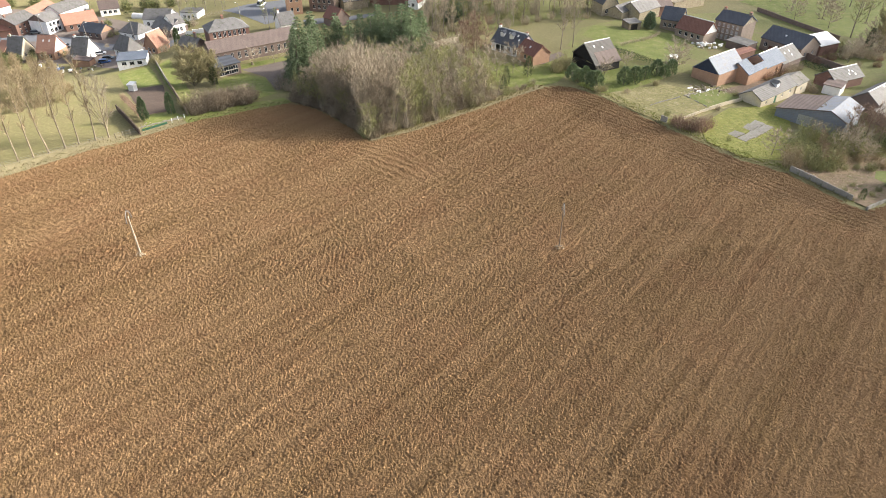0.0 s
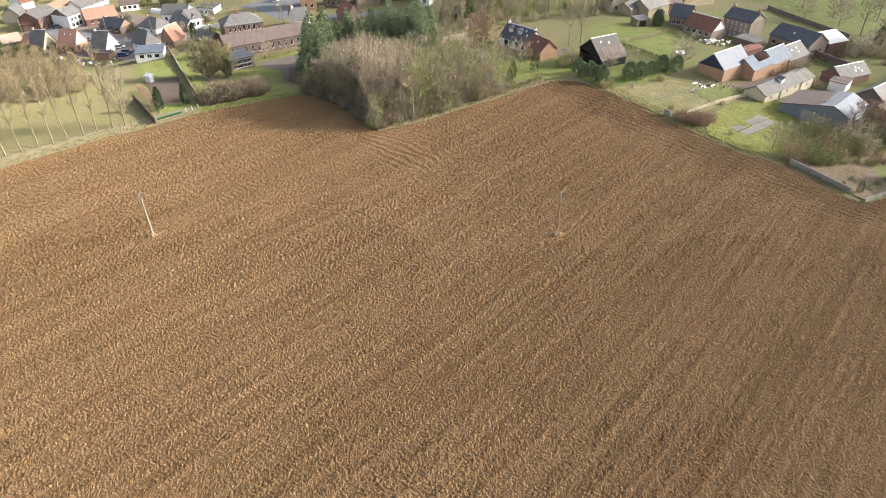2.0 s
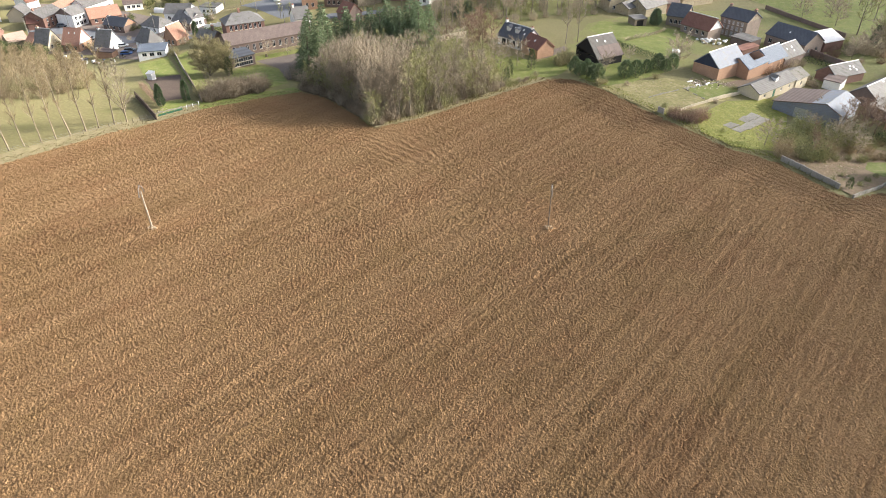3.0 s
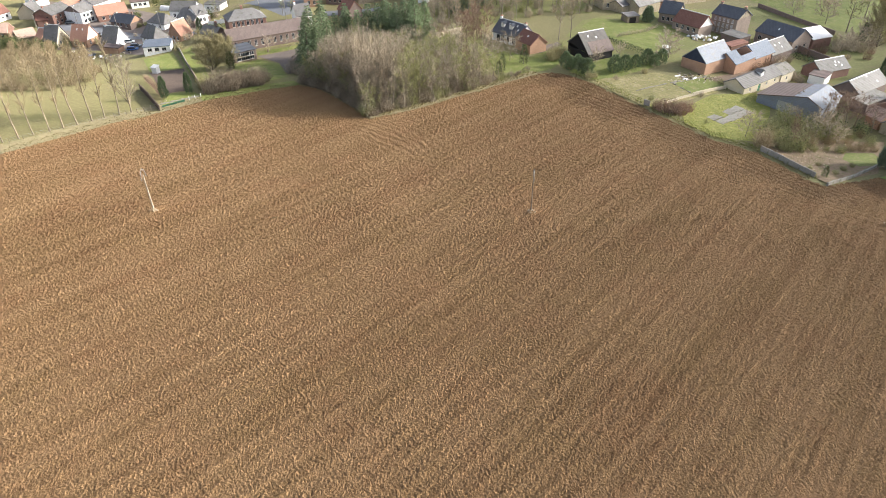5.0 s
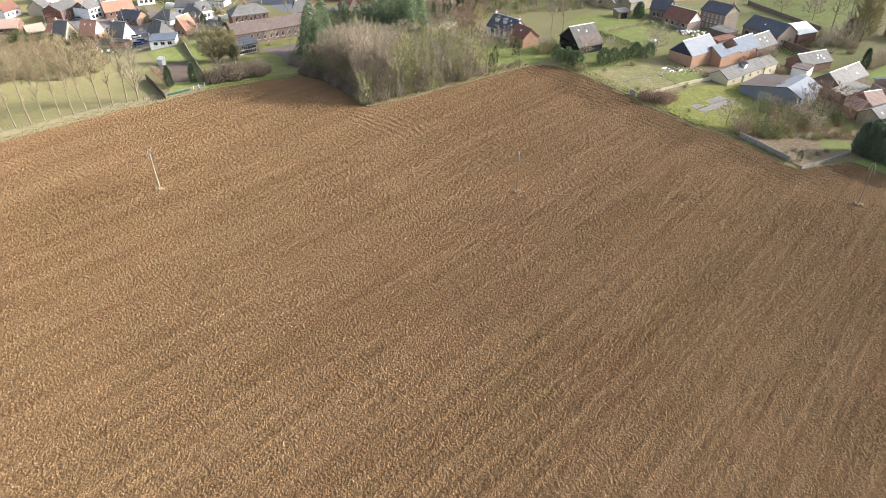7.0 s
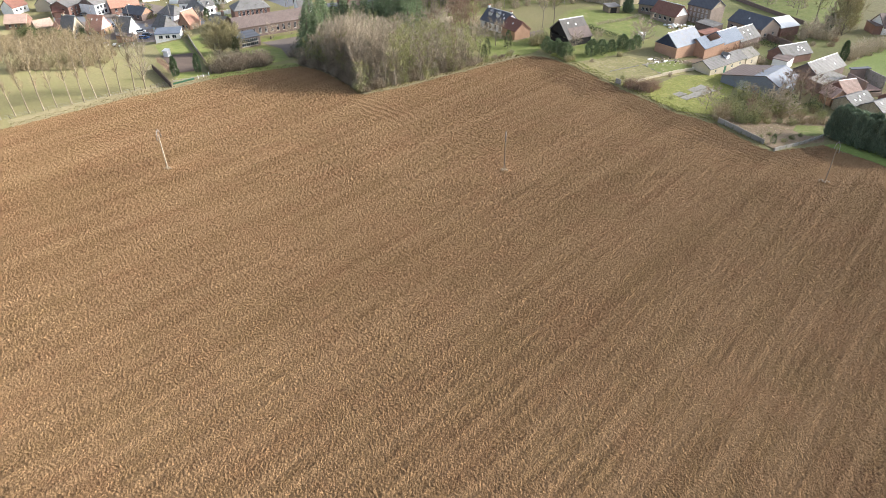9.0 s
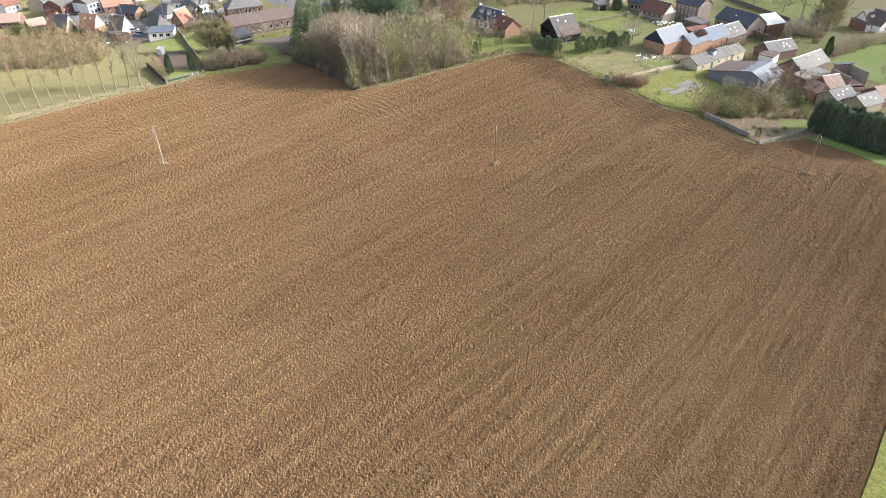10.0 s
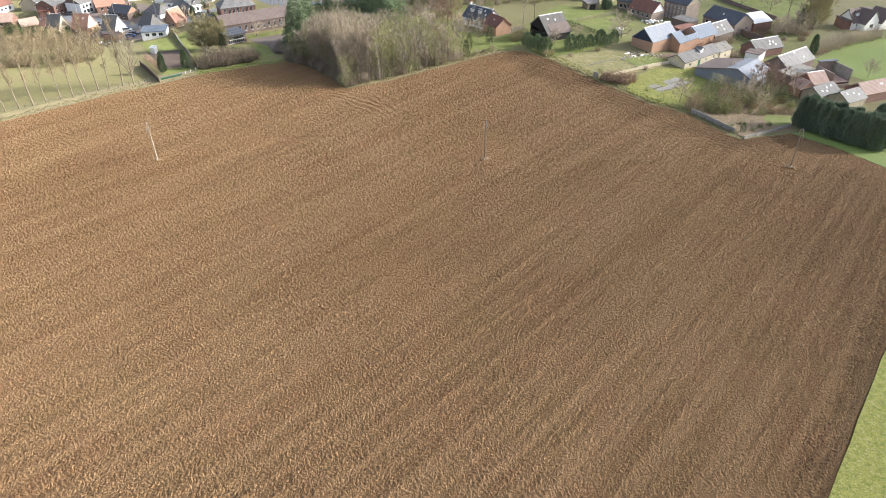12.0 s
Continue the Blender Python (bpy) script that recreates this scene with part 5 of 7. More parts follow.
flat_shed("brick_lean_to", "low orange-brick lean-to at the back of a house", (-129.0, 220.2), toward((-129.0, 220.2), -14, 7.0), 3.0, 2.3, ORANGE_BRICK, BROWN_TILE)
building("grey_hipped_house", "house with steep grey hipped roof behind a flat extension", "house", (-114.4, 222.6), (-107.8, 218.0), 6.0, 2.8, 4.2, RENDER_WALL, GREY_TILE, hip=0.45, wins=((3, 0.9, 1.0, 1.4),))
flat_shed("flat_extension", "white flat-roofed extension with blue-grey felt roof", (-101.6, 197.0), (-93.4, 199.2), 7.5, 2.4, RENDER_WALL, BLUE_SHEET, wins=((3, 0.9, 1.4, 1.1),), category="house extension")
building("brick_gable_house", "narrow brick house with a steep orange tiled roof", "house", (-99.6, 214.3), toward((-99.6, 214.3), -20, 5.0), 6.0, 2.7, 4.2, ORANGE_BRICK, ORANGE_TILE, ridge="y", ridge_at=0.42, wins=((2, 0.8, 0.9, 1.4),), side_wins=((2, 0.8, 0.9, 1.2),), capped="white")
building("grey_cottage", "pale rendered cottage with a grey hipped roof", "cottage", (-123.3, 247.7), (-114.6, 243.4), 8.0, 3.0, 3.0, RENDER_WALL, GREY_TILE, hip=0.7, wins=((2, 1.0, 1.0, 1.3),))
building("white_bungalow", "white bungalow with dark brown roof", "bungalow", (-147.8, 285.4), (-140.8, 288.8), 8.0, 2.8, 2.8, RENDER_WALL, BROWN_TILE, wins=((3, 1.0, 1.3, 1.2),))
building("grey_row_house", "row house with grey roof and white walls", "house", (-117.0, 256.1), (-106.7, 256.0), 9.0, 3.4, 2.8, RENDER_WALL, GREY_TILE, wins=((4, 1.0, 1.1, 1.4),))
building("brown_row_house", "brown-rendered house with a grey roof", "house", (-105.4, 236.5), (-97.2, 232.0), 8.0, 3.6, 2.8, BROWN_BRICK, GREY_TILE, wins=((2, 1.6, 1.2, 1.5),), gable_mat=RENDER_WALL)
building("white_side_house", "house with grey roof and white end wall", "house", (-96.4, 233.4), (-93.3, 236.5), 8.0, 3.6, 2.6, RENDER_WALL, GREY_TILE, wins=((2, 1.0, 1.0, 1.4),))
flat_shed("white_outbuilding", "long white outbuilding beyond the street", (-101.5, 255.1), (-94.5, 253.7), 6.0, 3.0, RENDER_WALL, GREY_TILE, wins=((3, 1.0, 1.0, 1.0),))
garden_wall([(-91.1, 230.3), (-83.5, 230.1)], 1.6, RENDER_WALL, "white rendered garden wall by the street")
building("pink_roofed_house", "white house with faded red roof", "house", (-193.3, 287.9), (-190.8, 293.2), 9.0, 3.0, 3.6, RENDER_WALL, RED_TILE)
building("low_red_house", "low house with dull red roof beside the street", "house", (-174.5, 255.3), (-170.4, 256.7), 7.0, 2.8, 2.6, BRICK, RED_TILE)
building("edge_house", "house with dull orange roof beside the yards", "house", (-160.5, 229.7), (-157.7, 229.0), 8.0, 2.8, 3.0, BRICK, ORANGE_TILE)
building("corner_house", "grey-roofed house at the street corner", "house", (-181.9, 267.6), (-182.2, 274.0), 8.0, 3.0, 3.4, CREAM, GREY_TILE)
building("edge_cottage", "cottage with brown roof at the village edge", "cottage", (-196.5, 261.0), (-194.4, 269.0), 7.0, 3.0, 3.0, RENDER_WALL, RED_TILE, wins=((3, 1.0, 1.0, 1.3),))
building("edge_cottage", "low cottage with a faded salmon roof", "cottage", (-185.7, 237.5), (-177.4, 239.2), 7.0, 2.6, 2.8, BRICK, SALMON_TILE, wins=((3, 1.0, 1.0, 1.2),))
building("edge_barn", "long brown-roofed barn behind the thicket", "barn", (-167.7, 231.0), (-163.3, 236.0), 6.0, 2.6, 2.4, BROWN_BRICK, SALMON_TILE)
tunnel = thing("polytunnel", *(-133.6, 282.5), radians(-15), "small white plastic polytunnel in a garden", "polytunnel")
V, F = [], []
for k in range(9):
    w = math.pi * k / 8
    for x in (0, 6):
        V.append(Vector((x, 1.6 - 1.6 * math.cos(w), 2.0 * math.sin(w))))
F = [(2 * k, 2 * k + 1, 2 * k + 3, 2 * k + 2) for k in range(8)] + [tuple(range(0, 18, 2)), tuple(range(1, 18, 2))[::-1]]
part("cover", mesh_of("cover", V, F, WHITE_PAINT), None, tunnel)

# ---- cottage, dark barn ----
building("white_cottage", "white rendered cottage with dark slate roof and roof lights", "cottage", (14.8, 192.4), (22.4, 184.4), 7.0, 2.6, 3.2, RENDER_WALL, SLATE, wins=((4, 0.5, 1.2, 1.7),), doors=((1.8, 1.6, 2.1),), door_mat=GLASS,
         dormers=(0.26, 0.58), lights=((0.12, 0.62), (0.42, 0.66), (0.72, 0.66), (0.82, 0.4)), capped="white", chimneys=((0.03, 0.5, 0.7, 0.9), (0.97, 0.5, 0.7, 0.6)))
building("cottage_annexe", "brick annexe with a red tiled roof", "annexe", (21.6, 183.8), (25.6, 177.5), 6.0, 2.7, 2.4, ORANGE_BRICK, RED_TILE, capped=True, wins=((1, 1.0, 1.0, 1.2),), lights=((0.5, 0.45),))
dark_barn = building("dark_barn", "black tarred timber barn with a grey fibre roof", "barn", (41.9, 171.0), toward((41.9, 171.0), 31, 8.8), 9.6, 2.2, 4.6, TAR_WOOD, OLD_FIBRE, ridge_at=0.56, back_eave=3.4, capped="white",
         lights=((0.25, 0.72), (0.55, 0.62)))

bm = bmesh.new()
slab(bm, (1.2, -0.34, 2.2 + 0.04), (9.15, -0.34, 2.2 + 0.04), (9.15, 2.7, 2.2 + 2.7 * 0.856 + 0.34), (1.2, 2.7, 2.2 + 2.7 * 0.856 + 0.34), 0.06)
part("roof_sheet", bm, BROWN_TILE, dark_barn, "faded brownish sheets over the lower roof")

# ---- farm ----
building("steel_barn", "brick barn with dark blue clad gable and bleached sheet roof", "barn", (73.3, 164.6), toward((73.3, 164.6), 38, 12.2), 8.0, 3.6, 3.4, ORANGE_BRICK, PALE_SHEET, gable_mat=DARK_SHEET, capped="white", over=0.15)
building("brick_barn", "long orange-brick barn with blue-grey sheet roof, partly opened", "barn", (82.6, 167.5), (90.7, 174.7), 7.0, 3.4, 2.3, ORANGE_BRICK, BLUE_SHEET, notch=(0.42, 1.0, 0.45))
building("brick_barn", "orange-brick barn bay with blue-grey sheet roof", "barn", (90.7, 174.7), (98.6, 181.2), 7.0, 3.4, 2.8, ORANGE_BRICK, BLUE_SHEET, capped="white")
building("hipped_barn", "grey-tiled barn with three small roof lights", "barn", (97.8, 180.2), (106.1, 186.8), 7.5, 3.0, 2.8, BROWN_BRICK, GREY_TILE, lights=((0.35, 0.5), (0.6, 0.55), (0.6, 0.25)), capped="white")
building("stone_shed", "pale stone shed with a grey mossy roof", "shed", (79.9, 151.8), (93.5, 162.6), 6.0, 2.4, 1.7, CREAM, GREY_TILE, wins=((4, 0.9, 0.8, 0.9),), doors=((6.6, 1.2, 2.0),), door_mat=GREEN_NET, dormers=(0.55,))
building("stone_annexe", "taller pale stone end of the shed with bleached roof", "shed", (93.6, 162.3), (98.6, 166.7), 6.0, 3.0, 1.5, CREAM, CONCRETE, wins=((1, 1.0, 0.9, 1.0),))
hangar = building("sheet_hangar", "grey-blue steel hangar with brown and pale sheet roof", "hangar", (81.6, 147.2), toward((81.6, 147.2), -45, 15.6), 11.6, 2.6, 2.5, PALE_SHEET, BROWN_TILE, ridge="y", ridge_at=0.76, doors=((5.2, 3.2, 2.7),), door_mat=STEEL, back_eave=3.3)
for name, x0, x1 in (("roof_sheet", 8.7, 11.9), ("roof_sheet", 11.9, 15.9)):
    bm = bmesh.new()
    zz = [5.1 - (11.856 - x) * 2.5 / 11.856 if x < 11.856 else 5.1 - (x - 11.856) * 1.8 / 3.744 for x in (x0, x1)]
    slab(bm, (x0, -0.4, zz[0] + 0.30), (x0, 12.0, zz[0] + 0.30), (x1, 12.0, zz[1] + 0.30), (x1, -0.4, zz[1] + 0.30), 0.06)
    part(name, bm, PALE_SHEET, hangar, "pale blue-grey roof sheeting")
bm = bmesh.new()
box(bm, 11.7, -0.5, 5.36, 12.05, -0.35, 5.5)
part("verge_trim", bm, WHITE_PAINT, hangar)
building("farmhouse", "farmhouse with dull red roof and whitewashed gable", "farmhouse", (76.0, 211.2), (82.3, 202.6), 7.0, 2.8, 3.2, PINK_BRICK, RED_TILE, gable_mat=RENDER_WALL, wins=((4, 1.0, 1.0, 1.3),), capped="white")
building("slate_farmhouse", "brick farm building with dark slate roof", "farmhouse", (72.9, 217.8), (78.3, 214.4), 7.0, 3.4, 3.2, PINK_BRICK, SLATE, gable_mat=STONE, wins=((3, 1.0, 1.0, 1.3),))
building("manor", "three-storey brown-brick manor with slate roof and pale gable", "manor house", (89.2, 212.9), (95.2, 205.5), 8.0, 6.0, 2.4, PINK_BRICK, SLATE, gable_mat=STONE, glass=CURTAIN, wins=((5, 0.6, 0.9, 1.4), (5, 2.5, 0.9, 1.3), (5, 4.3, 0.8, 1.1)), chimneys=((0.04, 0.5, 0.9, 0.8), (0.96, 0.5, 0.9, 0.8)))
building("slate_barn", "long brick barn with dark blue slate roof and many doors", "barn", (101.0, 203.2), (108.0, 191.4), 9.0, 3.8, 3.0, PINK_BRICK, SLATE, wins=((6, 1.5, 1.2, 1.3),), doors=((3.0, 1.4, 2.1), (8.0, 1.4, 2.1), (12.5, 1.4, 2.1)), door_mat=RED_TILE, side_wins=((2, 1.2, 0.9, 1.1),), lights=((0.45, 0.45),))
flat_shed("white_roofed_barn", "brick shed with a bright white sheet roof", (116.8, 196.6), (124.3, 200.3), 5.5, 3.0, BRICK, WHITE_PAINT, fall=2.0, category="barn")
flat_shed("yard_outbuilding", "small stone outbuilding with grey roof", (89.8, 202.5), (93.7, 196.3), 5.0, 2.4, BROWN_BRICK, GREY_TILE)
flat_shed("yard_lean_to", "low red-brick lean-to behind the barn", (89.1, 190.0), (95.9, 194.7), 3.0, 1.8, BRICK, RED_TILE)
building("stone_house", "pale stone gabled house beyond the paddock", "house", (55.3, 227.9), (60.8, 229.5), 8.0, 4.2, 4.0, STONE, SLATE, ridge="y", wins=((2, 1.0, 1.0, 1.4),))
building("cow_shed", "long low shed with pale roof beside the paddock", "shed", (61.5, 224.7), (69.8, 232.6), 6.0, 2.6, 1.6, STONE, GREY_TILE)
building("paddock_barn", "barn with faded grey-pink sheet roof", "barn", (67.4, 224.2), (76.8, 232.7), 8.0, 3.2, 2.6, STONE, GREY_TILE, capped="white")
building("faded_barn", "barn with faded pinkish sheet roof", "barn", (75.0, 232.1), (81.6, 234.4), 8.0, 3.6, 2.6, BRICK, BROWN_TILE)
flat_shed("open_shelter", "small open field shelter with a pale roof", (61.0, 212.2), (65.3, 213.8), 4.0, 2.2, WOOD, GREY_TILE, doors=((0.8, 2.6, 1.9),), door_mat=TAR_WOOD)
flat_shed("long_outbuilding", "long pale stone outbuilding on the far lane", (86.0, 245.0), (101.0, 255.7), 6.0, 3.0, STONE, STONE)

# ---- houses beyond the scrub ----
building("skylight_house", "house with grey-brown roof and pale roof lights", "house", (107.0, 167.7), (117.0, 172.4), 6.5, 2.4, 2.3, BRICK, GREY_TILE, lights=((0.55, 0.3), (0.7, 0.45), (0.75, 0.2), (0.6, 0.55)), capped="white")
flat_shed("white_fronted_shed", "low shed with a white front and brown roof", (102.9, 166.2), (106.0, 163.3), 5.0, 2.4, RENDER_WALL, BROWN_TILE)
building("grey_barn", "barn with a long grey fibre roof", "barn", (109.5, 151.3), (121.5, 160.5), 7.0, 2.5, 2.5, BROWN_BRICK, GREY_TILE, capped="white", lights=((0.5, 0.8), (0.7, 0.25)))
flat_shed("sheet_lean_to", "lean-to with pale sheet roof and white edge", (107.8, 143.8), (116.9, 150.0), 4.5, 2.6, BROWN_BRICK, CONCRETE)
building("orange_annexe", "low annexe with salmon-orange tiled roof", "annexe", (104.9, 138.3), (106.3, 134.6), 5.0, 2.4, 1.8, ORANGE_BRICK, SALMON_TILE)
building("salmon_house", "house with a broad salmon tiled roof and pale verges", "house", (110.8, 136.9), (115.8, 138.7), 6.5, 2.6, 2.4, BRICK, SALMON_TILE, capped="white")
building("mossy_roofed_house", "house with mossy grey roof and small pale roof lights", "house", (109.0, 128.7), (116.1, 133.2), 5.5, 2.5, 1.7, STONE, GREY_TILE, lights=((0.2, 0.3), (0.5, 0.5), (0.4, 0.2), (0.75, 0.55)))
building("grey_roofed_house", "house with grey fibre roof behind the evergreens", "house", (114.2, 124.6), (120.8, 128.5), 6.0, 2.5, 1.8, STONE, GREY_TILE, lights=((0.2, 0.6), (0.5, 0.5), (0.7, 0.3)))
building("brown_roofed_barn", "long barn with faded brown-red tiled roof", "barn", (121.7, 130.5), (134.0, 135.9), 6.5, 2.5, 2.0, BRICK, SALMON_TILE, lights=((0.5, 0.5), (0.55, 0.5)))
ruin = thing("roofless_house", *(118.2, 141.3), radians(12), "roofless brick house shell with pale end wall", "ruin")
for x0, y0, x1, y1, h, m in ((0, 0, 5.5, 0.35, 1.2, PINK_BRICK), (0, 0.35, 0.35, 8, 4.2, PINK_BRICK), (5.15, 0.35, 5.5, 8, 5.2, CONCRETE), (0.35, 7.65, 5.15, 8, 5.2, PINK_BRICK)):
    bm = bmesh.new()
    box(bm, x0, y0, -1.2, x1, y1, h, 0.03)
    part("wall", bm, m, ruin)
bm = bmesh.new()
box(bm, 0.35, 0.35, 1.6, 5.15, 7.65, 1.8)
part("floor", bm, SALMON_TILE, ruin)
bm = bmesh.new()
box(bm, -0.2, 6.8, 5.4, 5.7, 8.2, 5.6)
part("roof_rest", bm, SLATE, ruin, "strip of remaining dark roof")
building("white_villa", "white gabled villa with brown roof and dormers", "villa", (152.8, 200.1), (162.0, 203.1), 7.0, 2.4, 3.8, RENDER_WALL, BROWN_TILE, dormers=(0.25, 0.6), wins=((3, 0.9, 1.2, 1.4),))
building("white_villa_wing", "white gabled wing of the villa", "villa", (155.9, 198.1), (162.3, 200.9), 6.5, 2.4, 4.0, RENDER_WALL, BROWN_TILE, ridge="y", wins=((1, 0.9, 1.6, 1.2),))
building("white_villa_wing", "second white gabled wing of the villa", "villa", (162.3, 199.5), (168.6, 202.4), 6.5, 2.4, 4.0, RENDER_WALL, BROWN_TILE, ridge="y", wins=((1, 0.9, 1.6, 1.2),))
flat_shed("villa_garage", "small pinkish brick garage", (149.9, 200.8), (153.9, 200.8), 6.0, 2.8, BRICK, BROWN_TILE)

# ---- walls, kerbs and slabs ----
garden_wall([(71.7, 116.9), (74.5, 112.6), (78.2, 105.1)], 1.15, CONCRETE, "grey concrete panel wall along the ploughed field", piece=2.4)
garden_wall([(79.1, 101.5), (87.0, 106.7), (95.2, 113.4)], 0.6, CONCRETE, "low pale concrete wall beside the evergreens", piece=2.6)
garden_wall([(51.2, 139.6), (52.2, 138.4)], 1.4, CONCRETE, "short piece of weathered concrete wall", piece=1.6)
garden_wall([(109.9, 196.7), (116.2, 182.5), (117.5, 180.2)], 2.2, BROWN_BRICK, "dark brick yard wall behind the barn", piece=4.0)
garden_wall([(118.8, 248.3), (124.2, 231.9), (131.3, 212.3)], 1.4, BROWN_BRICK, "long old brick garden wall round the orchard", piece=6.0)
garden_wall([(-13.8, 187.9), (-7.1, 187.9), (-0.4, 195.6), (5.2, 198.8)], 1.9, CREAM, "pale old wall seen through the bare wood", piece=5.0)
garden_wall([(-96.6, 210.8), (-76.5, 173.2)], 1.2, CONCRETE, "concrete panel fence between two gardens", piece=2.4)
garden_wall([(-76.5, 173.2), (-61.1, 144.0)], 1.4, WOOD, "dark board fence between two gardens", piece=2.4, name="board_fence", category="fence")
slab_thing = thing("concrete_slab", 64.4, 133.4, radians(42), "cracked concrete slab with grass in its joints", "concrete slab")
rng = random.Random(5)
for i in range(4):
    for j in range(2):
        if (i, j) == (1, 1):
            continue
        bm = bmesh.new()
        box(bm, 0, 0, -0.5, 3.25, 2.25, 0.12 + 0.05 * rng.random(), 0.04)
        for q in bm.verts:
            q.co += Vector((rng.uniform(-0.22, 0.22), rng.uniform(-0.22, 0.22), 0))
        x, y = 0.1 + 3.45 * i, -4.9 + 2.45 * j
        w = toward(toward((64.4, 133.4), 42, x + 1.6), 132, y + 1.1)
        part("slab", bm, CONCRETE, slab_thing, at=(x, y, float(lie(*w) - lie(64.4, 133.4)) + 0.08, rng.uniform(-0.02, 0.02)))


def kerb_line(line, label, h=0.25, w=0.25, piece=1.4, gap=0.2):
    """A broken line of low kerb stones."""
    rng = random.Random(int(line[0][0] * 3))
    x0, y0 = line[0]
    ob = thing("kerb", x0, y0, 0, label, "kerb")
    for x, y, a in along(line, piece):
        if rng.random() < gap:
            continue
        bm = bmesh.new()
        box(bm, 0, -w / 2, -0.4, piece * rng.uniform(0.75, 0.97), w / 2, h * rng.uniform(0.6, 1.2), 0.03)
        part("stone", bm, CONCRETE, ob, at=(x - x0, y - y0, float(lie(x, y) - lie(x0, y0)), a + rng.uniform(-0.05, 0.05)))
    return ob


kerb_line([(51.1, 148.7), (58.0, 153.2), (65.2, 158.0)], "broken line of pale kerb stones across the rough plot")
kerb_line([(62.3, 155.3), (65.1, 149.6)], "pale kerb stones edging the small lawn")
kerb_line([(62.3, 155.3), (67.0, 158.6), (72.7, 162.7)], "pale kerb stones edging the small lawn")
garden_wall([(56.9, 140.9), (62.7, 145.5), (65.4, 147.4)], 0.55, CREAM, "low broken white stone wall", piece=1.5)
garden_wall([(65.4, 147.4), (71.0, 151.6), (76.4, 155.2)], 0.85, CREAM, "low white stone wall beside the small lawn", piece=1.8)
fence([(-110.0, 102.0), (-98.0, 111.6), (-86.0, 121.8), (-76.4, 129.6), (-73.1, 132.0)], 1.1, 2.8, "old post and wire fence along the meadow", wires=3)
fence([(-73.1, 131.4), (-68.8, 134.9)], 1.2, 1.6, "grey wooden paling beside the garden", wires=2, post_r=0.07)
fence([(-68.5, 134.9), (-63.4, 139.9)], 0.45, 2.0, "green netting fence at the foot of the garden", wires=0, net=GREEN_NET)
fence([(-63.4, 139.9), (-60.8, 142.9)], 1.0, 1.6, "pale wooden rail fence at the foot of the garden", wires=2, post_r=0.08, mat=WHITE_PAINT)
fence([(-50.8, 153.0), (-48.2, 157.2)], 1.2, 1.5, "dark green wire gate panels by the school lawn", wires=6, mat=GREEN_NET)

kerb_line([(-70.4, 136.2), (-66.5, 139.2), (-62.0, 142.6)], "pale kerb along the foot of the garden", h=0.3, w=0.3, piece=1.2, gap=0.05)
stones("garden_rubble", [(-69.0 + 0.5 * math.cos(k * 2.4) * k ** 0.5, 138.4 + 0.4 * math.sin(k * 2.4) * k ** 0.5) for k in range(14)], STONE, 0.35, "small heap of pale stones in the garden corner")
garden_wall([(-79.6, 147.8), (-68.1, 132.9)], 1.5, BED, "dark brown board fence beside the garden bed", piece=2.0, name="board_fence", category="fence")


# ---- plants ----
TREES = [bare_tree(11 + k, 10.0, 0.34, 0.45, 16, 6, 10, BARK, TWIG, up=1.0, twig_w=0.021) for k in range(4)]
MOSSY = [bare_tree(31 + k, 10.0, 0.30, 0.42, 16, 5, 9, BARK, MOSS_TWIG, up=0.9, twig_w=0.023) for k in range(3)]
STEMMY = [bare_tree(51 + k, 10.0, 0.30, 0.36, 9, 4, 8, BARK, TWIG, up=1.1, stems=3, twig_w=0.02, r=0.015) for k in range(3)]
REDDISH = [bare_tree(71 + k, 10.0, 0.25, 0.40, 18, 5, 9, PALE_BARK, RED_TWIG, up=1.0) for k in range(2)]
SLENDER = [bare_tree(81 + k, 10.0, 0.30, 0.17, 20, 4, 7, PALE_BARK, TAN_TWIG, up=1.7, r=0.0105, twig_w=0.010) for k in range(3)]
WIDE = [bare_tree(91 + k, 10.0, 0.16, 0.95, 26, 7, 9, PALE_BARK, TWIG, up=0.85, r=0.022, twig_w=0.017) for k in range(2)]
FAN = [bare_tree(191 + k, 10.0, 0.20, 0.95, 24, 7, 8, PALE_BARK, TWIG, up=1.15, r=0.017, twig_w=0.017) for k in range(3)]
WILLOW = [bare_tree(95 + k, 10.0, 0.04, 0.95, 64, 9, 22, BARK, WILLOW_TWIG, up=0.85, twig_w=0.032) for k in range(2)]
FRUIT = [bare_tree(98 + k, 6.0, 0.28, 0.9, 16, 7, 12, BARK, TWIG, up=0.5, twig_w=0.026) for k in range(2)]
SPRUCE = [conifer_mesh(111 + k, 18.5, 10.5, NEEDLE) for k in range(3)]
CYPRESS = [column_mesh(121 + k, 8.0, 3.3, CYPRESS_GREEN, 2400, 0.18) for k in range(2)]
LEYLAND = [column_mesh(125 + k, 8.2, 6.5, DARK_NEEDLE, 2600, 0.35) for k in range(3)]
IVIED = [column_mesh(129 + k, 5.0, 2.4, IVY, 650, 0.15) for k in range(2)]
BUSH = [bush_mesh(131 + k, 3.0, 3.6, 110, TWIG) for k in range(3)]
MOSS_BUSH = [bush_mesh(135 + k, 3.0, 3.6, 110, MOSS_TWIG, 0.25, IVY) for k in range(2)]
RED_BUSH = [bush_mesh(138 + k, 3.0, 4.2, 140, RED_TWIG) for k in range(2)]
GOLD_BUSH = [bush_mesh(141, 3.0, 3.4, 160, WILLOW_TWIG)]
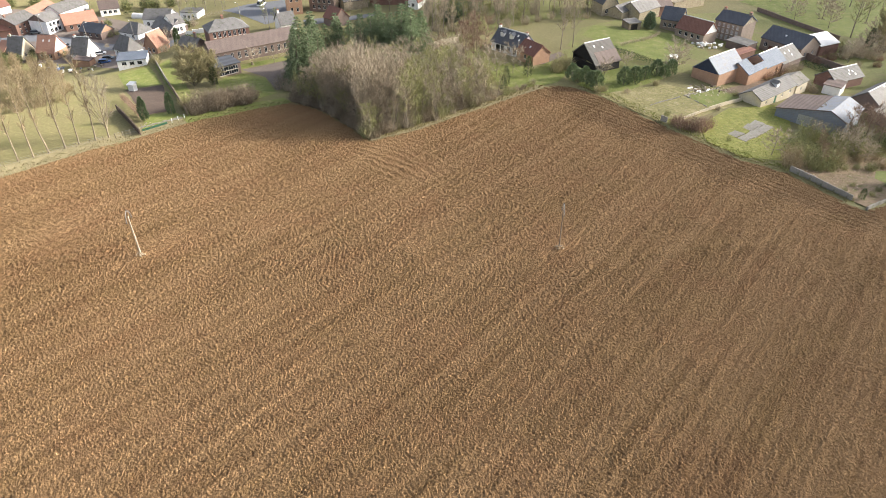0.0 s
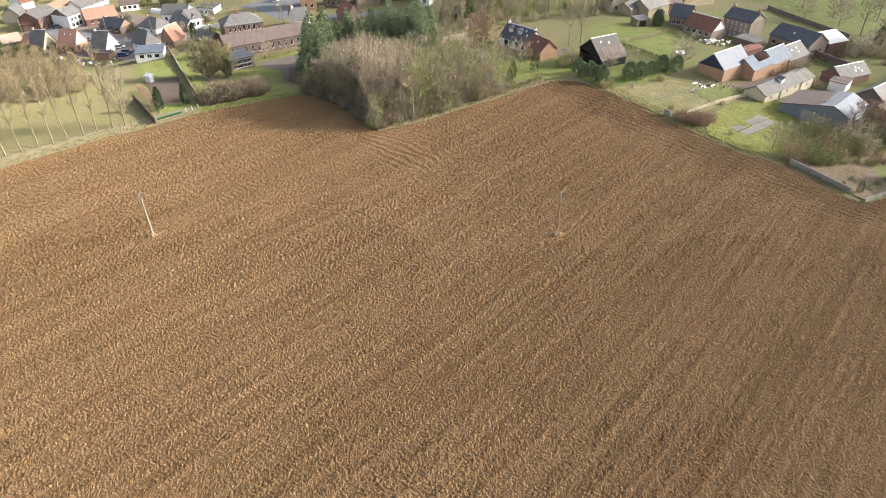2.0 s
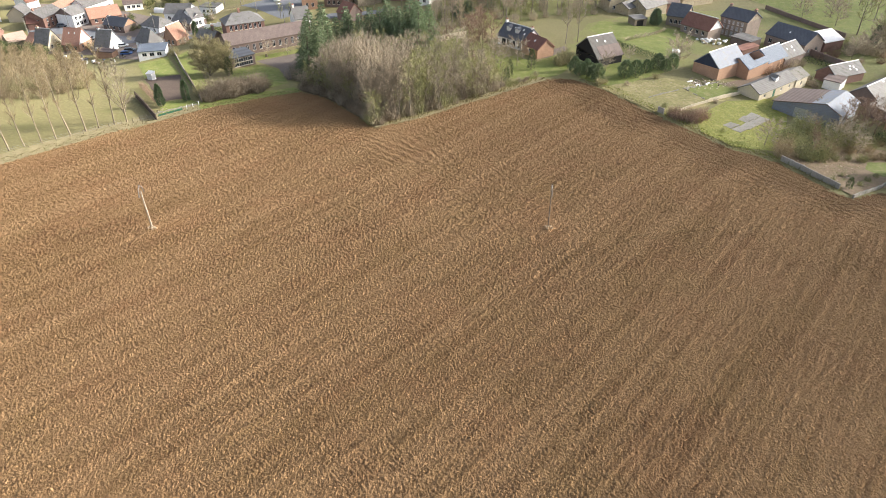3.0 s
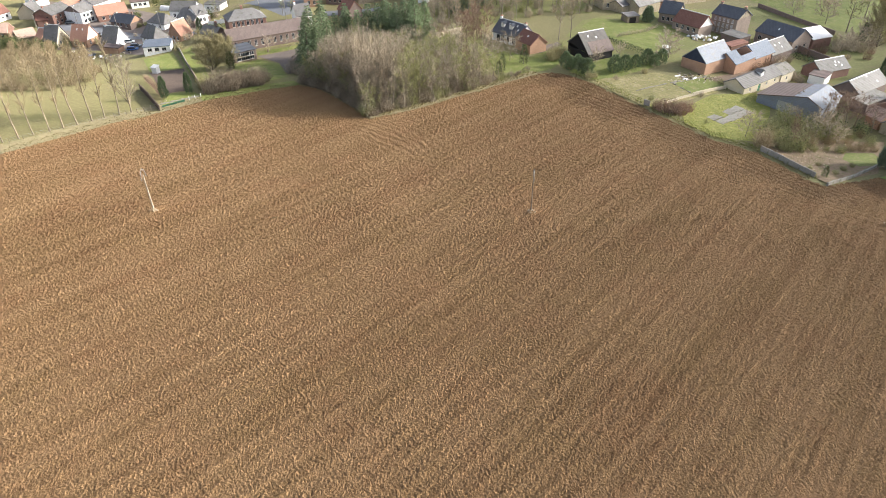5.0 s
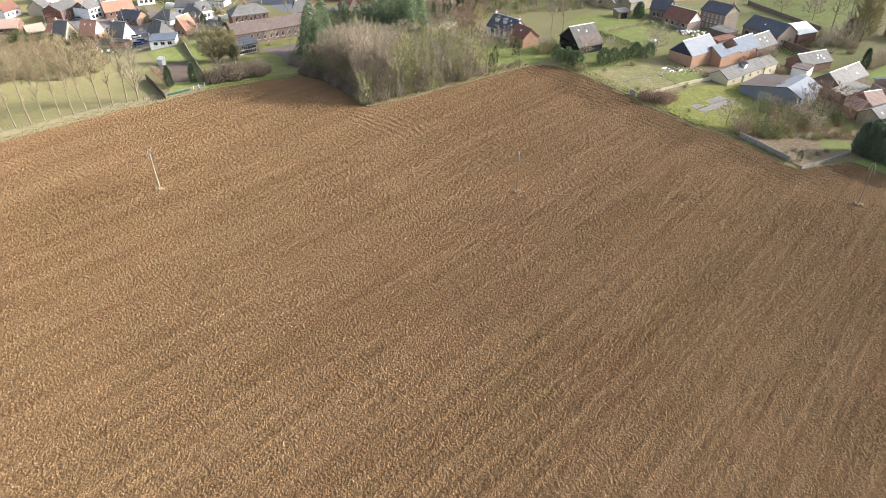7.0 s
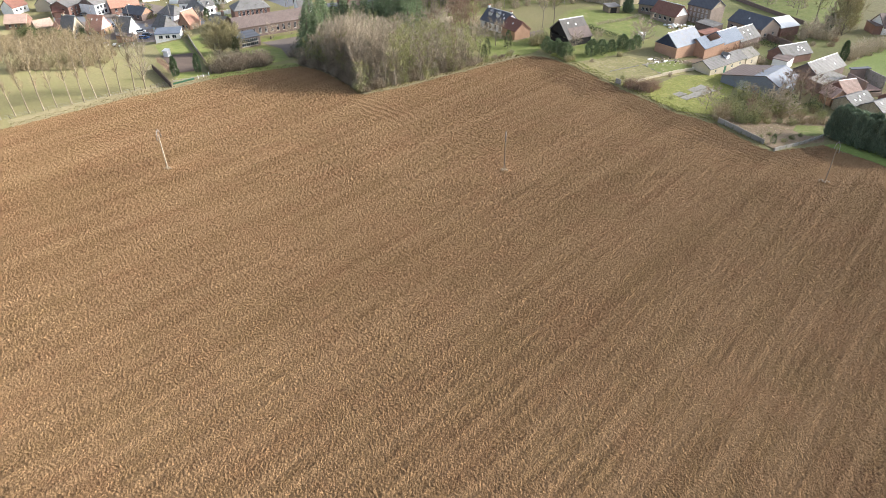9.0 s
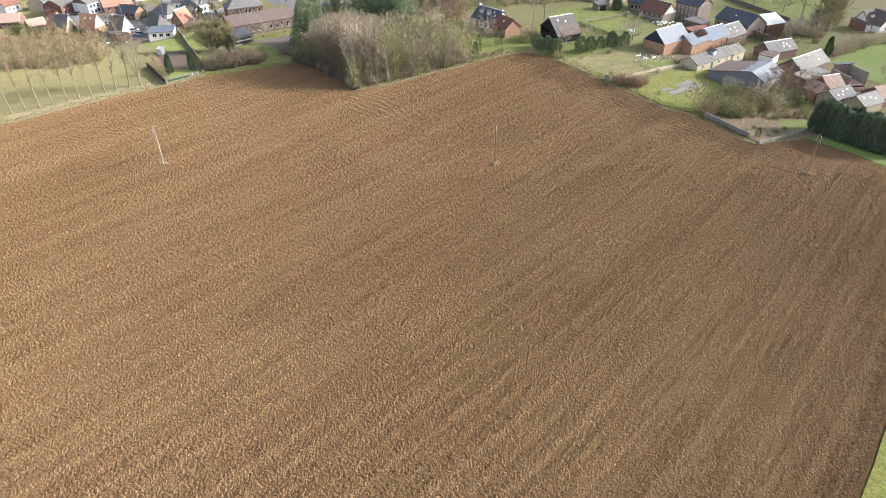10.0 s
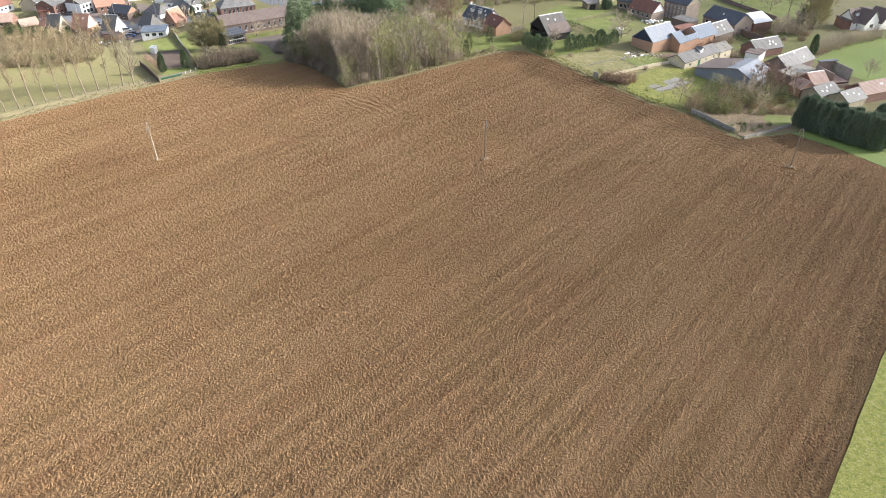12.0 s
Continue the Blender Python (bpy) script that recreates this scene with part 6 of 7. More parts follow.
GREEN_BUSH = [bush_mesh(143 + k, 3.0, 3.4, 210, MOSS_TWIG, 1.0, DARK_GREEN) for k in range(2)]

BRAMBLE = [bush_mesh(151 + k, 3.0, 4.2, 200, DARK_TWIG, w=0.032) for k in range(2)]
# close-twigged trees for the wood's inside, added to block the low sun
SHADE_TREES = [bare_tree(155 + k, 10.0, 0.30, 0.5, 20, 7, 12, BARK, TWIG, up=0.9, twig_w=0.026) for k in range(2)]
THICKET = [bare_tree(161 + k, 10.0, 0.12, 0.55, 18, 6, 10, BARK, TAN_TWIG, up=0.9, twig_w=0.032, stems=2, r=0.012) for k in range(3)]
OLIVE_BUSH = [bush_mesh(175 + k, 3.0, 4.0, 130, MOSS_TWIG, 0.4, IVY) for k in range(2)]
BOX_EVERGREEN = [column_mesh(181 + k, 3.4, 3.2, NEEDLE, 1000, 0.15) for k in range(2)]
TAN_BUSH = [bush_mesh(165 + k, 3.0, 3.6, 120, TAN_TWIG) for k in range(2)]


def scatter(poly, gap, seed):
    """Points spread over a polygon, at least a gap apart."""
    rng = random.Random(seed)
    xs, ys = [p[0] for p in poly], [p[1] for p in poly]
    out = []
    for _ in range(6000):
        x, y = rng.uniform(min(xs), max(xs)), rng.uniform(min(ys), max(ys))
        if inside(np.array(x), np.array(y), poly) and all((x - a) ** 2 + (y - b) ** 2 > gap * gap for a, b in out):
            out.append((x, y))
    return out


rng = random.Random(77)
# the wood: taller towards its middle, with undergrowth at its rim
WOOD_AREA = [(-36.5, 154.5), (-30, 149.5), (-22, 140.5), (-15.5, 132.0), (-5, 137.5), (3, 144), (12, 151.5), (8, 164), (-1, 182), (-8, 186), (-34, 178)]
for x, y in scatter(WOOD_AREA, 3.2, 5):
    h = (0.95 + rng.uniform(-0.2, 0.2) + (0.22 if y < 148 and -27 < x < -6 else 0.0)) * (0.6 + 0.4 * float(sm((x + 38) / 9))) - 0.15 * float(sm((y - 150) / 15)) * float(sm((x + 24) / 8))
    east = x > -13
    pool = (MOSSY + STEMMY if rng.random() < 0.9 else REDDISH) if east else (TREES + STEMMY if rng.random() < 0.75 else MOSSY)
    plant("bare_tree", rng.choice(pool), (x, y), "leafless deciduous tree of the dense wood" if not east else "leafless mossy tree of the dense wood", "tree", h, "trees of the wood", wide=1.05)
# the last three are added behind the others to thicken the wood's shadow
for (x, y), h in (((-24.6, 143.2), 1.38), ((-25.8, 146.6), 1.28), ((-17.4, 139.4), 1.42), ((-20.1, 148.6), 1.42), ((-21.2, 142.6), 1.38), ((-14.0, 137.4), 1.25), ((-18.0, 135.2), 1.1), ((-12.8, 143.0), 1.3), ((-16.5, 145.0), 1.4),
                  ((-24.0, 151.0), 1.28), ((-29.4, 151.2), 1.05), ((-10.4, 140.6), 1.2), ((-20.6, 155.0), 1.2), ((-15.0, 150.5), 1.2)):
    plant("bare_tree", rng.choice(FAN), (x, y), "broad leafless tree with pale limbs fanning upwards", "tree", h * 0.97, "trees of the wood", wide=0.74)
for x, y in scatter([(-9, 136.5), (3, 144.5), (13, 152.5), (10, 162), (2, 172), (-8, 168)], 3.5, 16):
    plant("bare_tree", rng.choice(MOSSY + MOSSY + STEMMY), (x, y), "leafless mossy tree of the dense wood", "tree", rng.uniform(0.7, 1.1), "trees of the wood", wide=1.2)
for x, y, a in along(WOOD_WEST, 2.2, 0.9, 2.6) + along(WOOD_WEST, 1.7, 0.5, 1.2):
    plant("shrub", rng.choice(BRAMBLE + BUSH), (x, y), "dense leafless shrub inside the wood's edge", "shrub", rng.uniform(0.45, 1.0), "undergrowth of the wood")
for x, y, a in along(WOOD_FRONT, 1.3, 0.6, 2.6) + along(WOOD_FRONT[:4], 1.6, 0.9, 5.0):
    plant("shrub", rng.choice(BUSH + MOSS_BUSH + BRAMBLE), (x, y), "leafless shrub in the undergrowth at the wood's edge", "shrub", rng.uniform(0.6, 1.3) * (0.5 if x > 12 else 1.0), "undergrowth of the wood")
# mostly unseen; the heavier western ones are added to hold back sunlight
for x, y in scatter(WOOD_AREA, 4.4, 9):
    plant("shrub", rng.choice(BRAMBLE if x < -10 else MOSS_BUSH + BUSH), (x, y), "leafless shrub under the bare trees", "shrub", rng.uniform(0.5, 1.1), "undergrowth of the wood")
for x, y, a in along(WOOD_WEST, 2.3, 0.5, 1.6) + along(WOOD_FRONT[:4], 2.6, 0.7, 2.6):
    plant("bare_tree", rng.choice(TREES + MOSSY), (x, y), "low-branched leafless tree at the wood's rim", "tree", rng.uniform(0.45, 0.8), "trees of the wood", wide=1.1)
# filler trees hidden behind the front, added to darken the shadow on the field
for x, y in scatter([(-36, 155), (-30, 150.5), (-22, 141.5), (-16, 134.5), (-12, 138), (-6, 142), (-8, 154), (-14, 162), (-30, 162)], 3.5, 15):
    plant("bare_tree", rng.choice(SHADE_TREES), (x, y), "leafless deciduous tree of the dense wood", "tree", rng.uniform(0.75, 1.15), "trees of the wood", wide=1.0)
for x, y in ((6.9, 176.4), (8.5, 177.3), (10.1, 180.1), (5.1, 174.1), (11.8, 182.0), (9.1, 183.5)):
    plant("bare_tree", rng.choice(REDDISH), (x, y), "slim leafless birch with reddish twigs", "tree", rng.uniform(1.1, 1.35), "birches by the cottage")

# spruces behind the wood
for (x, y), h in (((-38.6, 173.5), 1.02), ((-35.6, 176.5), 1.08), ((-41.0, 178.0), 0.85), ((-33.6, 173.0), 0.8), ((-38.5, 168.0), 0.84), ((-35.5, 170.0), 0.9), ((-36.2, 181.2), 0.95), ((-33.2, 183.3), 0.82), ((-29.6, 184.2), 0.9), ((-26.0, 181.5), 0.84),
                  ((-23.2, 185.0), 0.88), ((-20.0, 182.4), 0.86), ((-16.6, 184.0), 0.82), ((-14.0, 178.9), 0.84), ((-11.3, 182.4), 0.92), ((-8.5, 178.2), 0.9), ((-5.8, 181.5), 0.8), ((-31.0, 189.4), 0.9), ((-18.5, 189.6), 0.9), ((-10.0, 188.0), 0.85)):
    plant("spruce", rng.choice(SPRUCE), (x, y), "tall green spruce standing behind the bare wood", "tree", h, "spruces behind the wood")

# row of slender trees along the meadow
for k in range(1, 19):
    plant("poplar", SLENDER[k % 3], (-75.1 - 2.36 * k + rng.uniform(-0.2, 0.2), 132.4 - 1.99 * k), "slender leafless tree with a pale trunk in a row", "tree", rng.uniform(1.7, 2.05), "row of slender trees")
plant("bare_tree", WIDE[0], (-74.9, 131.9), "spreading leafless tree with pale limbs at the meadow's corner", "tree", 1.25, turn=1.0, wide=0.75)

# thicket beyond the meadow
for x, y in scatter([(-122.0, 144.0), (-110.0, 148.5), (-101.0, 149.5), (-98.0, 156.0), (-110.0, 181.0), (-128.0, 206.0), (-136.0, 219.0), (-157.3, 221.3), (-172.0, 216.0)], 4.6, 12):
    plant("bare_tree", rng.choice(THICKET), (x, y), "leafless tree of the ochre thicket beyond the meadow", "tree", rng.uniform(0.42, 0.68), "thicket beyond the meadow")
for x, y in scatter([(-119.0, 142.8), (-103.6, 146.5), (-97.0, 157.0), (-104.0, 172.0), (-112.5, 176.0), (-121.0, 152.5)], 3.0, 13):
    plant("shrub", rng.choice(TAN_BUSH + GOLD_BUSH), (x, y), "leafless scrub at the edge of the thicket", "shrub", rng.uniform(0.7, 1.4), "thicket beyond the meadow")
for (x, y), s in (((-152.4, 222.4), 1.3), ((-157.4, 226.0), 1.4), ((-151.7, 225.9), 1.0), ((-169.2, 227.8), 1.6), ((-163.8, 224.6), 1.5), ((-171.1, 226.2), 1.5), ((-162.2, 226.2), 1.3)):
    plant("evergreen_shrub", rng.choice(GREEN_BUSH), (x, y), "green shrub behind the back yards", "shrub", s)

# belt of trees behind the cottage
for x, y in scatter([(-5.2, 194.5), (4.5, 199.9), (13.8, 209.2), (33.3, 223.1), (50.0, 222.8), (54.5, 246.7), (-6.3, 247.6)], 4.8, 41):
    plant("tall_tree", rng.choice(TREES + MOSSY), (x, y), "tall leafless tree in the belt behind the cottage", "tree", rng.uniform(0.9, 1.45), "trees behind the cottage", wide=0.8)
for x, y in scatter([(-5.2, 193.5), (4.8, 197.7), (13.8, 208.0), (33.1, 221.8), (49.8, 221.5), (53.0, 238.8), (-6.2, 239.7)], 5.0, 42):
    plant("shrub", rng.choice(BUSH + MOSS_BUSH), (x, y), "leafless undergrowth in the belt behind the cottage", "shrub", rng.uniform(0.8, 1.4), "undergrowth behind the cottage")

# school garden
plant("willow", WILLOW[0], (-69.3, 172.4), "dense round leafless tree with ochre twigs", "tree", 0.92, wide=1.3)
plant("willow", WILLOW[1], (-64.5, 174.3), "smaller dense leafless tree beside the annexe", "tree", 0.8, wide=0.8)
plant("evergreen_shrub", IVIED[0], (-63.4, 172.3), "ivy-grown trunk beside the willow", "shrub", 1.1)
for (x, y), s in (((-70.1, 140.9), 1.0), ((-65.2, 144.8), 0.95)):
    plant("cypress", rng.choice(CYPRESS), (x, y), "dark columnar cypress on the garden lawn", "tree", s * 0.72, "pair of cypresses")
for k in range(16):
    f = k / 15
    xy0, xy1 = (-59.2, 144.7), (-49.5, 153.5)
    plant("shrub", rng.choice(BRAMBLE), (xy0[0] + (xy1[0] - xy0[0]) * f + rng.uniform(-0.8, 0.8), xy0[1] + (xy1[1] - xy0[1]) * f + rng.uniform(0.3, 4.0)), "grey-brown leafless shrub of a tall border", "shrub", rng.uniform(1.1, 1.7), "shrub border by the field")
plant("golden_shrub", GOLD_BUSH[0], (-62.5, 148.9), "ochre shrub beside the board fence", "shrub", 1.5)
plant("golden_shrub", GOLD_BUSH[0], (-90.4, 199.4), "ochre shrub in a back garden", "shrub", 1.0)
for x, y in ((-44.4, 168.6), (-41.9, 167.2), (-39.4, 163.8), (-36.6, 159.4), (-44.2, 173.9), (-43.7, 179.1)):
    plant("shrub", rng.choice(BUSH), (x, y), "dark leafless shrub by the gravel yard", "shrub", rng.uniform(1.0, 1.6))
for x, y in ((-52.0, 195.5), (-49.0, 199.7), (-58.0, 195.5)):
    plant("young_tree", rng.choice(FRUIT), (x, y), "small leafless tree in front of the school wing", "tree", rng.uniform(0.6, 0.9))
hedge([(-90.4, 225.3), (-81.0, 222.0)], 1.6, 2.0, GREEN_LEAF, "clipped green hedge behind the schoolhouse")
hedge([(-82.1, 156.7), (-71.1, 141.6)], 1.6, 1.2, RED_TWIG, "brown leafless hedge beside the garden bed", twig=True, density=120)
for (x, y), s in (((-86.2, 260.6), 1.2), ((-94.6, 265.1), 1.3), ((-93.2, 244.4), 1.0), ((-95.9, 258.0), 1.1), ((-64.4, 238.3), 0.9), ((-59.7, 235.4), 0.8)):
    plant("garden_tree", rng.choice(MOSSY), (x, y), "leafless garden tree near the school yard", "tree", s * 0.8)
for (x, y), s in (((-185.1, 302.6), 1.0), ((-196.6, 302.8), 0.9), ((-173.0, 306.3), 0.9), ((-141.0, 296.1), 1.0), ((-133.2, 298.8), 1.1), ((-128.0, 295.4), 1.0), ((-120.2, 295.6), 1.0), ((-138.3, 270.1), 0.7)):
    plant("garden_shrub", rng.choice(GREEN_BUSH), (x, y), "dark green shrub among the village gardens", "shrub", s * 1.4)
for (x, y), s in (((-30.7, 251.8), 0.9), ((-24.5, 242.9), 0.9), ((-34.4, 246.7), 0.8), ((-161.1, 304.1), 0.8), ((-107.2, 270.0), 0.8), ((-19.3, 244.1), 0.8), ((-4.4, 231.4), 0.9), ((-91.8, 215.0), 0.7)):
    plant("garden_tree", rng.choice(TREES), (x, y), "leafless tree among the village gardens", "tree", s)

for x, y in scatter([(-157.6, 302.1), (-140.2, 303.8), (-86.0, 263.7), (-89.7, 276.8), (-162.0, 312.2)], 8.0, 61) + scatter([(-52.3, 251.7), (-26.7, 255.7), (-27.6, 266.6), (-54.9, 266.6)], 10.0, 62):
    plant("garden_tree", rng.choice(TREES + MOSSY), (x, y), "brown leafless tree at the back of the village", "tree", rng.uniform(0.6, 0.95), "trees behind the village")
hedge([(-138.5, 287.9), (-123.8, 289.6)], 1.6, 1.4, DARK_GREEN, "dark hedge across the village gardens", density=50)
hedge([(-96.2, 252.1), (-83.8, 252.8)], 1.4, 1.2, TWIG, "leafless hedge beside the school yard", twig=True)
for (x, y), s in (((-154.6, 237.2), 1.0), ((-150.9, 233.3), 0.8), ((-139.2, 233.1), 0.7), ((-138.3, 235.6), 0.6), ((-153.1, 225.9), 0.9), ((-146.8, 227.1), 0.8), ((-131.3, 255.8), 0.7), ((-129.6, 258.3), 0.6), ((-95.2, 242.3), 0.9), ((-92.3, 243.0), 0.8), ((-126.5, 241.7), 0.5), ((-107.5, 229.3), 0.6), ((-92.7, 213.1), 0.8)):
    plant("garden_shrub", rng.choice(BUSH + MOSS_BUSH + GREEN_BUSH), (x, y), "shrub in a small village garden", "shrub", s * 1.2)
plant("garden_conifer", CYPRESS[1], (-89.4, 217.2), "dark slim conifer beside the street", "tree", 0.75)

# cottage and dark barn
for (x, y), s in (((35.6, 191.8), 1.5), ((39.6, 193.9), 1.55)):
    plant("bare_tree", rng.choice(TREES), (x, y), "tall leafless tree on the cottage lawn", "tree", s, wide=0.7)
for (x, y), s in (((19.5, 171.7), 0.95), ((14.6, 168.7), 0.8), ((13.2, 176.3), 0.8), ((43.4, 167.0), 0.65), ((51.6, 175.8), 0.5), ((63.8, 172.6), 0.9), ((66.6, 177.7), 1.0)):
    plant("garden_tree", rng.choice(FRUIT), (x, y), "small leafless tree in the cottage garden", "tree", s * 1.3)
for (x, y), s in (((23.2, 169.0), 1.1), ((16.7, 162.4), 1.0), ((15.7, 159.2), 0.8)):
    plant("ivied_stump", rng.choice(IVIED), (x, y), "ivy-covered trunk near the field's edge", "tree", s)
plant("golden_shrub", GOLD_BUSH[0], (33.3, 174.2), "golden leafless willow shrub by the dark barn", "shrub", 1.7)
plant("golden_shrub", GOLD_BUSH[0], (31.4, 172.4), "golden leafless willow shrub by the dark barn", "shrub", 1.2)
for (x, y), s in (((34.9, 167.2), 1.2), ((35.9, 164.2), 1.1), ((37.9, 165.0), 1.2), ((38.9, 161.7), 1.2), ((40.1, 160.5), 1.3), ((47.7, 162.4), 1.4), ((50.8, 163.6), 1.3), ((54.2, 166.2), 1.1), ((58.2, 169.6), 1.3), ((60.2, 168.5), 1.0), ((62.8, 171.6), 1.2)):
    plant("evergreen_shrub", rng.choice(BOX_EVERGREEN), (x, y), "dark evergreen shrub at the foot of the dark barn", "shrub", s, "evergreen shrubs by the barn")
for (x, y), s in (((40.0, 157.4), 0.7), ((41.6, 158.1), 0.6), ((56.1, 162.2), 0.6)):
    plant("pampas_clump", GOLD_BUSH[0], (x, y), "pale dead clump at the corner of the field", "shrub", s)
hedge([(48.5, 193.2), (54.2, 185.6), (60.9, 176.7)], 1.7, 1.4, DARK_GREEN, "dark clipped hedge round the paddock", density=150, size=0.11)
hedge([(54.8, 195.0), (65.8, 203.6), (70.8, 209.7)], 1.0, 0.8, TWIG, "low leafless hedge across the paddock", twig=True)
for (x, y), s in (((2.8, 219.6), 1.3), ((5.8, 227.7), 1.2), ((11.6, 233.3), 1.3), ((68.6, 215.3), 0.8)):
    plant("evergreen_tree", rng.choice(LEYLAND), (x, y), "dark evergreen tree beyond the wood", "tree", s * 0.8)
for (x, y), s in (((-2.3, 215.7), 1.0), ((0.6, 236.5), 1.0), ((-4.5, 235.1), 1.1), ((7.0, 214.3), 1.1), ((51.4, 227.0), 0.8)):
    plant("bare_tree", rng.choice(MOSSY), (x, y), "leafless tree in the far gardens", "tree", s)

# plots and scrub by the farm
for (x, y), s in (((54.8, 135.9), 1.1), ((56.6, 134.8), 1.25), ((58.6, 134.4), 1.2), ((60.8, 136.5), 1.0), ((53.8, 137.2), 0.8)):
    plant("red_brush", rng.choice(RED_BUSH), (x, y), "red-brown leafless brush at the field's edge", "shrub", s, "brush at the field's edge")
for x, y in scatter([(71.8, 118.1), (77.3, 128.6), (83.8, 133.9), (92.3, 134.9), (94.7, 129.5), (85.8, 122.7), (77.5, 118.6)], 3.3, 21):
    plant("scrub_bush", rng.choice(MOSS_BUSH + TAN_BUSH + OLIVE_BUSH), (x, y), "leafless greenish scrub behind the concrete wall", "shrub", rng.uniform(0.9, 1.7), "scrub behind the wall")
for x, y in scatter([(76.0, 117.0), (85.0, 123.5), (96.0, 130.5), (103.0, 129.0), (99.0, 121.5), (88.0, 119.0)], 2.7, 22):
    plant("scrub_bush", rng.choice(TAN_BUSH + OLIVE_BUSH), (x, y), "low olive-brown scrub on the bare plot", "shrub", rng.uniform(0.35, 0.85), "scrub behind the wall")
plant("evergreen_shrub", IVIED[0], (80.3, 105.6), "ivy mound at the corner of the concrete walls", "shrub", 0.5, wide=1.2)
for (x, y), s in (((83.6, 107.6), 0.35), ((79.0, 109.2), 0.3), ((86.5, 110.2), 0.4), ((89.6, 112.6), 0.35), ((82.0, 111.8), 0.3)):
    plant("scrub_bush", rng.choice(OLIVE_BUSH), (x, y), "small bramble clump inside the low wall", "shrub", s, "brambles inside the wall")
for (x, y), s in (((70.7, 123.9), 0.9), ((90.0, 125.1), 0.9), ((87.5, 126.5), 1.0), ((84.8, 133.8), 0.7), ((90.7, 141.8), 0.8)):
    plant("scrub_tree", rng.choice(FRUIT), (x, y), "small leafless tree in the neglected plot", "tree", s * 1.1)
for (x, y), s in (((98.3, 134.0), 0.9), ((96.7, 136.7), 0.8), ((102.0, 136.3), 0.8), ((100.2, 138.6), 0.7), ((104.2, 133.0), 0.7), ((94.0, 137.8), 0.7)):
    plant("bare_tree", rng.choice(REDDISH), (x, y), "leafless tree with pinkish branches beside the hangar", "tree", s * 1.05, wide=1.5)
for (x, y), s in (((100.5, 131.1), 1.0), ((95.0, 132.2), 1.0), ((97.1, 138.9), 0.9)):
    plant("evergreen_shrub", rng.choice(GREEN_BUSH), (x, y), "dark shrub in the neglected plot", "shrub", s)
for k in range(22):
    f, row = (k % 11) / 10, k // 11
    x, y = 97.0 + 8.6 * f + 2.6 * row, 112.8 - 16.6 * f + 1.4 * row
    plant("leyland_cypress", LEYLAND[k % 3], (x + rng.uniform(-0.3, 0.3), y + rng.uniform(-0.3, 0.3)), "dense dark evergreen of a tall clipped screen", "tree", rng.uniform(0.84, 0.96), "evergreen screen by the field", wide=0.66)
for x, y in ((107.6, 97.4), (109.2, 100.2), (110.6, 103.2), (111.8, 106.2), (112.8, 109.0)):
    plant("leyland_cypress", LEYLAND[int(y) % 3], (x, y), "dense dark evergreen of a tall clipped screen", "tree", rng.uniform(0.8, 0.9), "evergreen screen by the field", wide=0.66)
for (x, y), s in (((95.9, 178.0), 1.1), ((100.6, 181.0), 1.1), ((104.1, 183.3), 1.0), ((91.7, 174.0), 0.9)):
    plant("brush", rng.choice(BUSH + RED_BUSH), (x, y), "brown leafless brush along the brick barn", "shrub", s)
hedge([(107.7, 187.4), (112.1, 182.6), (112.6, 177.0)], 2.0, 1.6, DARK_GREEN, "dark hedge under the yard wall")
plant("willow", WILLOW[0], (138.9, 199.3), "round leafless willow with ochre twigs beyond the barns", "tree", 1.35, wide=0.8)
for (x, y), s in (((132.6, 176.1), 1.3), ((136.5, 178.5), 1.4), ((141.9, 182.2), 1.4), ((146.9, 184.8), 1.3), ((152.0, 187.3), 1.2), ((157.1, 190.0), 1.2), ((129.7, 173.7), 1.2), ((129.7, 195.1), 1.2), ((127.3, 196.4), 1.1), ((132.0, 193.7), 1.2)):
    plant("brush", rng.choice(BUSH), (x, y), "tall grey leafless brush bordering the pasture", "shrub", s * 1.3)
for (x, y), s in (((126.2, 171.4), 1.0), ((136.0, 203.6), 1.0)):
    plant("evergreen_tree", CYPRESS[0], (x, y), "dark conical evergreen near the barns", "tree", s * 0.8)
for x, y in scatter([(127.0, 262.9), (124.5, 234.7), (134.1, 215.9), (144.1, 207.3), (173.8, 259.6)], 10.5, 31):
    plant("fruit_tree", rng.choice(FRUIT + MOSSY[:1]), (x, y), "leafless old fruit tree in the orchard grass", "tree", rng.uniform(1.1, 1.5), "orchard trees")
for (x, y), s in (((133.8, 196.3), 1.0), ((128.0, 193.8), 1.0), ((122.7, 190.3), 0.9), ((137.4, 204.6), 1.1), ((133.2, 150.6), 0.7)):
    plant("bare_tree", rng.choice(FRUIT), (x, y), "leafless tree beside the farm lane", "tree", s * 1.2)

for x, y in scatter([(109.1, 190.4), (117.8, 187.3), (130.7, 186.2), (138.8, 200.6), (129.8, 207.5)], 5.5, 33):
    plant("brush", rng.choice(BUSH + MOSS_BUSH + RED_BUSH), (x, y), "brown leafless brush beside the farm lane", "shrub", rng.uniform(0.6, 1.3), "brush beside the farm lane")
for x, y in scatter([(72.2, 120.2), (77.6, 128.7), (86.6, 136.9), (94.4, 133.8), (94.3, 125.3), (85.7, 120.1), (76.9, 117.2)], 8.0, 34):
    plant("scrub_tree", rng.choice(FRUIT + REDDISH), (x, y), "thin leafless tree in the neglected plot", "tree", rng.uniform(0.5, 0.8), "scrub behind the wall")
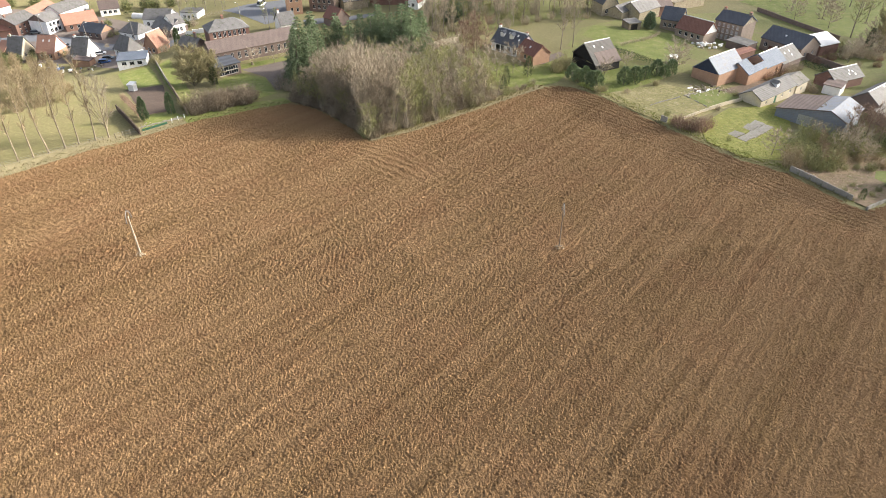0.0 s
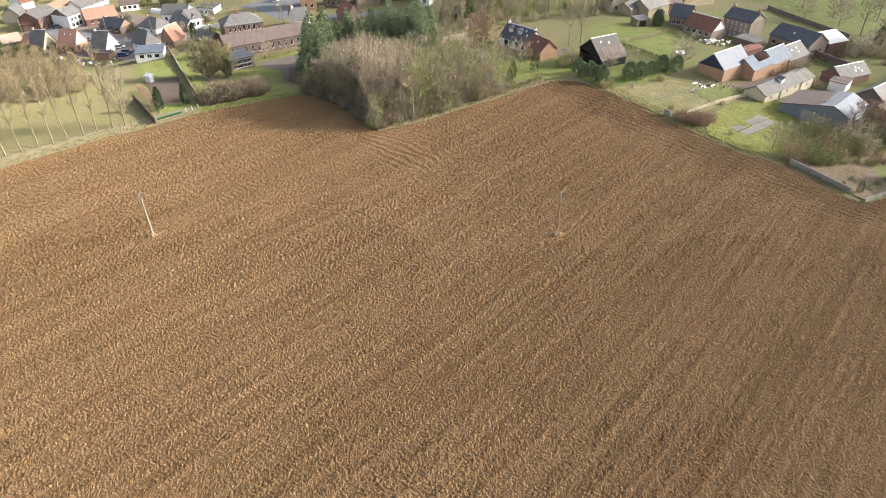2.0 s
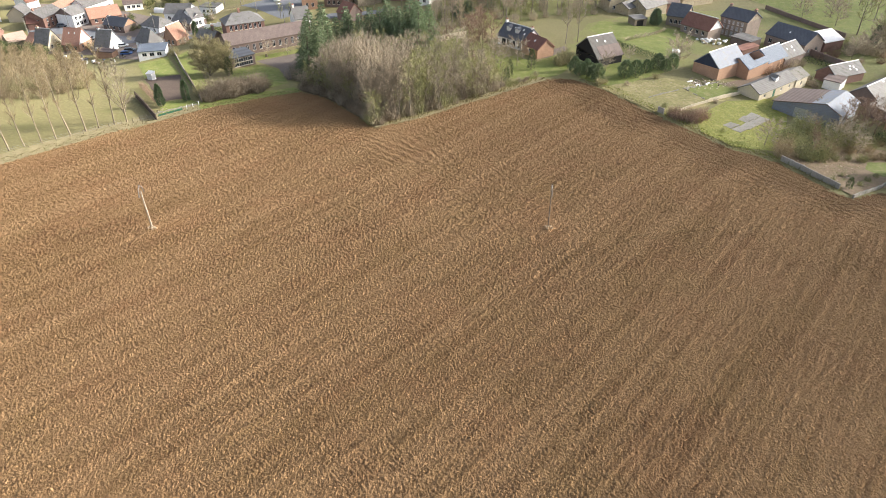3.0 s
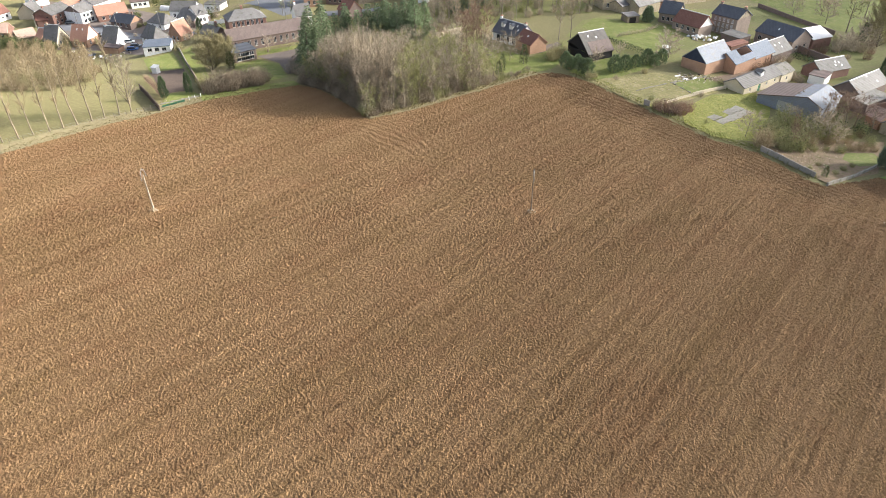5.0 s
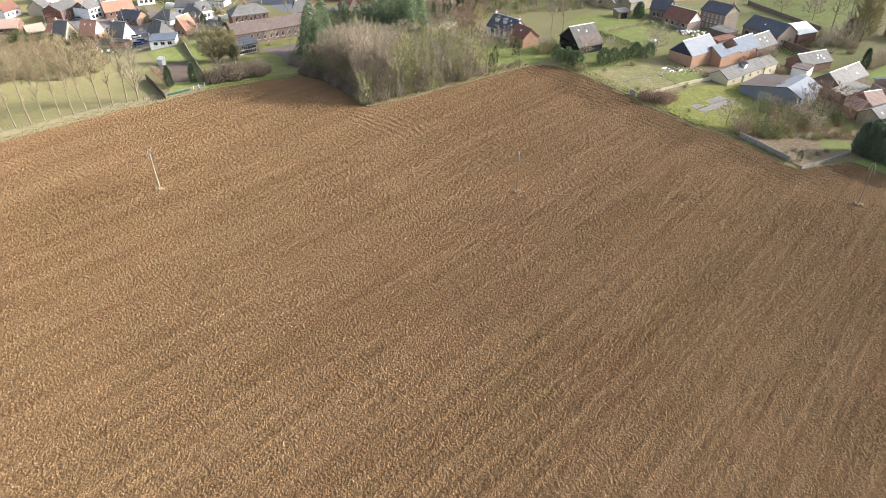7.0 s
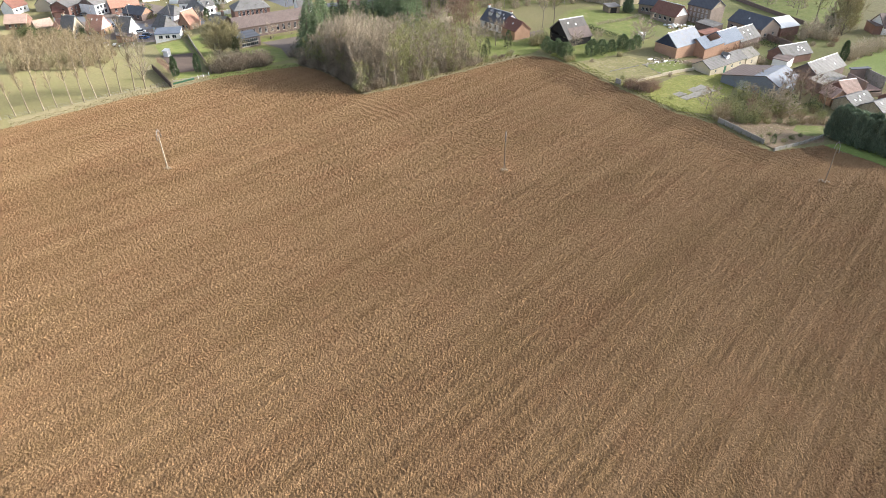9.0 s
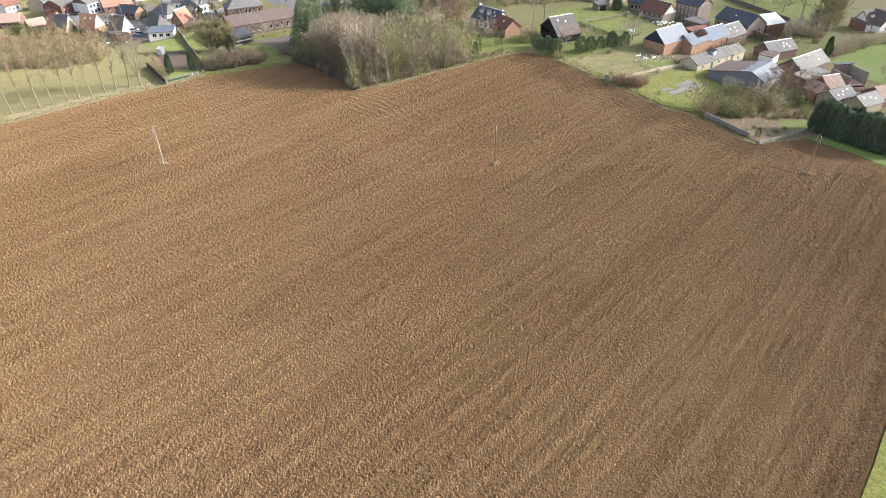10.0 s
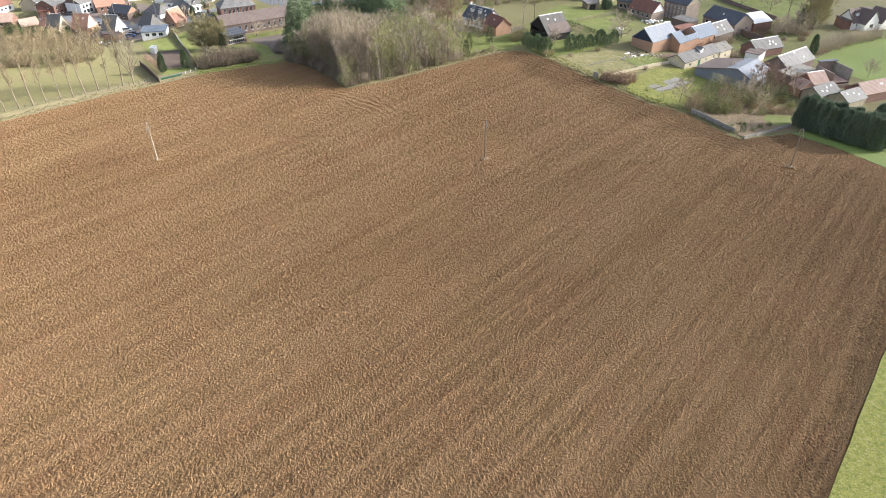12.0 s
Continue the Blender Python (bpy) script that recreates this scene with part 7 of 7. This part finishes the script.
for (x, y), s in (((76.0, 158.7), 0.5), ((67.4, 147.3), 0.5), ((79.0, 154.8), 0.6), ((100.1, 167.8), 0.9), ((100.7, 165.8), 0.8), ((100.3, 169.9), 0.7), ((63.6, 129.7), 0.4), ((53.4, 142.6), 0.5), ((47.4, 156.9), 0.5)):
    plant("brush", rng.choice(BUSH + MOSS_BUSH), (x, y), "low leafless brush in the farm plots", "shrub", s)

# rough grass along the edges
spots = [(x, y) for x, y, a in along(WEST_EDGE[1:], 0.25, 1.2, 1.2)]
tufts("verge_tufts", spots, STRAW, 0.45, 0.25, "dry grass tufts along the field's edge")
tufts("wood_edge_tufts", [(x, y) for x, y, a in along(WOOD_FRONT, 0.12, 0.9, 1.0)], STRAW, 0.6, 0.2, "straw-coloured grass tufts at the wood's edge")
tufts("east_edge_tufts", [(x, y) for x, y, a in along(EAST_EDGE, 0.2, 0.8, 0.9)], STRAW, 0.4, 0.25, "dead grass tufts along the plots")
tufts("plot_tufts", scatter([(41.2, 155.1), (59.2, 162.6), (71.6, 151.0), (52.3, 138.7)], 0.7, 3), STRAW, 0.25, 0.4, "dead grass tufts over the rough plot", per=3)
tufts("scrub_tufts", scatter([(74.9, 118.2), (89.6, 127.3), (95.5, 124.2), (80.0, 107.8)], 0.5, 4), STRAW, 0.35, 0.5, "dead grass and bramble over the scrub plot", per=4)
STRIP_AREA = [(71.6, 28.7), (55.1, 7.7), (60.1, 7.8), (71.5, 22.7)]
tufts("strip_tufts", scatter(STRIP_AREA, 0.5, 8), TURF, 0.09, 0.25, "grass tufts on the strip beside the field")
tufts("strip_straw", scatter(STRIP_AREA, 0.8, 18), STRAW, 0.10, 0.3, "dry stalks on the strip beside the field")

LAWN_YARD = [(60.6, 137.7), (70.5, 147.9), (86.6, 153.6), (81.4, 139.0), (72.1, 122.8), (64.0, 123.7), (59.2, 129.7)]
tufts("yard_tufts", scatter(LAWN_YARD, 0.8, 5), TURF, 0.3, 0.3, "rank grass tufts round the concrete slab")
tufts("yard_straw", scatter(LAWN_YARD, 1.4, 6), STRAW, 0.4, 0.35, "dead stalks in the mossy grass")
tufts("barn_lawn_tufts", scatter([(35.7, 163.0), (44.0, 172.3), (58.7, 177.3), (59.5, 167.6), (49.7, 160.4), (40.8, 157.3)], 0.9, 7), TURF, 0.3, 0.3, "rank grass tufts beside the dark barn")
tufts("bank_tufts", [(x, y) for x, y, a in along(EAST_EDGE, 0.15, 1.2, 2.4)], TURF, 0.45, 0.3, "rank grass on the bank beside the field")
stones("plot_rubble", scatter([(41.8, 154.3), (59.0, 161.7), (70.8, 150.8), (52.6, 139.6)], 1.5, 11), STONE, 0.22, "pale stones strewn over the rough plot")
stones("yard_rubble", scatter([(60.7, 157.6), (72.6, 165.1), (77.7, 163.0), (69.5, 156.5)], 1.1, 12), CREAM, 0.35, "pale rubble beside the steel barn")
stones("field_edge_rubble", [(x, y) for x, y, a in along(EAST_EDGE, 1.3, 0.9, 1.2)], STONE, 0.2, "stones along the edge of the plots")
stones("scrub_rubble", scatter([(74.9, 118.2), (89.6, 127.3), (95.5, 124.2), (80.0, 107.8)], 1.6, 13), PALE_CLAY, 0.3, "pale rubble in the neglected plot")

# ---- loose things ----
car((-71.6, 263.4), 80, WHITE_CAR, "white van parked on the school yard", True)
for xy, turn, m, lab in (((-125.0, 232.6), 20, WHITE_CAR, "white car parked in a back yard"), ((-117.2, 219.3), 10, BLUE_CAR, "blue car parked in a back yard"), ((-117.7, 223.2), 15, GREY_CAR, "grey car parked in a back yard"), ((-163.7, 261.1), 15, GREY_CAR, "dark car parked on the village street"), ((-143.0, 243.6), 5, GREY_CAR, "grey car parked beside a house"), ((-134.9, 217.4), 8, BLUE_CAR, "pale blue car behind the back yards")):
    car(xy, turn, m, lab)


def street_lamp(xy, h, label):
    ob = thing("street_lamp", xy[0], xy[1], random.uniform(0, 6), label, "street lamp", "lamps of the street")
    V, F = [], []
    tube(V, F, Vector((0, 0, -0.3)), Vector((0, 0, h)), 0.11, 0.08, 8)
    tube(V, F, Vector((0, 0, h)), Vector((1.0, 0, h + 0.3)), 0.06, 0.05, 6)
    part("post", mesh_of("post", V, F, CONCRETE), None, ob)
    bm = bmesh.new()
    box(bm, 0.9, -0.14, h + 0.22, 1.6, 0.14, h + 0.38, 0.04)
    part("lamp_head", bm, WHITE_PAINT, ob)


for xy in ((-157.9, 256.5), (-135.5, 246.2), (-170.5, 248.1), (-72.0, 234.2), (-60.3, 227.2), (-115.0, 241.1)):
    street_lamp(xy, 8.0, "tall pale concrete street lamp beside the road")
for xy, w, lab in (((-85.1, 166.8), 1.6, "small white garden cabin beside the bed"), ((65.5, 181.3), 2.0, "small pale hut by the paddock hedge")):
    ob = flat_shed("garden_cabin", lab, xy, (xy[0] + w, xy[1] - 0.4), 1.6, 1.7, WHITE_PAINT, WHITE_PAINT)
heap = thing("rubble_heap", *(82.0, 201.4), 0, "heap of white plastic bags and rubble by the farmhouse", "rubble heap")
hr = random.Random(9)
for k in range(34):
    bm = bmesh.new()
    bmesh.ops.create_icosphere(bm, subdivisions=1, radius=hr.uniform(0.35, 0.8))
    for v in bm.verts:
        v.co += rnd(hr, 0.12)
        v.co.z *= 0.7
    part("bag", bm, WHITE_PAINT if k % 3 else STONE, heap, at=(hr.gauss(0, 2.6), hr.gauss(0, 1.5), hr.uniform(0.1, 0.8)))
junk = thing("scrap_heap", *(67.2, 161.4), 0, "scattered timber and scrap beside the steel barn", "scrap heap")
for k in range(26):
    bm = bmesh.new()
    l = hr.uniform(0.5, 2.2)
    box(bm, -l / 2, -0.15, 0, l / 2, 0.15, hr.uniform(0.1, 0.5), 0.02)
    part("scrap", bm, hr.choice([WOOD, STONE, WHITE_PAINT, BED]), junk, at=(hr.gauss(0, 3.4), hr.gauss(0, 1.6), 0.0, hr.uniform(0, 3)))
yard = random.Random(15)
for k in range(26):
    xy0, xy1 = (-144.3, 222.3), (-115.8, 211.6)
    f = yard.random()
    bm = bmesh.new()
    w = yard.uniform(0.4, 1.2)
    box(bm, -w / 2, -w / 3, 0, w / 2, w / 3, yard.uniform(0.4, 1.0), 0.05)
    ob = new("crate", None)
    ob.location = (xy0[0] + (xy1[0] - xy0[0]) * f, xy0[1] + (xy1[1] - xy0[1]) * f + yard.uniform(-4, 4), 0)
    ob.location.z = float(lie(ob.location.x, ob.location.y))
    ob.rotation_euler = (0, 0, yard.uniform(0, 3))
    tagged(ob, "pale crate or bin standing in a back garden", "crate", "clutter of the back gardens")
    part("box", bm, yard.choice([WHITE_PAINT, STONE, WOOD, BLUE_SHEET]), ob)

bm = bmesh.new()
bmesh.ops.create_cone(bm, cap_ends=True, segments=10, radius1=0.45, radius2=0.25, depth=1.1)
for v in bm.verts:
    v.co += rnd(hr, 0.06)
stump = new("tree_stump", None)
stump.location = (*(-58.4, 193.8), float(lie(*(-58.4, 193.8))) + 0.5)
tagged(stump, "pale sawn tree stump on the school lawn", "stump")
part("trunk", bm, PALE_BARK, stump)
